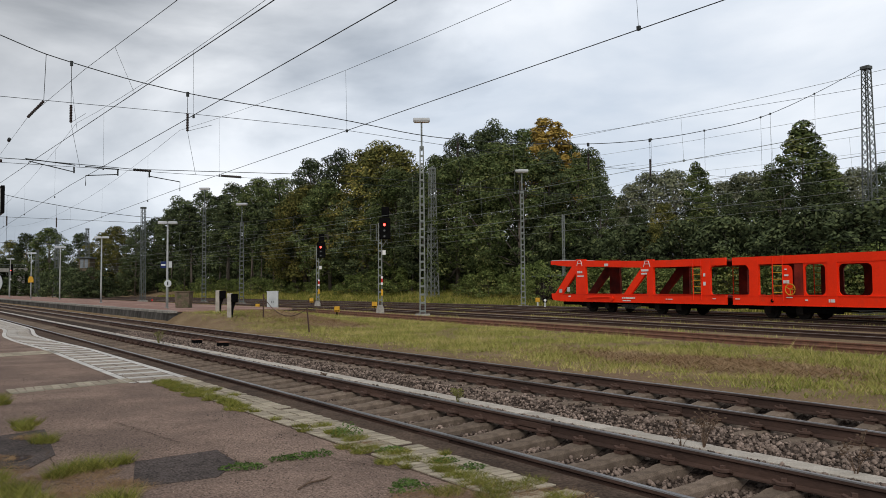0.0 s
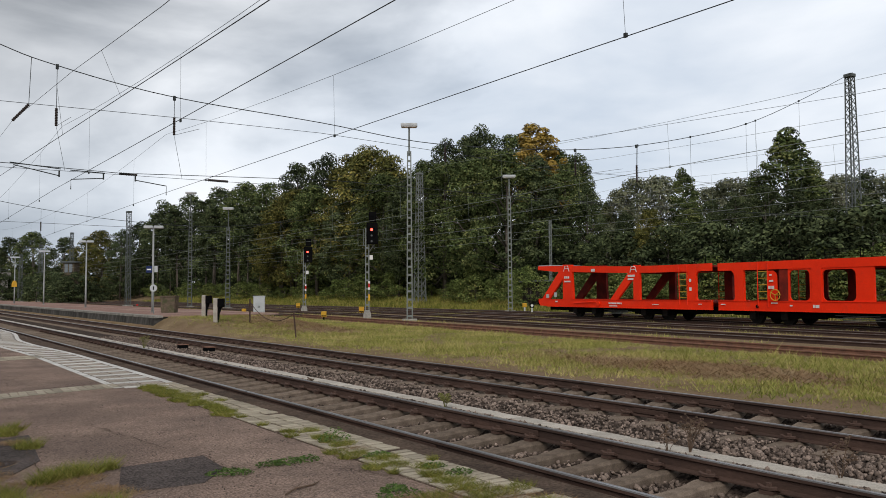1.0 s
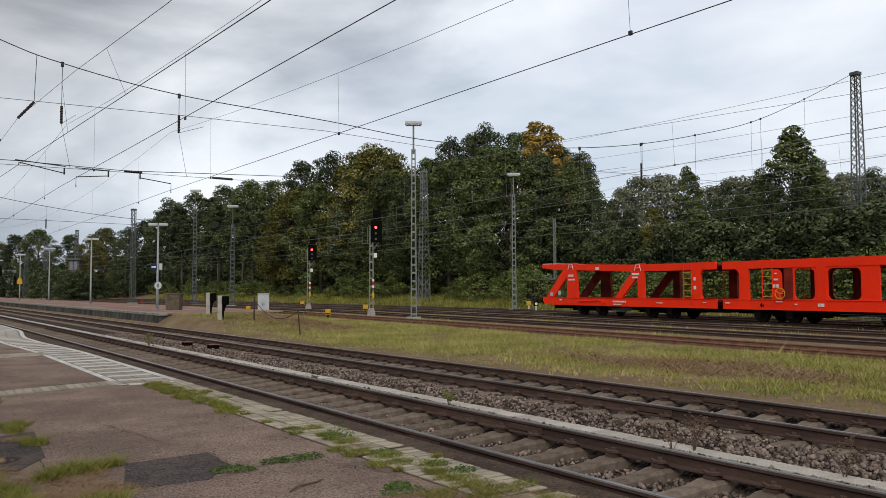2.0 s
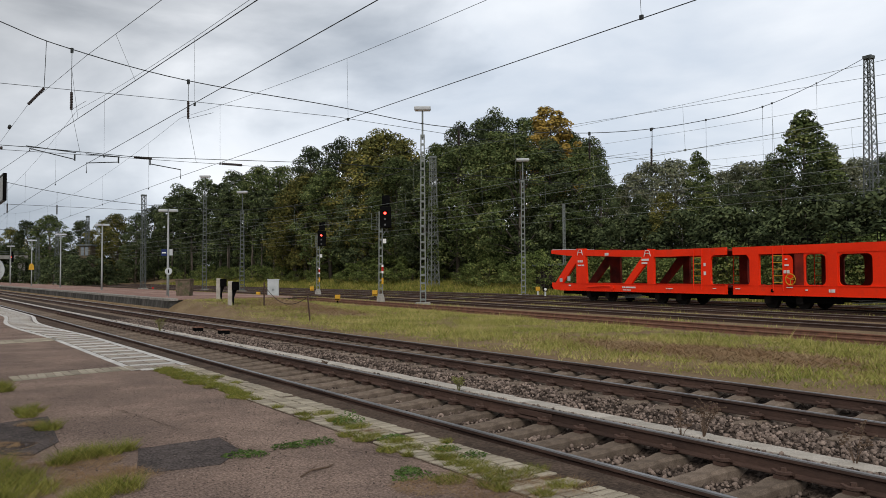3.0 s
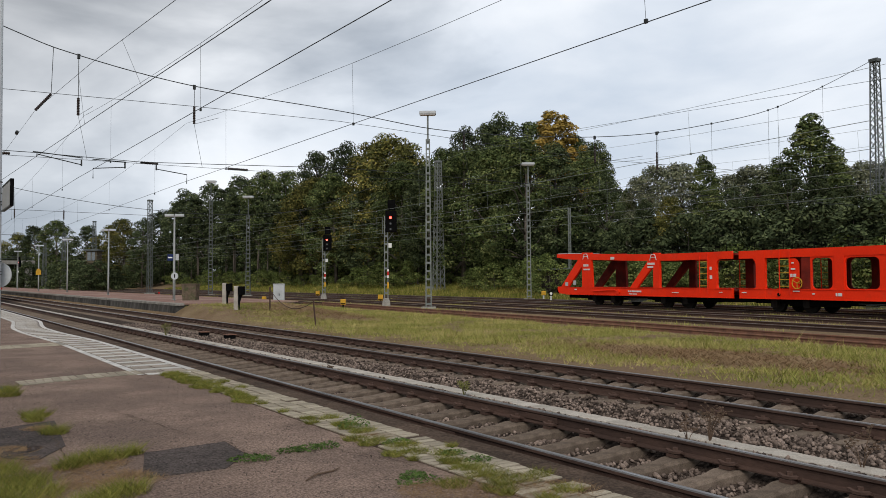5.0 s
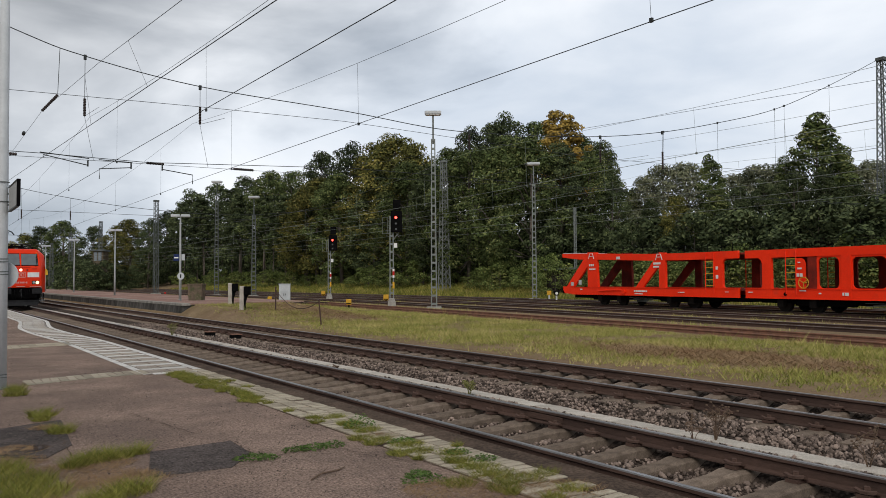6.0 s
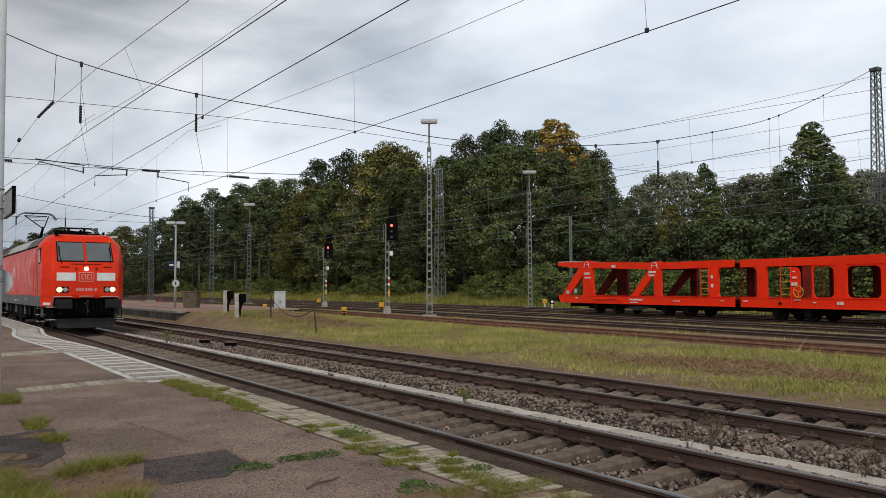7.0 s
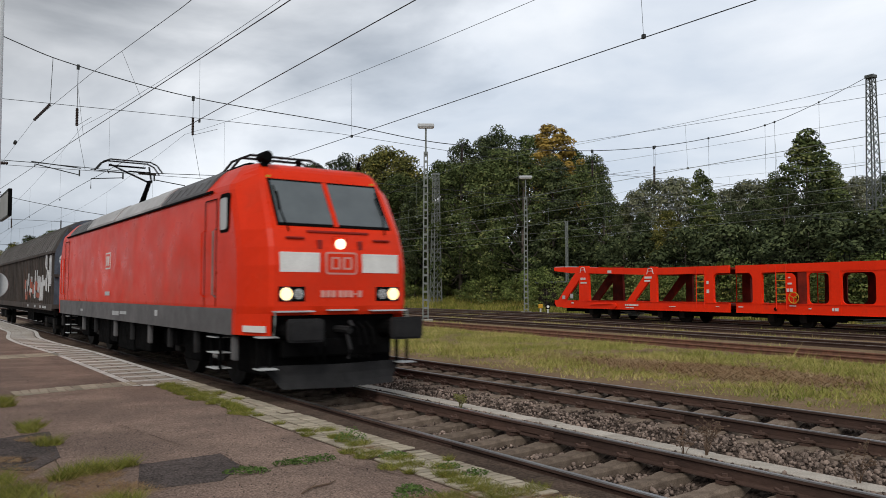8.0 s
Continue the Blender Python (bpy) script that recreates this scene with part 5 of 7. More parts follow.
def spline(pts, n=6):
    """Points filled in smoothly between the given ones."""
    out = []
    for i in range(len(pts) - 1):
        p0, p1, p2, p3 = pts[max(i - 1, 0)], pts[i], pts[i + 1], pts[min(i + 2, len(pts) - 1)]
        for k in range(n):
            t = k / n
            out.append(tuple(0.5 * (2 * p1[c] + (p2[c] - p0[c]) * t + (2 * p0[c] - 5 * p1[c] + 4 * p2[c] - p3[c]) * t * t + (3 * p1[c] - p0[c] - 3 * p2[c] + p3[c]) * t ** 3) for c in (0, 1)))
    return out + [pts[-1]]


HEAD = [(-14, 19.0), (-4, 14.0), (3.0, 11.4), (5.66, 10.6), (10.1, 9.86), (16.6, 9.43), (21.6, 9.0), (26.5, 9.1), (31.2, 9.4), (35.7, 10.0), (40.3, 10.95), (45.3, 12.25), (50.6, 14.35), (56.6, 17.1)]
hs = thing("headspan", "headspan wires across all tracks with hanging insulators", "overhead line")
span_wire("head_wire", spline(HEAD), 0.02, hs)
span_wire("cross_wire", [(-14, 9.0), (3.0, 8.98), (10, 9.0), (16.6, 8.95), (24, 8.55), (31, 8.2), (57, 8.3)], 0.011, hs)
span_wire("cross_wire", [(-14, 6.75), (4.2, 6.62), (8.0, 6.5), (17, 6.8), (30, 6.55), (57, 6.6)], 0.014, hs)
span_wire("cross_wire", [(-14, 6.5), (5.8, 6.45), (12.0, 6.42), (24, 6.45), (57, 6.5)], 0.009, hs)
for x, z0, z1 in ((5.66, 8.9, 8.2), (10.1, 9.0, 8.25), (YARD[0] + 3.2, 8.85, 8.1), (35.9, 8.9, 7.9), (31.4, 8.9, 8.0)):
    mb = MB()
    zt = np.interp(x, [p[0] for p in HEAD], [p[1] for p in HEAD])
    mb.tube([(x, line_y(x), zt), (x, line_y(x), z0)], 0.012, 5)
    mb.box(x - 0.05, x + 0.05, line_y(x) - 0.05, line_y(x) + 0.05, zt - 0.14, zt + 0.05)
    part("hanger", mb, M_WIRE, hs)
    mb = MB()
    insulator(mb, (x, line_y(x), z0), (x, line_y(x), z1), 0.085)
    part("insulator", mb, M_CERAMIC, hs)
    mb = MB()
    mb.tube([(x, line_y(x), z1), (x + 0.35, line_y(x), 6.45)], 0.008, 4)
    mb.tube([(x, line_y(x), z1), (x - 0.1, line_y(x) - 3.5, 7.9)], 0.008, 4)
    part("stay", mb, M_WIRE, hs)
for x in (36, 40.3, 45.3, 46.2, 50.6):
    mb = MB()
    zt = np.interp(x, [p[0] for p in spline(HEAD)], [p[1] for p in spline(HEAD)])
    mb.tube([(x, line_y(x), zt), (x, line_y(x), 8.25)], 0.008, 4)
    mb.box(x - 0.04, x + 0.04, line_y(x) - 0.04, line_y(x) + 0.04, zt - 0.06, zt + 0.06)
    part("hanger", mb, M_WIRE, hs)
# slanting insulator of the feeder
mb = MB()
mb.tube([(4.76, line_y(4.76), 10.82), (4.7, line_y(4.7), 9.0)], 0.012, 5)
part("hanger", mb, M_WIRE, hs)
mb = MB()
insulator(mb, (4.7, line_y(4.7), 8.95), (4.15, line_y(4.7), 8.25), 0.085)
part("insulator", mb, M_CERAMIC, hs)
# steady arms and their insulators over both main tracks
for x0, x1, zz, ins in ((7.4, 6.2, 6.12, (8.0, 8.7)), (8.6, 9.85, 6.1, (11.6, 12.5)), (5.8, 4.2, 6.55, (2.4, 3.3))):
    y = line_y(x0)
    mb = MB()
    mb.tube([(x0, y, 6.46), (x0, y, 6.2)], 0.03, 6)
    mb.tube([(x0, y, 6.25), (x1, y, zz), (x1, y, zz - 0.12 if zz > 6.3 else 5.72)], 0.02, 5)
    part("steady_arm", mb, M_WIRE, hs)
    mb = MB()
    insulator(mb, (ins[0], y, 6.49), (ins[1], y, 6.49), 0.085)
    part("insulator", mb, M_CERAMIC, hs)
mb = MB()
mb.tube([(4.1, line_y(4), 6.66), (5.85, line_y(5.8), 6.52)], 0.02, 5)
mb.tube([(6.2, line_y(6), 6.5), (7.45, line_y(7.4), 6.46)], 0.02, 5)
part("span_tube", mb, M_WIRE, hs)

# feeder wires that cross over the platform edge
fd = thing("feeder_wire", "single feeder wire slanting above the platform edge", "overhead line")
mb = MB()
mb.tube([(3.0, -12, 3.66 + 0.35), (3.96, 14, 6.62), (4.35, 24, 7.82), (4.15, line_y(4.2), 8.25), (4.5, 60, 8.6), (4.8, 94, 8.9)], 0.0065, 5)
insulator(mb, (4.0, 38.5, 8.1), (4.02, 39.0, 8.08), 0.1, 3)
part("wire", mb, M_WIRE, fd)
fd = thing("feeder_wire", "second contact wire drawn aside over the main track", "overhead line")
mb = MB()
mb.tube([(5.35, -12, 5.75), (4.85, 12, 6.15), (4.4, 34, 6.62), (3.6, 60, 6.9)], 0.0095, 5)
part("wire", mb, M_WIRE, fd)
mb = MB()
for ya in (19.5, 26.0):
    mb.tube([(float(np.interp(ya, [14, 24, 34], [3.96, 4.35, 4.2])), ya, float(np.interp(ya, [14, 24, 34], [6.62, 7.82, 8.25]))),
             (float(np.interp(ya, [12, 34], [4.85, 4.4])), ya + 0.3, float(np.interp(ya, [12, 34], [6.15, 6.62])))], 0.005, 4)
part("dropper", mb, M_WIRE, fd)
# the wire that stays the messenger towards the mast
fd = thing("stay_wire", "thin stay wire high over the yard", "overhead line")
mb = MB()
mb.tube([(33, 90, 13.0), (56.6, line_y(56.6), 15.5), (66, 2, 17.5)], 0.014, 4)
part("wire", mb, M_WIRE, fd)

# the next headspan, farther down the line
hs2 = thing("headspan", "distant headspan wires across the tracks", "overhead line")
span_wire("head_wire", spline([(-14, 18.5), (-4, 14.6), (5.7, 12.6), (12, 11.2), (22, 9.9), (34, 9.6), (48, 11.5), (60, 15)]), 0.028, hs2, 62)
span_wire("cross_wire", [(-14, 9.6), (12, 9.3), (34, 9.0)], 0.02, hs2, 62)
span_wire("cross_wire", [(-14, 6.9), (12, 6.6), (34, 6.6)], 0.02, hs2, 62)
for x, zt in ((NEAR, 12.5), (FAR, 11.6), (14.5, 10.8)):
    mb = MB()
    mb.tube([(x, line_y(x) + 62, zt), (x, line_y(x) + 62, 6.6)], 0.015, 4)
    part("hanger", mb, M_WIRE, hs2)
    mb = MB()
    insulator(mb, (x, line_y(x) + 62, 9.4), (x, line_y(x) + 62, 8.4), 0.11)
    part("insulator", mb, M_CERAMIC, hs2)

# small red marker beside the far siding, a twig and paint marks on the platform
rm = thing("red_marker", "small red marker plate on a short stake", "marker", pose(*by_view(276, 92), -0.2, 0, 0, -FACE))
mb = MB()
mb.box(-0.03, 0.03, -0.03, 0.03, 0, 0.5)
part("stake", mb, M_STEEL_DARK, rm)
mb = MB()
mb.box(-0.1, 0.1, -0.05, -0.03, 0.4, 0.6, ch=0.01)
part("plate", mb, M_RED_SIGN, rm)
mb = MB()
mb.tube([(2.55, 5.62, PZ + 0.01), (2.68, 5.72, PZ + 0.02), (2.86, 5.78, PZ + 0.012), (2.95, 5.86, PZ + 0.01)], [0.006, 0.008, 0.007, 0.003], 5)
mb.tube([(2.68, 5.72, PZ + 0.02), (2.8, 5.85, PZ + 0.03)], [0.005, 0.002], 4)
whole("twig", mb, M_STALK, "dry brown twig lying on the asphalt", "twig")
mb = MB()
for x, y, w, d_ in ((1.35, 20.7, 0.35, 0.05), (1.5, 20.95, 0.3, 0.05), (1.25, 21.1, 0.25, 0.05)):
    mb.box(x, x + w, y, y + d_, PZ + 0.004, PZ + 0.011)
part("paint_mark", mb, mat("faded_red_paint", (0.42, 0.15, 0.11), (0.3, 0.13, 0.1), 8, 0.9, 0, 0, 40, 0.3), platform)

# ---------------------------------------------------------------- far buildings
M_BRIDGE = mat("bridge_concrete", (0.30, 0.29, 0.27), (0.2, 0.195, 0.18), 0.5, 0.9, 0, 0.2, 10, 0.15)
br = thing("road_bridge", "grey concrete road bridge over the railway in the distance", "bridge", pose(*by_view(-60, 238), -0.2, 0, 0, -3))
mb = MB()
mb.box(-45, 17, -4, 4, 7.2, 8.3)
part("deck", mb, M_BRIDGE, br)
mb = MB()
for i in range(40):
    mb.tube([(-45 + i * 1.6, -3.9, 8.3), (-45 + i * 1.6, -3.9, 9.4)], 0.05, 4)
mb.tube([(-45, -3.9, 9.4), (17, -3.9, 9.4)], 0.06, 4)
mb.tube([(-45, -3.9, 8.85), (17, -3.9, 8.85)], 0.04, 4)
part("railing", mb, M_STEEL_DARK, br)
for x in (-30, -8, 14.5):
    mb = MB()
    mb.box(x, x + 1.8, -3.5, 3.5, 0, 7.2, ch=0.1)
    part("pier", mb, M_BRIDGE, br)
for b_, d_, h_ in ((135, 160, 6.5), (150, 155, 5.0), (172, 157, 6.0), (195, 160, 4.5), (100, 165, 6.0)):
    plant("shrub", *by_view(b_, d_), h_, b_, 1.2)
bh = thing("signal_box", "small old brown brick signal box among shrubs", "building", pose(*by_view(160, 168), 0, 0, 0, -25))
mb = MB()
mb.box(-1.1, 1.1, -2, 2, -0.3, 8.0, ch=0.05)
part("wall", mb, mat("old_brick", (0.13, 0.105, 0.075), (0.07, 0.06, 0.04), 2, 0.9, 0, 0.3, 30, 0.2), bh)
mb = MB()
mb.box(-1.4, 1.4, -2.4, 2.4, 8.0, 8.35, ch=0.05)
part("roof", mb, M_STEEL_DARK, bh)
for i in range(2):
    mb = MB()
    mb.box(-0.8 + i * 0.85, -0.15 + i * 0.85, -2.05, -1.98, 6.0, 7.8)
    part("window", mb, M_GLASS, bh)
sh = thing("trackside_hut", "low dark wooden hut with a flat roof", "hut", pose(*by_view(987, 75), 0.9, 0, 0, -30))
mb = MB()
mb.box(-1.6, 1.6, -1.3, 1.3, -0.6, 1.55, ch=0.03)
part("wall", mb, mat("hut_wood", (0.055, 0.047, 0.04), (0.035, 0.03, 0.026), 4, 0.9, 0, 0.3, 20, 0.2, stretch=(6, 6, 0.4)), sh)
mb = MB()
mb.box(-1.9, 1.9, -1.6, 1.6, 1.55, 1.75, ch=0.03)
part("roof", mb, M_STEEL_DARK, sh)
mb = MB()
mb.box(0.3, 0.9, -1.33, -1.30, 0.5, 1.2)
part("window", mb, M_GREY_PAINT, sh)


# ---------------------------------------------------------------- red car-carrier wagons in the yard
def plate(mb, quad, x0, x1):
    """A plate of (y, z) corners, between x0 and x1."""
    mb.prism(quad, 0, x0, x1)


def ring_plate(mb, y0, y1, z0, z1, oy0, oy1, oz0, oz1, x0, x1, r=0.14, n=5):
    """A plate with an opening that has rounded corners."""
    def arc(cy, cz, a0):
        return [(cy + r * math.cos(a0 + math.pi / 2 * i / n), cz + r * math.sin(a0 + math.pi / 2 * i / n)) for i in range(n + 1)]
    inner = arc(oy1 - r, oz1 - r, 0) + arc(oy0 + r, oz1 - r, math.pi / 2) + arc(oy0 + r, oz0 + r, math.pi) + arc(oy1 - r, oz0 + r, 1.5 * math.pi)
    outer = []
    for i, (y, z) in enumerate(inner):
        q = i // (n + 1)
        k = i % (n + 1)
        oy, oz = ((y1, z1), (y0, z1), (y0, z0), (y1, z0))[q]
        if k == 0:
            p = (oy, z) if q in (0, 2) else (y, oz)
        elif k == n:
            p = (y, oz) if q in (0, 2) else (oy, z)
        else:
            p = (oy, oz)
        outer.append(p)
    m = len(inner)
    v, f = [], []
    for x in (x0, x1):
        v += [(x, *p) for p in inner] + [(x, *p) for p in outer]
    for i in range(m):
        j = (i + 1) % m
        f += [(i, j, m + j, m + i), (2 * m + i, 3 * m + i, 3 * m + j, 2 * m + j), (i, 2 * m + i, 2 * m + j, j), (m + i, m + j, 3 * m + j, 3 * m + i)]
    mb.add(v, f)


def wheelset(y, r, parent, half=0.75):
    mb = MB()
    mb.tube([(-half - 0.2, y, r), (half + 0.2, y, r)], 0.075, 8)
    for s in (-1, 1):
        mb.tube([(s * (half - 0.065), y, r), (s * (half + 0.075), y, r)], r, 22)
        mb.tube([(s * (half - 0.1), y, r), (s * (half - 0.065), y, r)], r + 0.03, 22)
        mb.box(s * 1.0 - 0.13, s * 1.0 + 0.13, y - 0.18, y + 0.18, r - 0.17, r + 0.2, ch=0.03)
    return part("wheelset", mb, M_WHEEL, parent)


def bars(mb, x, y, z, widths, h, gap=0.03, t=0.004):
    """A row of small marks that stand for lettering."""
    for w in widths:
        mb.box(min(x, x - t), max(x, x - t), y - w, y, z, z + h)
        y -= w + gap


def carrier(m, label, first):
    """One half of a double-deck car carrier; y runs from 0 back to -12.55 along the wagon."""
    root = thing("car_carrier_wagon", label, "freight wagon", m, "car carrier wagons")
    L = 12.5
    S = 1.45
    zt = (lambda y: 3.04 - 0.24 * smooth01(0, 9, -y)) if first else (lambda y: 2.78)
    for s in (-1, 1):
        x0, x1 = (-S, -S + 0.14) if s < 0 else (S - 0.14, S)
        # sill
        mb = MB()
        if first:
            plate(mb, [(-0.05, 1.0), (-0.2, 0.82), (-0.7, 0.80), (-L + 0.1, 0.79), (-L + 0.1, 1.16), (-2.4, 1.16), (-0.05, 1.20)], x0, x1)
        else:
            plate(mb, [(-0.1, 0.79), (-L, 0.79), (-L, 1.16), (-0.1, 1.16)], x0, x1)
        part("side_sill", mb, M_WAGON_RED, root)
        mb = MB()
        mb.box(x0 - 0.03, x1 + 0.03, -L + 0.1, -0.8 if first else -0.1, 1.16, 1.185)
        part("upper_flange", mb, M_WAGON_RED, root)
        mb = MB()
        mb.box(x0 - 0.02, x1 + 0.02, -L + 0.1, -0.8 if first else -0.1, 0.765, 0.79)
        part("lower_flange", mb, M_WAGON_RED, root)
        # upper beam
        mb = MB()
        ysb = [0, -1.5, -3, -5, -7, -9, -L + 0.1] if first else [-0.1, -4, -L]
        for a, b in zip(ysb[:-1], ysb[1:]):
            plate(mb, [(a, zt(a) - (0.20 if a > -0.5 and first else 0.33)), (b, zt(b) - 0.33), (b, zt(b)), (a, zt(a))], x0, x1)
        part("upper_beam", mb, M_WAGON_RED, root)
        # posts and braces; the far side's take a darker red, shade under the deck painted in
        frame_red = M_WAGON_RED if s < 0 else M_WAGON_SHADED
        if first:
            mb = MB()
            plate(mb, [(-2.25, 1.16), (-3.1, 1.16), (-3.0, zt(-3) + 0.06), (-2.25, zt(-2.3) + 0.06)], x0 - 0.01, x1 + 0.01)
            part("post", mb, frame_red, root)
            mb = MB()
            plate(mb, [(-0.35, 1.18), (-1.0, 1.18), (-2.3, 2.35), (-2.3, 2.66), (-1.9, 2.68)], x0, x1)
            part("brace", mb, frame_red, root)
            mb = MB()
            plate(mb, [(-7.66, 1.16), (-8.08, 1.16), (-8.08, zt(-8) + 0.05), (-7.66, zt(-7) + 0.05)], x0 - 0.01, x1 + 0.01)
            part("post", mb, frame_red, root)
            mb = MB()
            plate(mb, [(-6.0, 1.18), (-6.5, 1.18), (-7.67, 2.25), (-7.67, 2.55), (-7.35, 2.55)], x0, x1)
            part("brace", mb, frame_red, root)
            mb = MB()
            plate(mb, [(-11.1, 1.16), (-11.55, 1.16), (-11.55, zt(-11)), (-11.1, zt(-11))], x0 - 0.012, x1 + 0.012)
            part("post", mb, frame_red, root)
            mb = MB()
            za = zt(-11.5) - 0.33
            plate(mb, [(-11.55, za + 0.02), (-11.55, za - 0.22), (-11.6, za - 0.1), (-11.68, za - 0.03), (-11.8, za + 0.02)], x0, x1)
            part("gusset", mb, frame_red, root)
            mb = MB()
            plate(mb, [(-11.55, 1.16), (-11.72, 1.16), (-11.59, 1.22), (-11.55, 1.34)], x0, x1)
            part("gusset", mb, frame_red, root)
        else:
            for a, b, top in ((-0.97, -1.42, 2.78), (-4.55, -4.95, 2.46)):
                mb = MB()
                plate(mb, [(a, 0.80), (b, 0.80), (b, top), (a, top)], x0 - 0.008, x1 + 0.008)
                part("post", mb, frame_red, root)
            mb = MB()
            plate(mb, [(-0.97, 2.47), (-0.97, 2.2), (-0.92, 2.33), (-0.84, 2.42), (-0.7, 2.47)], x0, x1)
            part("gusset", mb, frame_red, root)
            mb = MB()
            plate(mb, [(-0.97, 1.16), (-0.8, 1.16), (-0.93, 1.22), (-0.97, 1.34)], x0, x1)
            part("gusset", mb, frame_red, root)
            mb = MB()
            plate(mb, [(-2.58, 1.16), (-3.02, 1.16), (-3.02, 2.18), (-2.96, 2.32), (-2.84, 2.40), (-2.58, 2.40)], x0 + 0.01, x0 + 0.05)
            part("brake_panel", mb, frame_red, root, "red panel with marks behind the hand wheel")
            for a, b in ((-3.1, -3.5), (-9.0, -9.5)):
                mb = MB()
                plate(mb, [(a, 1.16), (b, 1.16), (b, 2.46), (a, 2.46)], x0 + 0.03, x1 + 0.12 if s < 0 else x1 - 0.03)
                # inner posts, their shade painted into the red
                part("post", mb, M_WAGON_SHADED, root)
            mb = MB()
            ring_plate(mb, -4.56, -3.5, 1.16, 2.46, -4.44, -3.56, 1.2, 2.40, x0 + 0.04, x1 - 0.03, 0.2)
            part("inner_frame", mb, frame_red, root)
            mb = MB()
            ring_plate(mb, -7.0, -4.94, 1.16, 2.46, -6.3, -4.98, 1.2, 2.38, x0 + 0.03, x1 - 0.03, 0.2)
            part("inner_frame", mb, frame_red, root)
            mb = MB()
            plate(mb, [(-10.4, 1.16), (-10.9, 1.16), (-10.9, 2.46), (-10.4, 2.46)], x0 - 0.008, x1 + 0.008)
            part("post", mb, frame_red, root)
        # ladder
        y0 = -10.62 if first else -2.15
        mb = MB()
        xl = x0 - 0.05 if s < 0 else x1 + 0.05
        for k in range(5):
            mb.box(min(xl, xl + 0.02), max(xl, xl + 0.02), y0 - 0.45, y0, 1.28 + k * 0.27, 1.31 + k * 0.27)
        part("ladder_rungs", mb, M_YELLOW, root, "yellow ladder rungs")
        mb = MB()
        for yy in (y0, y0 - 0.47):
            mb.tube([(xl, yy, 0.95), (xl, yy, 2.75)], 0.022, 5)
        part("ladder_rail", mb, M_WAGON_RED, root)
        # rail on top of the upper deck
        mb = MB()
        for k in range(9):
            y = -0.9 - k * 1.4
            mb.box(x0 + 0.04, x0 + 0.06, y - 0.012, y + 0.012, zt(y) - 0.02, zt(y) + 0.36)
        for hh in (0.18, 0.35):
            mb.tube([(x0 + 0.055, y, zt(y) + hh) for y in (-0.9, -3.7, -6.5, -9.3, -12.1)], 0.006, 4)
        part("deck_railing", mb, M_BLACK, root)
        # clamps on the beam and marks on the sill
        mb = MB()
        for y in ((-2.6, -7.7) if first else (-8.6,)):
            mb.tube([(xl, y + 0.22, zt(y) - 0.3), (xl, y + 0.12, zt(y) - 0.02), (xl, y - 0.12, zt(y) - 0.02), (xl, y - 0.22, zt(y) - 0.3)], 0.022, 5)
            mb.tube([(xl, y + 0.18, zt(y) - 0.16), (xl, y - 0.18, zt(y) - 0.16)], 0.016, 4)
        part("clamp", mb, M_LOGO_WHITE, root)
        if s < 0:
            mb = MB()
            for y, z, ws, h in (((-1.6, 1.02, (0.2,), 0.07), (-5.9, 0.96, (0.1, 0.1, 0.3, 0.25, 0.08), 0.08), (-5.95, 0.84, (0.25, 0.3), 0.05), (-8.9, 0.95, (0.1, 0.3), 0.04), (-2.4, 2.3, (0.12, 0.12, 0.12), 0.12), (-2.4, 2.1, (0.3, 0.2), 0.08), (-7.3, 2.3, (0.5,), 0.1), (-7.3, 2.15, (0.4,), 0.08), (-4.6, 2.62, (0.3,), 0.14), (-11.2, 2.0, (0.12,), 0.14), (-11.2, 1.6, (0.14,), 0.16), (-11.7, 1.0, (0.2,), 0.03))
                                if first else ((-0.25, 1.0, (0.25,), 0.04), (-2.75, 1.08, (0.3,), 0.04), (-3.6, 0.98, (0.12,), 0.05), (-4.6, 0.93, (0.07, 0.16), 0.12), (-2.62, 1.66, (0.13, 0.13), 0.13), (-2.68, 1.95, (0.2,), 0.07), (-2.7, 2.2, (0.12,), 0.05))):
                bars(mb, x0 - 0.032, y, z, ws, h)
            tagged(part("lettering", mb, M_LOGO_WHITE, root), kind="stuff")
    # decks and cross members, in the red with the inner shade painted in
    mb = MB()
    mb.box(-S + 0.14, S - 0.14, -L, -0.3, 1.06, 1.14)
    part("lower_deck", mb, M_WAGON_SHADED, root)
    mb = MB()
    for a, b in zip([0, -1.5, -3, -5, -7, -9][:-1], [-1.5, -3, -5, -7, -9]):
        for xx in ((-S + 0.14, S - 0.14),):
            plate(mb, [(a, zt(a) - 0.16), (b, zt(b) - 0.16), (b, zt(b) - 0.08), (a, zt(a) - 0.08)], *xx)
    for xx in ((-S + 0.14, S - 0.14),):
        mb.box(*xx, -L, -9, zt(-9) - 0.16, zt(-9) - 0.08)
    part("upper_deck", mb, M_WAGON_SHADED, root)
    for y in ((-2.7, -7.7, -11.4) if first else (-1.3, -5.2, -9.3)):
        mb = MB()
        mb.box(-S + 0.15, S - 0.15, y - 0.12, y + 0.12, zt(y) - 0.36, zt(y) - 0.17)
        part("cross_beam", mb, M_WAGON_SHADED, root)
    if first:
        mb = MB()
        mb.box(-S + 0.05, S - 0.05, -0.9, -0.02, zt(0) - 0.03, zt(0) + 0.04)
        part("end_ramp", mb, M_GREY_PAINT, root, "pale metal end ramp plate")
    # running gear
    for y in ((-2.9, -4.4, -8.0, -9.4) if first else (-1.6, -3.1, -7.0, -8.5)):
        wheelset(y, 0.40, root)
    mb = MB()
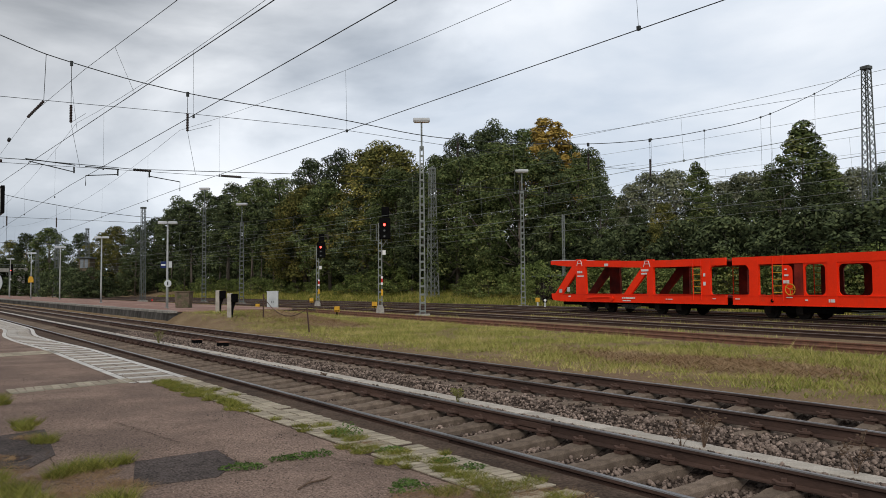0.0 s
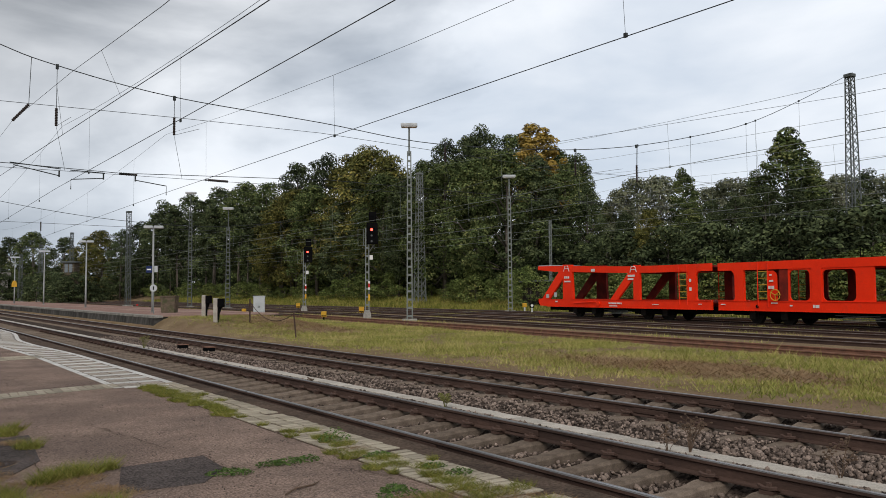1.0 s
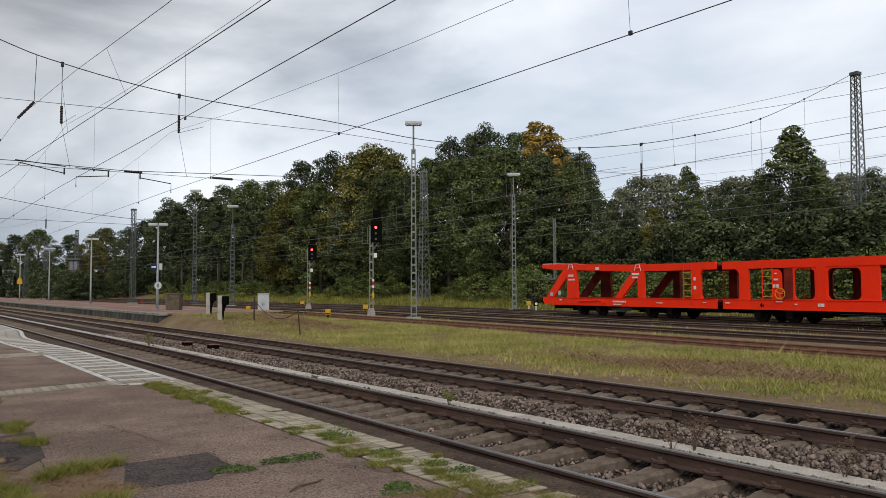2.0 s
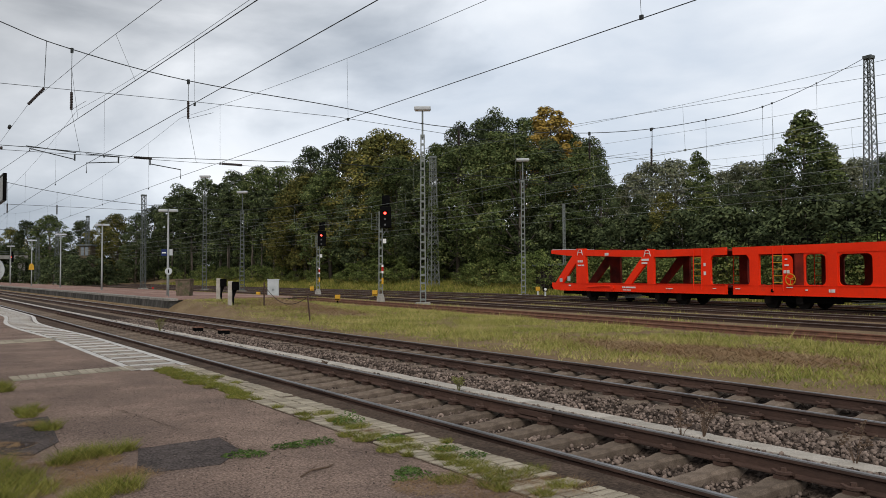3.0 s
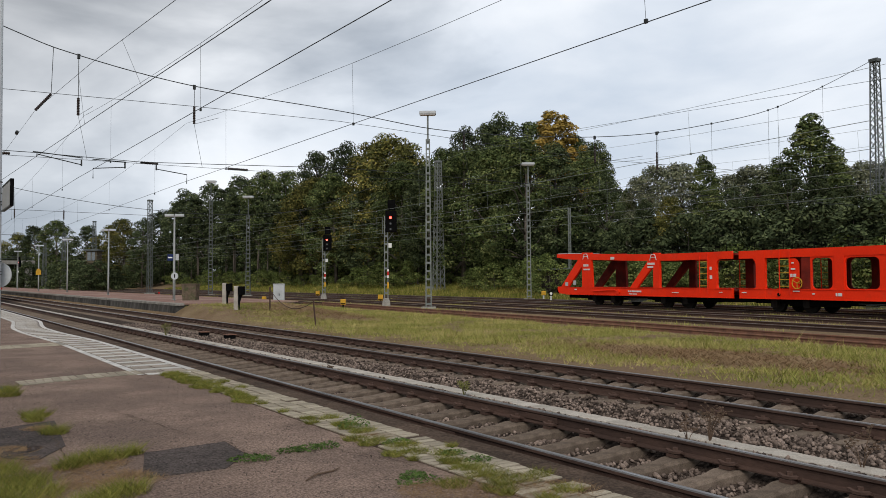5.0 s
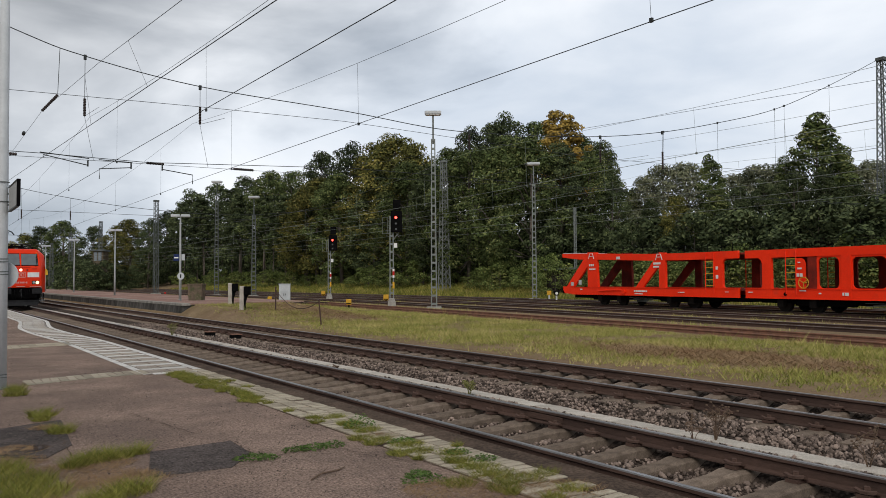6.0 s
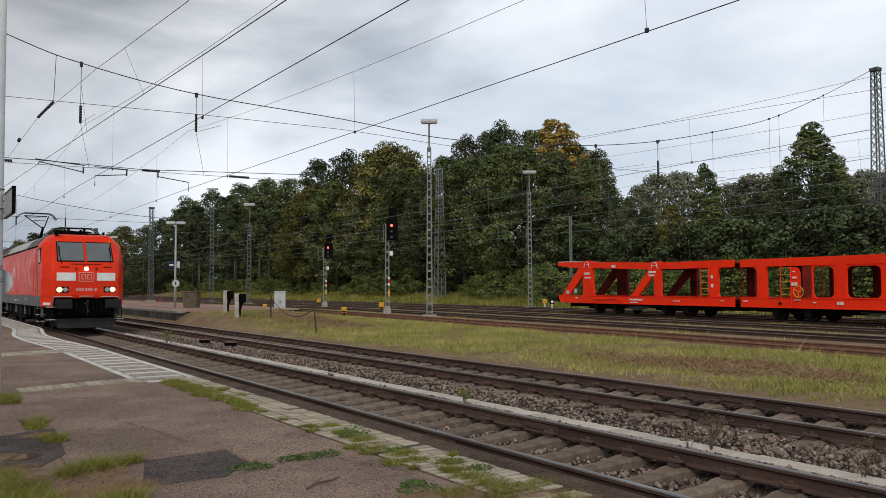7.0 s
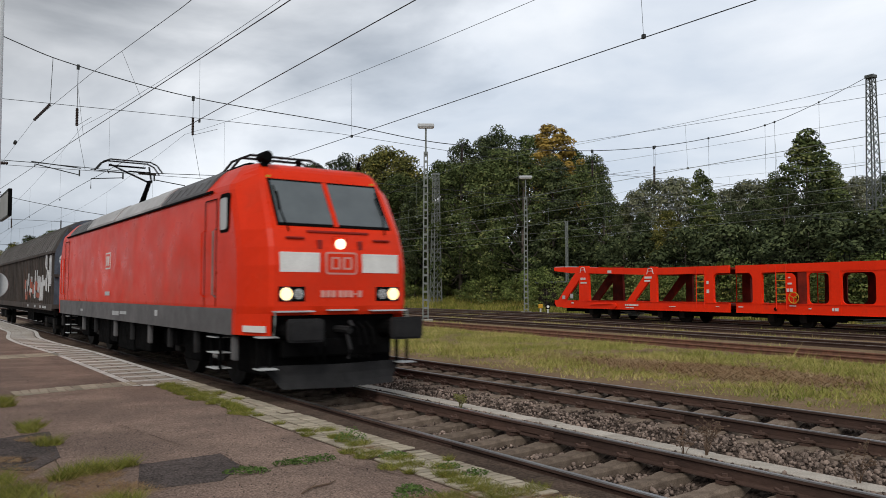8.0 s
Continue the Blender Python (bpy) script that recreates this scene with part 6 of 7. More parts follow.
    mb.box(-0.9, 0.9, -L, -0.5, 0.5, 0.9, ch=0.03)
    for y in (-3.6, -8.7):
        mb.box(-1.1, -0.92, y - 1.3, y + 1.3, 0.38, 0.68, ch=0.03)
        mb.box(0.92, 1.1, y - 1.3, y + 1.3, 0.38, 0.68, ch=0.03)
    part("underframe", mb, M_BLACK, root)
    for k in range(4):
        y = -6.2 - 0.3 * (k % 2)
        mb = MB()
        mb.tube([(-1.3, y + 0.8, 0.62 - 0.08 * k), (-1.3, y - 0.9, 0.62 - 0.08 * k)], 0.02, 4)
        part("brake_rod", mb, M_STEEL_DARK, root)
    if first:
        for s in (-1, 1):
            mb = MB()
            mb.tube([(s * 0.87, -0.2, 1.0), (s * 0.87, 0.45, 1.0)], 0.09, 8)
            mb.tube([(s * 0.87, 0.45, 1.0), (s * 0.87, 0.5, 1.0)], 0.2, 14)
            part("buffer", mb, M_BLACK, root)
        mb = MB()
        mb.box(-S - 0.045, -S - 0.035, -1.05, -0.8, 1.25, 1.45)
        part("sign_plate", mb, M_GREY_PAINT, root)
        mb = MB()
        mb.box(-S - 0.045, -S - 0.035, -1.75, -1.5, 1.3, 1.55)
        part("sign_plate", mb, M_GREY_PAINT, root)
        mb = MB()
        mb.tube([(-S - 0.05, -3.2, 0.98), (-S - 0.07, -4.9, 1.06), (-S - 0.05, -5.3, 0.95)], 0.03, 6)
        mb.tube([(-S - 0.03, -5.15, 0.96), (-S - 0.08, -5.15, 0.96)], 0.12, 14)
        part("lever", mb, M_WAGON_RED, root)
    else:
        mb = MB()
        c = (-S - 0.12, -3.0, 1.42)
        pts = [(c[0], c[1] + 0.22 * math.cos(6.2832 * i / 20), c[2] + 0.22 * math.sin(6.2832 * i / 20)) for i in range(21)]
        mb.tube(pts, 0.02, 6)
        for k in range(3):
            a = 2.094 * k + 0.5
            mb.tube([c, (c[0], c[1] + 0.22 * math.cos(a), c[2] + 0.22 * math.sin(a))], 0.016, 4)
        mb.tube([c, (-S + 0.1, c[1], c[2])], 0.03, 6)
        part("hand_wheel", mb, M_YELLOW, root, "yellow brake hand wheel")
        mb = MB()
        mb.tube([(-S - 0.02, -2.1, 0.96), (-S - 0.06, -2.1, 0.96)], 0.07, 12)
        part("cap", mb, M_BLACK, root)
    return root


TURN = -math.degrees(math.atan(LEAN))


def on_siding(y):
    return pose(YARD[3] + LEAN * y, y, 0, 0, 0, TURN)


def stretch(root, k=1.162, eye=1.64, along=1.176):
    """Brings the wagon's drawn sizes to full size; wheels keep theirs and stay on the rail."""
    for ob in root.children:
        me = ob.data
        if ob.name.startswith("wheelset"):
            mid = sum(v.co.y for v in me.vertices) / len(me.vertices)
            ob.location.y = mid * (along - 1)
            continue
        for v in me.vertices:
            v.co.y *= along
            if ob.name.startswith(("underframe", "brake_rod")):
                v.co.z *= 0.8
            else:
                v.co.z = eye + (v.co.z - eye) * k
        me.update()


for wagon in (carrier(on_siding(39.45), "bright red double-deck car carrier wagon, empty, on the yard track", True), carrier(on_siding(24.61), "second empty bright red car carrier half coupled behind", False)):
    stretch(wagon)


# ---------------------------------------------------------------- electric locomotive
def slab4(mb, corners, out, a, b):
    """A thin slab on four corners, between the offsets a and b along out."""
    o = Vector(out).normalized()
    mb.loft([[tuple(Vector(c) + o * a) for c in corners], [tuple(Vector(c) + o * b) for c in corners]])


def ring_outline(cx, cz, w, h, r, n=4):
    pts = []
    for qx, qz, a0 in ((1, 1, 0), (-1, 1, 90), (-1, -1, 180), (1, -1, 270)):
        for i in range(n + 1):
            a = radians(a0 + 90 * i / n)
            pts.append((cx + qx * (w / 2 - r) + r * math.cos(a), cz + qz * (h / 2 - r) + r * math.sin(a)))
    return pts


FRONT = [(1.28, 0.04, 1.18, 1.48), (1.34, 0.02, 1.19, 1.485), (1.42, 0.0, 1.20, 1.49), (2.05, 0.0, 1.20, 1.49), (2.34, 0.05, 1.19, 1.49), (2.62, 0.15, 1.18, 1.49), (3.30, 0.60, 1.13, 1.47), (3.40, 0.665, 1.11, 1.44), (3.56, 0.775, 1.08, 1.30), (3.65, 0.85, 1.055, 1.225), (3.71, 0.925, 1.03, 1.165), (3.755, 1.015, 1.0, 1.115), (3.785, 1.12, 0.97, 1.07), (3.80, 1.28, 0.93, 1.02)]


def front_y(z):
    return float(np.interp(z, [f[0] for f in FRONT], [f[1] for f in FRONT]))


def loco_outline(z, yf, wf, w, L=17.9):
    yc = 0.62 + yf * 0.75
    half = [(-wf + 0.06, yf), (wf - 0.06, yf), (wf + 0.01, yf + 0.05), (w - 0.05, yc - 0.08), (w, yc + 0.05), (w, 2.0), (w, L / 2)]
    back = [(x, L - y) for x, y in reversed(half[2:6])] + [(wf - 0.06, L - yf), (-wf + 0.06, L - yf)]
    left = [(-x, L - y) for x, y in half[2:6]] + [(-w, L / 2)] + [(-x, y) for x, y in reversed(half[2:6])]
    return [(x, y, z) for x, y in half + back + left]


train = thing("locomotive", "bright red electric freight locomotive with grey skirt and lit headlights", "locomotive")
mb = MB()
mb.loft([loco_outline(*f) for f in FRONT])
body = part("body", mb, M_LOCO_RED, train)
# red lower corners, and the floor
for e in (0, 1):
    for s in (-1, 1):
        mb = MB()
        o = [(1.17, 0.03), (1.43, 0.56), (1.488, 0.72), (1.488, 0.86), (1.30, 0.86), (1.08, 0.32)]
        mb.prism([(s * x, y if not e else 17.9 - y) for x, y in o], 2, 0.97, 1.30)
        part("corner_skirt", mb, M_LOCO_RED, train)
mb = MB()
mb.box(-1.44, 1.44, 0.9, 17.0, 0.98, 1.32)
part("floor", mb, M_BLACK, train)
# grey skirt
mb = MB()
for s in (-1, 1):
    mb.box(min(s * 1.46, s * 1.498), max(s * 1.46, s * 1.498), 0.86, 17.0, 0.955, 1.375)
part("skirt", mb, M_LOCO_GREY, train, "dark grey skirt panel")
# roof hood with panels
for y0, y1, m, lift in ((2.35, 5.2, M_LOCO_GREY, 0.02), (5.25, 6.6, M_ROOF_GREY, 0.035), (6.65, 9.4, M_ROOF_GREY, 0.025), (9.45, 12.9, M_ROOF_GREY, 0.04), (12.95, 15.55, M_LOCO_GREY, 0.02)):
    mb = MB()
    prof = [(-1.46 - lift * 0.3, 3.36), (-1.44 - lift, 3.42), (-1.26 - lift, 3.63 + lift), (-1.10, 3.77 + lift), (1.10, 3.77 + lift), (1.26 + lift, 3.63 + lift), (1.44 + lift, 3.42), (1.46 + lift * 0.3, 3.36)]
    mb.prism(prof, 1, y0, y1)
    rp = part("roof_panel", mb, m, train)
    for k in range(6 if m is M_LOCO_GREY else 0):
        for s in (-1, 1):
            mb = MB()
            y = y0 + 0.3 + k * (y1 - y0 - 0.6) / 5
            p = [(s * (1.42 + lift), 3.44), (s * (1.27 + lift), 3.62 + lift), (s * (1.275 + lift), 3.628 + lift), (s * (1.428 + lift), 3.45)]
            if s > 0:
                p = list(reversed(p))
            mb.prism(p, 1, y - 0.06, y + 0.06)
            part("louvre", mb, M_LOCO_GREY, rp)
mb = MB()
for s in (-1, 1):
    mb.box(min(s * 1.47, s * 1.505), max(s * 1.47, s * 1.505), 1.9, 16.0, 3.325, 3.36)
part("gutter", mb, M_BLACK, train)

# windscreen
def face(x, z, out=0.0):
    return (x, front_y(z) - out, z)


nrm = (0, -0.83, 0.55)
mb = MB()
slab4(mb, [(-1.02, front_y(2.68), 2.68), (1.02, front_y(2.68), 2.68), (1.0, front_y(3.48), 3.48), (-1.0, front_y(3.48), 3.48)], nrm, -0.02, 0.012)
frame_ = part("window_frame", mb, M_BLACK, train)
for s in (-1, 1):
    mb = MB()
    q = [(s * 0.98, front_y(2.72), 2.72), (s * 0.05, front_y(2.72), 2.72), (s * 0.05, front_y(3.44), 3.44), (s * 0.96, front_y(3.44), 3.44)]
    slab4(mb, q if s < 0 else list(reversed(q)), nrm, 0.008, 0.022)
    part("windscreen", mb, M_GLASS, train, "dark reflecting windscreen pane")
mb = MB()
slab4(mb, [(-0.04, front_y(2.68), 2.68), (0.04, front_y(2.68), 2.68), (0.04, front_y(3.46), 3.46), (-0.04, front_y(3.46), 3.46)], nrm, 0.01, 0.03)
part("window_post", mb, M_LOCO_RED, train)
for sx in (-0.96, 0.96):
    mb = MB()
    mb.box(sx - 0.04, sx + 0.04, front_y(3.53) - 0.02, front_y(3.53) + 0.03, 3.50, 3.54, ch=0.006)
    part("marker_lamp", mb, M_YELLOW, train)
for s in (-1, 1):
    mb = MB()
    mb.tube([face(s * 0.86, 2.60, 0.03), face(s * 0.92, 2.9, 0.06), face(s * 0.94, 3.36, 0.05)], 0.012, 5)
    mb.tube([face(s * 0.93, 2.95, 0.05), face(s * 0.91, 3.25, 0.05)], 0.022, 5)
    part("wiper", mb, M_BLACK, train)
mb = MB()
mb.box(-0.55, 0.55, front_y(2.62) - 0.035, front_y(2.62) + 0.02, 2.585, 2.62, ch=0.006)
for s in (-1, 1):
    mb.tube([(s * 0.92, front_y(2.5) - 0.03, 2.49), (s * 0.62, front_y(2.5) - 0.03, 2.49)], 0.02, 6)
    mb.box(s * 0.36 - 0.04, s * 0.36 + 0.04, front_y(2.4) - 0.03, front_y(2.4) + 0.02, 2.32, 2.47, ch=0.01)
part("hand_grips", mb, mat("loco_dark_red", (0.30, 0.02, 0.014), (0.22, 0.018, 0.012), 2, 0.5, 0, 0, 40, 0.05), train)
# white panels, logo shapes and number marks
for s in (-1, 1):
    mb = MB()
    x0, x1 = sorted((s * 0.38, s * 1.05))
    mb.box(x0, x1, -0.006, 0.03, 1.95, 2.26, ch=0.004)
    part("white_panel", mb, M_WHITE, train)
mb = MB()
mb.prism(ring_outline(0, 2.10, 0.56, 0.36, 0.05), 1, -0.007, 0.03)
lg = part("logo_frame", mb, M_BADGE, train, "red and white logo badge")
mb = MB()
mb.prism(ring_outline(0, 2.10, 0.50, 0.30, 0.03), 1, -0.011, 0.02)
part("logo_field", mb, M_LOCO_RED, lg)
mb = MB()
for c in (-0.105, 0.105):
    mb.box(c - 0.085, c - 0.045, -0.015, 0.0, 2.0, 2.2)
    mb.box(c - 0.04, c + 0.075, -0.015, 0.0, 2.17, 2.2)
    mb.box(c - 0.04, c + 0.075, -0.015, 0.0, 2.0, 2.03)
    mb.box(c + 0.045, c + 0.085, -0.015, 0.0, 2.03, 2.17)
part("logo_bars", mb, M_BADGE, lg)
mb = MB()
x = -0.36
for k in range(8):
    if k == 3:
        x += 0.03
    w = 0.075 if k != 6 else 0.05
    mb.box(x, x + w, -0.012, 0.01, 1.555 if k != 6 else 1.595, 1.665 if k != 6 else 1.62, ch=0.003)
    x += w + 0.018
part("number_marks", mb, M_BADGE, train)
# headlights
for s in (-1, 1):
    mb = MB()
    x0, x1 = sorted((s * 0.63, s * 1.07))
    mb.box(x0, x1, -0.012, 0.05, 1.495, 1.725, ch=0.01)
    hb = part("headlight_housing", mb, M_BLACK, train)
    mb = MB()
    mb.tube([(s * 0.95, -0.03, 1.61), (s * 0.95, 0.0, 1.61)], 0.098, 20)
    part("headlight", mb, M_LAMP_ON, hb, "lit warm white headlight")
    mb = MB()
    mb.tube([(s * 0.95, -0.026, 1.61), (s * 0.95, 0.0, 1.61)], 0.112, 20)
    mb.tube([(s * 0.745, -0.026, 1.61), (s * 0.745, 0.0, 1.61)], 0.085, 18)
    part("reflector", mb, M_REFLECTOR, hb)
mb = MB()
mb.box(-0.13, 0.13, front_y(2.41) - 0.02, 0.1, 2.29, 2.54, ch=0.03)
tl = part("top_light_housing", mb, M_LOCO_RED, train)
mb = MB()
mb.tube([(0, front_y(2.41) - 0.05, 2.41), (0, front_y(2.41), 2.41)], 0.085, 20)
part("top_light", mb, M_LAMP_TOP, tl, "lit white top light")
# buffer beam, buffers, coupling
mb = MB()
mb.box(-1.08, 1.08, 0.16, 0.9, 0.85, 1.36, ch=0.03)
mb.box(-0.95, 0.95, 0.10, 0.3, 0.62, 0.9, ch=0.03)
part("buffer_beam", mb, M_BLACK, train)
mb = MB()
mb.box(-1.12, 1.12, 0.32, 1.6, 0.32, 0.88, ch=0.04)
part("front_box", mb, M_BLACK, train)
for s in (-1, 1):
    mb = MB()
    mb.tube([(s * 0.875, 0.2, 1.05), (s * 0.875, -0.25, 1.05)], 0.15, 14)
    mb.tube([(s * 0.875, -0.2, 1.05), (s * 0.875, -0.56, 1.05)], 0.10, 14)
    bf = part("buffer", mb, M_BLACK, train)
    mb = MB()
    mb.prism(ring_outline(s * 0.875, 1.07, 0.58, 0.35, 0.06), 1, -0.60, -0.55)
    mb.prism(ring_outline(s * 0.875, 1.07, 0.50, 0.28, 0.05), 1, -0.625, -0.60)
    part("buffer_plate", mb, M_DARKGREY, bf)
    mb = MB()
    x0, x1 = sorted((s * 0.52, s * 1.15))
    mb.box(x0, x1, -0.14, 0.2, 1.33, 1.352)
    part("step_plate", mb, M_GREY_PAINT, train)
mb = MB()
mb.box(-0.25, 0.25, -0.1, 0.1, 1.345, 1.366)
part("step_plate", mb, M_GREY_PAINT, train)
mb = MB()
mb.tube([(0, 0.2, 1.05), (0, -0.3, 1.05)], 0.06, 8)
mb.tube([(0, -0.3, 1.05), (0, -0.38, 1.12), (0, -0.3, 1.18)], 0.035, 6)
mb.tube([(0, -0.2, 1.0), (0.02, -0.3, 0.75), (0, -0.25, 0.6)], 0.03, 6)
part("coupling", mb, M_DARKGREY, train)
for x in (-0.5, -0.36, 0.36, 0.5, 0.24):
    mb = MB()
    mb.tube([(x, 0.1, 1.15), (x, -0.12, 1.05), (x * 1.04, -0.2, 0.8), (x * 0.95, -0.1, 0.6), (x * 0.8, 0.05, 0.62)], 0.026, 6)
    part("brake_hose", mb, M_BLACK, train)
# snow plough
mb = MB()
rows = []
for u in (-1.0, -0.7, -0.35, 0, 0.35, 0.7, 1.0):
    back = 0.24 * abs(u)
    curve = [(0.98, -0.22, 0.15), (1.03, -0.13, 0.24), (1.13, -0.06, 0.36), (1.25, -0.03, 0.50)]
    rows.append([(u * w, y + back, z) for w, y, z in curve] + [(u * w, y + back + 0.03, z) for w, y, z in reversed(curve)])
mb.loft(rows)
part("snow_plough", mb, M_DARKGREY, train)
# steps below the front corners
for s in (-1, 1):
    mb = MB()
    mb.box(*sorted((s * 1.10, s * 1.15)), 0.14, 0.17, 0.42, 0.96)
    mb.box(*sorted((s * 1.31, s * 1.35)), 0.14, 0.17, 0.42, 0.96)
    part("step_bracket", mb, M_BLACK, train)
    for z in (0.46, 0.94):
        mb = MB()
        mb.box(*sorted((s * 1.08, s * 1.38)), -0.06, 0.2, z, z + 0.022, ch=0.004)
        part("step", mb, M_GREY_PAINT, train)
    mb = MB()
    mb.tube([(s * 1.16, -0.1, 1.34), (s * 1.18, -0.14, 1.15), (s * 1.18, -0.1, 0.98)], 0.014, 5)
    part("hand_rail", mb, M_STEEL, train)
# cab side: windows, door lines, rails, steps
for s in (-1, 1):
    mb = MB()
    mb.prism(ring_outline(1.26, 2.93, 0.46, 0.64, 0.08), 0, *sorted((s * 1.46, s * 1.496)))
    wf_ = part("side_window_frame", mb, M_BLACK, train)
    mb = MB()
    mb.prism(ring_outline(1.30, 2.92, 0.32, 0.52, 0.06), 0, *sorted((s * 1.47, s * 1.502)))
    part("side_window", mb, M_GREY_PAINT if s < 0 else M_GLASS, wf_)
    for y in (1.62, 2.22, 16.0, 16.5):
        mb = MB()
        mb.tube([(s * 1.50, y, 1.55), (s * 1.56, y, 1.6), (s * 1.56, y, 2.65), (s * 1.50, y, 2.7)], 0.016, 6)
        part("hand_rail", mb, M_LOCO_RED if y != 1.62 else M_STEEL, train)
    for y0 in (1.65, 15.6):
        mb = MB()
        for yy in (y0, y0 + 0.6):
            mb.box(*sorted((s * 1.488, s * 1.496)), yy - 0.008, yy + 0.008, 1.4, 3.2)
        mb.box(*sorted((s * 1.488, s * 1.496)), y0, y0 + 0.6, 3.19, 3.206)
        part("door_seam", mb, M_BLACK, train)
        for k in range(3):
            mb = MB()
            mb.box(*sorted((s * 1.18, s * 1.47)), y0 + 0.05, y0 + 0.5, 0.35 + 0.26 * k, 0.37 + 0.26 * k, ch=0.005)
            part("step", mb, M_GREY_PAINT, train)
        mb = MB()
        for yy in (y0 + 0.05, y0 + 0.5):
            mb.box(*sorted((s * 1.36, s * 1.40)), yy - 0.02, yy + 0.02, 0.33, 0.97)
        part("step_bracket", mb, M_BLACK, train)
    # pale marks low on the front corner and along the skirt
    mb = MB()
    for y, z, ws, h in ((8.5, 1.12, (0.3, 0.3), 0.07), (10.2, 1.55, (0.35, 0.15), 0.1), (9.3, 1.08, (0.1, 0.1, 0.1, 0.3), 0.1), (5.4, 1.15, (0.2,), 0.12), (13.4, 1.1, (0.3,), 0.06)):
        bars(mb, s * 1.502 + (0.0 if s < 0 else 0.004), y, z, ws, h)
    part("lettering", mb, M_GREY_PAINT, train)
    mb = MB()
    mb.prism(ring_outline(9.95, 2.42, 0.55, 0.42, 0.05), 0, *sorted((s * 1.48, s * 1.497)))
    sl = part("logo_frame", mb, M_LOGO_WHITE, train, "white logo badge on the side")
    mb = MB()
    mb.prism(ring_outline(9.95, 2.42, 0.46, 0.34, 0.03), 0, *sorted((s * 1.48, s * 1.501)))
    part("logo_field", mb, M_LOCO_RED, sl)
    mb = MB()
    for c in (-0.1, 0.1):
        mb.prism(ring_outline(9.95 + c, 2.42, 0.14, 0.24, 0.03), 0, *sorted((s * 1.48, s * 1.505)))
    part("logo_bars", mb, M_LOGO_WHITE, sl)
mb = MB()
q = [(-1.225, 0.09, 1.02), (-1.42, 0.52, 1.02), (-1.42, 0.52, 1.12), (-1.225, 0.09, 1.12)]
slab4(mb, q, (-0.91, -0.41, 0), 0.0, 0.02)
part("sign_plate", mb, M_LOGO_WHITE, train)
# running gear
for s in (-1, 1):
    for yc in (3.75, 14.15):
        mb = MB()
        mb.box(*sorted((s * 0.98, s * 1.16)), yc - 2.2, yc + 2.2, 0.55, 0.85, ch=0.03)
        mb.box(*sorted((s * 1.0, s * 1.22)), yc - 0.5, yc + 0.5, 0.35, 0.95, ch=0.04)
        for d_ in (-1.3, 1.3):
            mb.tube([(s * 1.13, yc + d_ - 0.35, 0.6), (s * 1.13, yc + d_ - 0.35, 0.95)], 0.1, 8)
            mb.tube([(s * 1.13, yc + d_ + 0.35, 0.6), (s * 1.13, yc + d_ + 0.35, 0.95)], 0.1, 8)
        part("bogie_frame", mb, M_BLACK, train)
for y in (2.45, 5.05, 12.85, 15.45):
    wheelset(y, 0.6, train)
for y0, y1, z0, m in ((6.3, 7.6, 0.35, M_BLACK), (7.7, 9.3, 0.28, M_BLACK), (9.4, 10.2, 0.4, M_BLACK), (10.3, 11.6, 0.3, M_BLACK)):
    mb = MB()
    mb.box(-1.35, 1.35, y0, y1, z0, 0.95, ch=0.03)
    part("equipment_case", mb, m, train)
for y in (0.95, 2.9, 4.6, 6.1, 7.65, 9.35, 11.7, 13.4, 16.9):
    for s in (-1, 1):
        mb = MB()
        mb.box(*sorted((s * 1.36, s * 1.44)), y - 0.09, y + 0.09, 0.55, 0.94, ch=0.02)
        part("sand_box", mb, M_LOCO_GREY if y in (0.95, 6.1, 9.35, 13.4) else M_DARKGREY, train)
# rear end
for s in (-1, 1):
    mb = MB()
    mb.tube([(s * 0.875, 17.7, 1.05), (s * 0.875, 18.45, 1.05)], 0.12, 12)
    mb.box(s * 0.875 - 0.3, s * 0.875 + 0.3, 18.45, 18.5, 0.85, 1.25, ch=0.01)
    part("buffer", mb, M_BLACK, train)


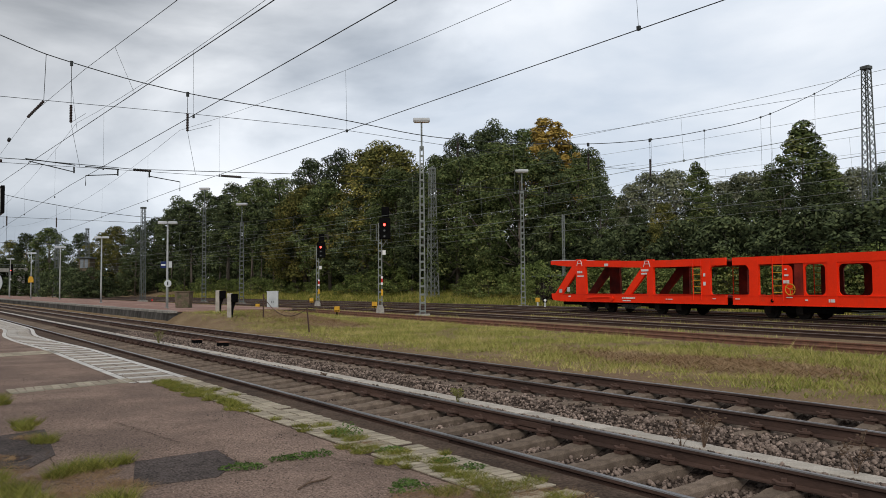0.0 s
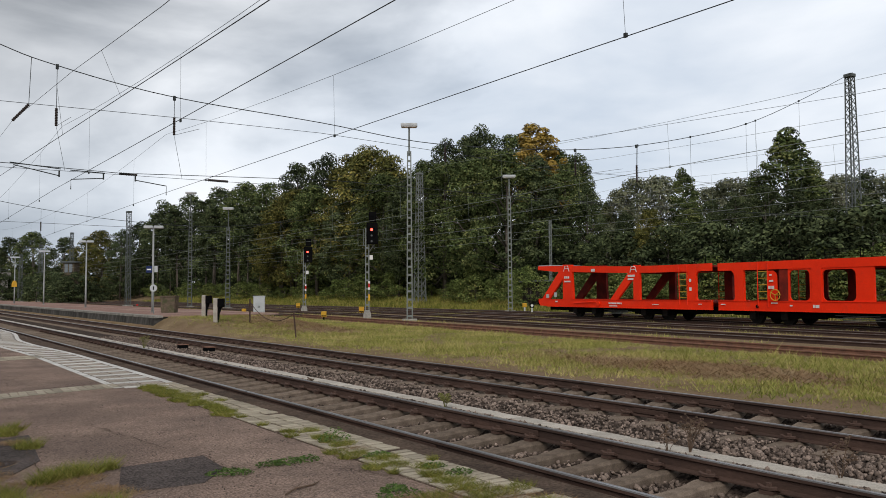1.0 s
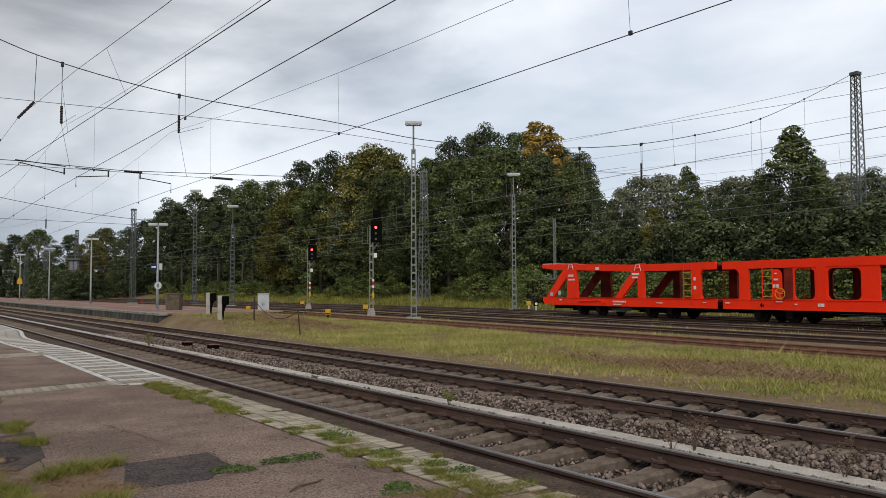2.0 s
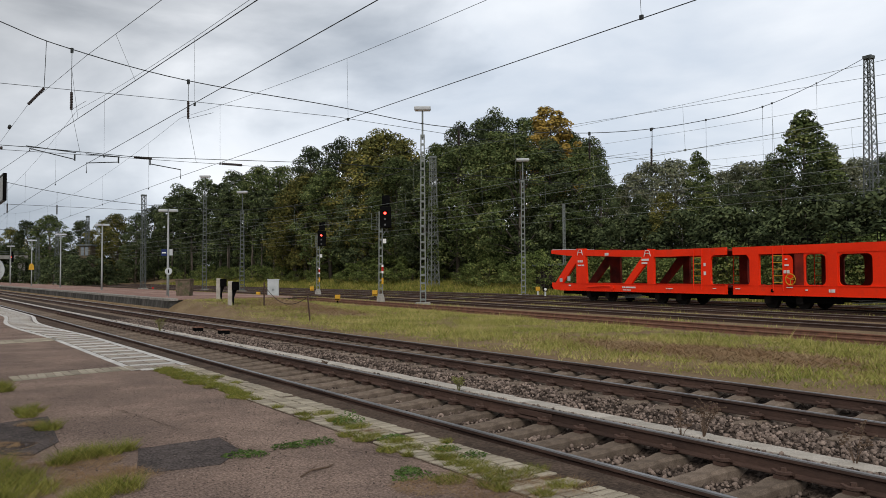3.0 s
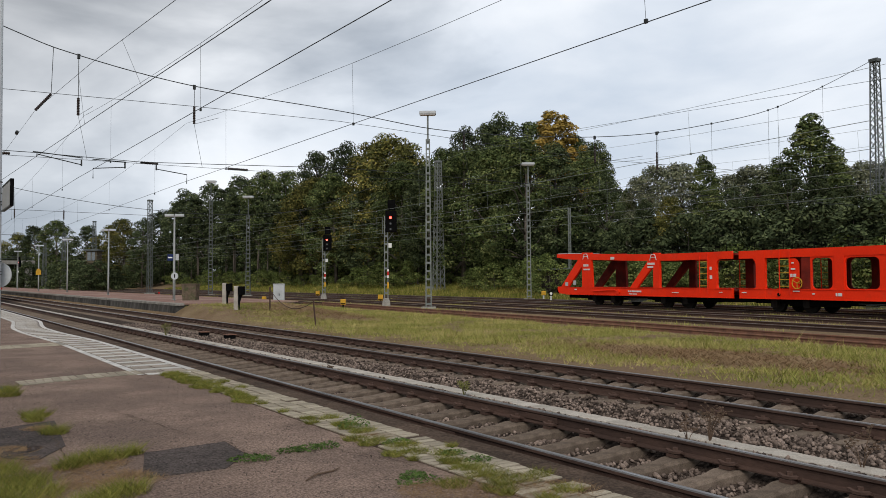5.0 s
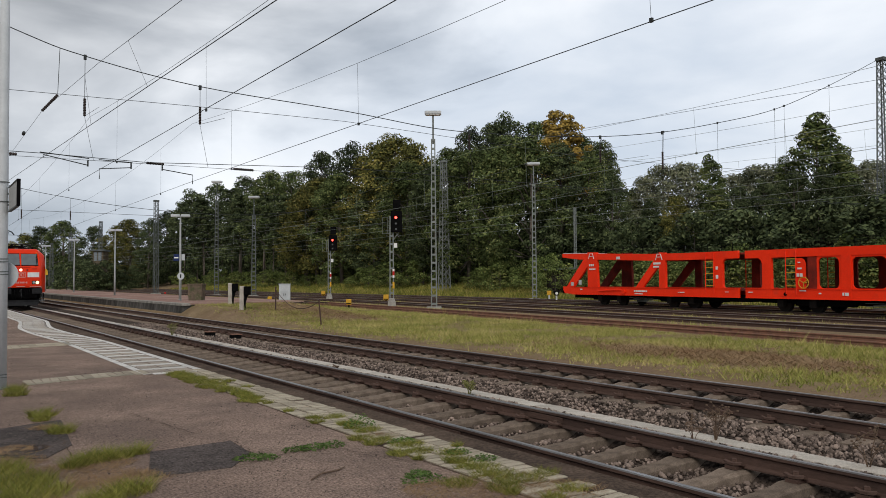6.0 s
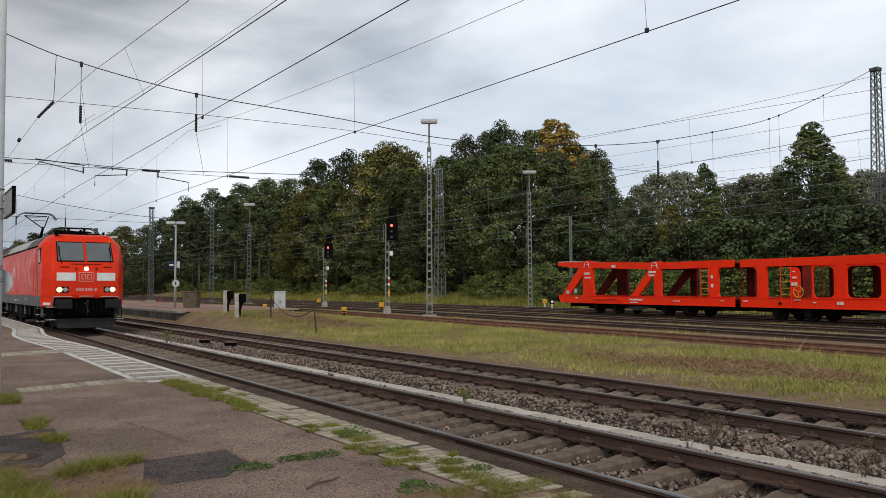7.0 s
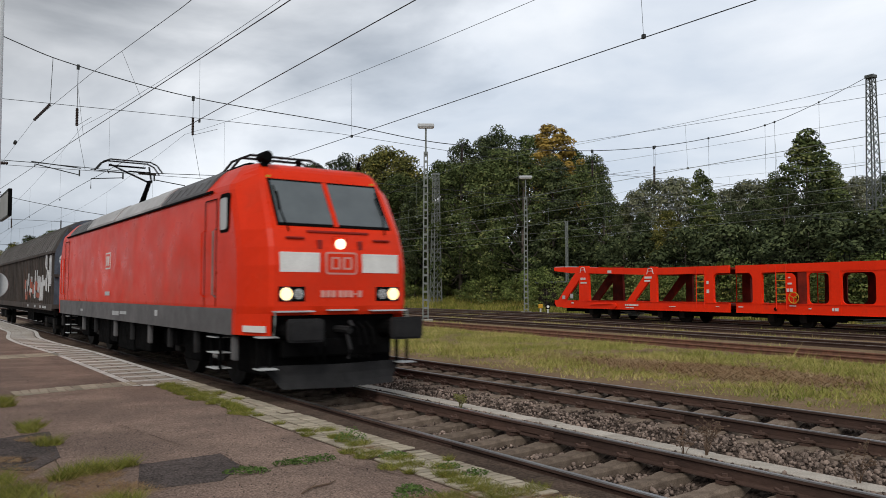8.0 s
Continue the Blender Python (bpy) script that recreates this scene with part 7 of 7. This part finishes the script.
def pantograph(y, raised):
    """A single-arm current collector on the roof."""
    root = part("pantograph", MB().box(-0.55, 0.55, y - 0.75, y + 0.75, 3.98, 4.05).box(-0.5, -0.42, y - 0.7, y + 0.7, 3.82, 4.0).box(0.42, 0.5, y - 0.7, y + 0.7, 3.82, 4.0), M_BLACK, train)
    knee = (0, y - 1.05, 4.78) if raised else (0, y + 1.3, 4.06)
    head = (0, y + 1.45, 5.68) if raised else (0, y - 0.9, 4.12)
    mb = MB()
    mb.tube([(0, y + 0.1, 4.05), knee], [0.09, 0.06], 8)
    mb.tube([(0, y + 0.5, 4.05), (0, y - 0.8 if raised else y + 1.1, 4.6 if raised else 4.1)], 0.025, 6)
    part("lower_arm", mb, M_BLACK, root)
    mb = MB()
    for s in (-1, 1):
        mb.tube([(s * 0.06, knee[1], knee[2]), (s * 0.58, head[1] - 0.1, head[2] - 0.12)], 0.028, 6)
    mb.tube([(-0.3, (knee[1] + head[1]) / 2, (knee[2] + head[2]) / 2), (0.3, (knee[1] + head[1]) / 2, (knee[2] + head[2]) / 2)], 0.018, 5)
    mb.tube([(-0.55, head[1] + 0.22, head[2] - 0.1), (0.55, head[1] + 0.22, head[2] - 0.1)], 0.03, 6)
    part("upper_arm", mb, M_BLACK, root)
    for d_ in (-0.2, 0.2):
        mb = MB()
        mb.tube([(-0.98, head[1] + d_, head[2] - 0.30), (-0.80, head[1] + d_, head[2] - 0.06), (-0.6, head[1] + d_, head[2] + 0.03), (0.6, head[1] + d_, head[2] + 0.03), (0.80, head[1] + d_, head[2] - 0.06), (0.98, head[1] + d_, head[2] - 0.30)], 0.025, 6)
        part("collector_strip", mb, M_DARKGREY, root)


pantograph(13.1, True)
pantograph(3.6, False)
mb = MB()
for s in (-1, 1):
    mb.tube([(s * 0.95, 1.6, 3.76), (s * 0.9, 1.85, 3.86), (s * 0.75, 2.3, 3.92), (s * 0.7, 5.2, 3.92), (s * 0.8, 5.7, 3.8)], 0.018, 6)
mb.tube([(-0.9, 1.85, 3.86), (0.9, 1.85, 3.86)], 0.018, 6)
for y in (2.4, 3.2, 4.2):
    insulator(mb, (-0.3, y, 3.8), (-0.3, y, 4.12), 0.09, 4)
    insulator(mb, (0.3, y, 3.8), (0.3, y, 4.12), 0.09, 4)
part("roof_bars", mb, M_BLACK, train)
mb = MB()
mb.tube([(-0.95, 0.78, 3.86), (-0.95, 1.1, 3.86)], 0.085, 12)
mb.box(-1.0, -0.9, 0.9, 1.0, 3.7, 3.85)
part("horn", mb, M_BLACK, train)
mb = MB()
mb.tube([(0.75, 0.85, 3.78), (0.75, 0.85, 3.9)], 0.05, 8)
part("antenna", mb, M_BLACK, train)

# ---------------------------------------------------------------- covered van behind the locomotive
van = thing("covered_van", "weathered grey-brown ribbed sliding-wall freight van with graffiti", "freight wagon")
VL = 21.0
mb = MB()
mb.box(-1.36, 1.36, 0.25, VL - 0.25, 1.15, 3.0)
part("body", mb, M_VAN, van)
shoulder = [(1.44, 2.98), (1.42, 3.08), (1.16, 3.62), (1.0, 3.86), (0.78, 4.04), (0.5, 4.15), (0.2, 4.2)]
arch = [(-x, z) for x, z in shoulder] + list(reversed(shoulder))
mb = MB()
mb.prism(arch, 1, 0.3, VL - 0.3)
rf = part("roof", mb, M_VAN_ROOF, van, "", None)
mb = MB()
arch2 = [(x * 1.012, 3.0 + (z - 3.0) * 1.02 if z > 3.0 else z) for x, z in arch]
for k in range(36):
    y = 0.32 + k * (VL - 0.7) / 35
    mb.prism(arch2, 1, y - 0.03, y + 0.03)
part("roof_rib", mb, M_VAN_ROOF, rf)
mb = MB()
mb.prism([(-1.36, 1.15), (1.36, 1.15), (1.36, 3.0)] + [(x * 0.94, z) for x, z in reversed(arch[1:-1])] + [(-1.36, 3.0)], 1, 0.18, 0.26)
endw = part("end_wall", mb, M_VAN_END, van, "dirty blue-grey end wall")
mb = MB()
for x in (-0.9, 0, 0.9):
    mb.box(x - 0.05, x + 0.05, 0.1, 0.18, 1.1, 3.9)
mb.box(-1.4, 1.4, 0.1, 0.18, 2.15, 2.25)
mb.box(-1.44, 1.44, 0.08, 0.3, 1.05, 1.2)
part("end_post", mb, M_VAN, endw)
for s in (-1, 1):
    for k in range(44):
        y = 0.35 + k * (VL - 0.7) / 43
        mb = MB()
        mb.box(*sorted((s * 1.36, s * 1.43)), y - 0.05, y + 0.05, 1.2, 3.05)
        part("side_rib", mb, M_VAN, van)
    mb = MB()
    mb.box(*sorted((s * 1.34, s * 1.46)), 0.2, VL - 0.2, 2.98, 3.08, ch=0.01)
    part("eaves_rail", mb, M_VAN, van)
    mb = MB()
    mb.box(*sorted((s * 1.3, s * 1.44)), 0.2, VL - 0.2, 0.98, 1.2, ch=0.01)
    sl = part("side_sill", mb, M_VAN, van)
    mb = MB()
    for y in (1.4, 1.9, 2.6, 4.0, 6.0):
        bars(mb, s * 1.446 + (0.0 if s < 0 else 0.004), y + 0.3, 1.04, (0.12, 0.2), 0.09)
    part("lettering", mb, M_GREY_PAINT, sl)
# graffiti: crooked strokes with no meaning
rng = random.Random(9)
mb = MB()
for k in range(30):
    y = 0.5 + rng.random() * 6.5
    z = 1.35 + rng.random() * (0.7 if y > 1.8 else 1.3)
    w, h = rng.uniform(0.08, 0.22), rng.uniform(0.25, 0.7)
    t = rng.uniform(-0.12, 0.12)
    mb.prism([(y, z), (y + w, z + 0.05), (y + w + t, z + h), (y + t, z + h - 0.04)], 0, -1.436, -1.355)
for k in range(14):
    y = (0.45 if k < 5 else 1.6) + rng.random() * (0.5 if k < 5 else 1.6)
    z = (2.0 if k < 5 else 1.3) + rng.random() * 0.3
    h = rng.uniform(0.35, 0.8)
    mb.prism([(y, z), (y + 0.1, z + 0.03), (y + 0.14, z + h), (y + 0.03, z + h + 0.06)], 0, -1.438, -1.355)
tagged(part("graffiti", mb, M_GRAFFITI, van, "pale spray-painted graffiti strokes"), kind="stuff")
mb = MB()
for k in range(16):
    y = 2.5 + rng.random() * 5
    z = 1.3 + rng.random() * 0.5
    w, h = rng.uniform(0.1, 0.3), rng.uniform(0.15, 0.4)
    mb.prism([(y, z), (y + w, z), (y + w * 0.8, z + h), (y + 0.05, z + h)], 0, -1.4395, -1.35)
tagged(part("graffiti", mb, M_GRAFFITI_RED, van, "reddish spray-painted graffiti strokes"), kind="stuff")
mb = MB()
pts = [(-1.0 + 0.22 * math.cos(a), 0.08, 2.75 + 0.2 * math.sin(a)) for a in [0.5 + 4.8 * k / 12 for k in range(13)]]
mb.tube(pts, 0.035, 5)
mb.tube([(-1.15, 0.08, 2.5), (-0.7, 0.08, 2.35)], 0.035, 5)
mb.tube([(-0.95, 0.08, 2.62), (-0.85, 0.08, 2.2)], 0.035, 5)
part("graffiti", mb, M_GRAFFITI, endw, "pale graffiti squiggle")
mb = MB()
mb.box(-1.2, 1.2, 0.4, VL - 0.4, 0.8, 1.0)
for yc in (2.6, VL - 2.6):
    for s in (-1, 1):
        mb.box(*sorted((s * 0.95, s * 1.1)), yc - 1.5, yc + 1.5, 0.45, 0.7, ch=0.03)
mb.box(-1.1, 1.1, 7, 9, 0.45, 0.85)
part("underframe", mb, M_BLACK, van)
for y in (1.7, 3.5, VL - 3.5, VL - 1.7):
    wheelset(y, 0.46, van)
for s in (-1, 1):
    mb = MB()
    mb.tube([(s * 0.875, 0.2, 1.05), (s * 0.875, -0.4, 1.05)], 0.1, 10)
    mb.tube([(s * 0.875, -0.4, 1.05), (s * 0.875, -0.45, 1.05)], 0.23, 16)
    part("buffer", mb, M_BLACK, van)


# ---------------------------------------------------------------- what moves
TRAIN = [(0, 200.0), (5.8, 61.7), (6.0, 57.2), (6.5, 45.1), (7.0, 33.35), (7.5, 22.2), (8.0, 11.5)]


def motions():
    walk(train, [(t, pose(NEAR, y, 0)) for t, y in TRAIN])
    walk(van, [(t, pose(NEAR, y + 18.98, 0)) for t, y in TRAIN])


motions()
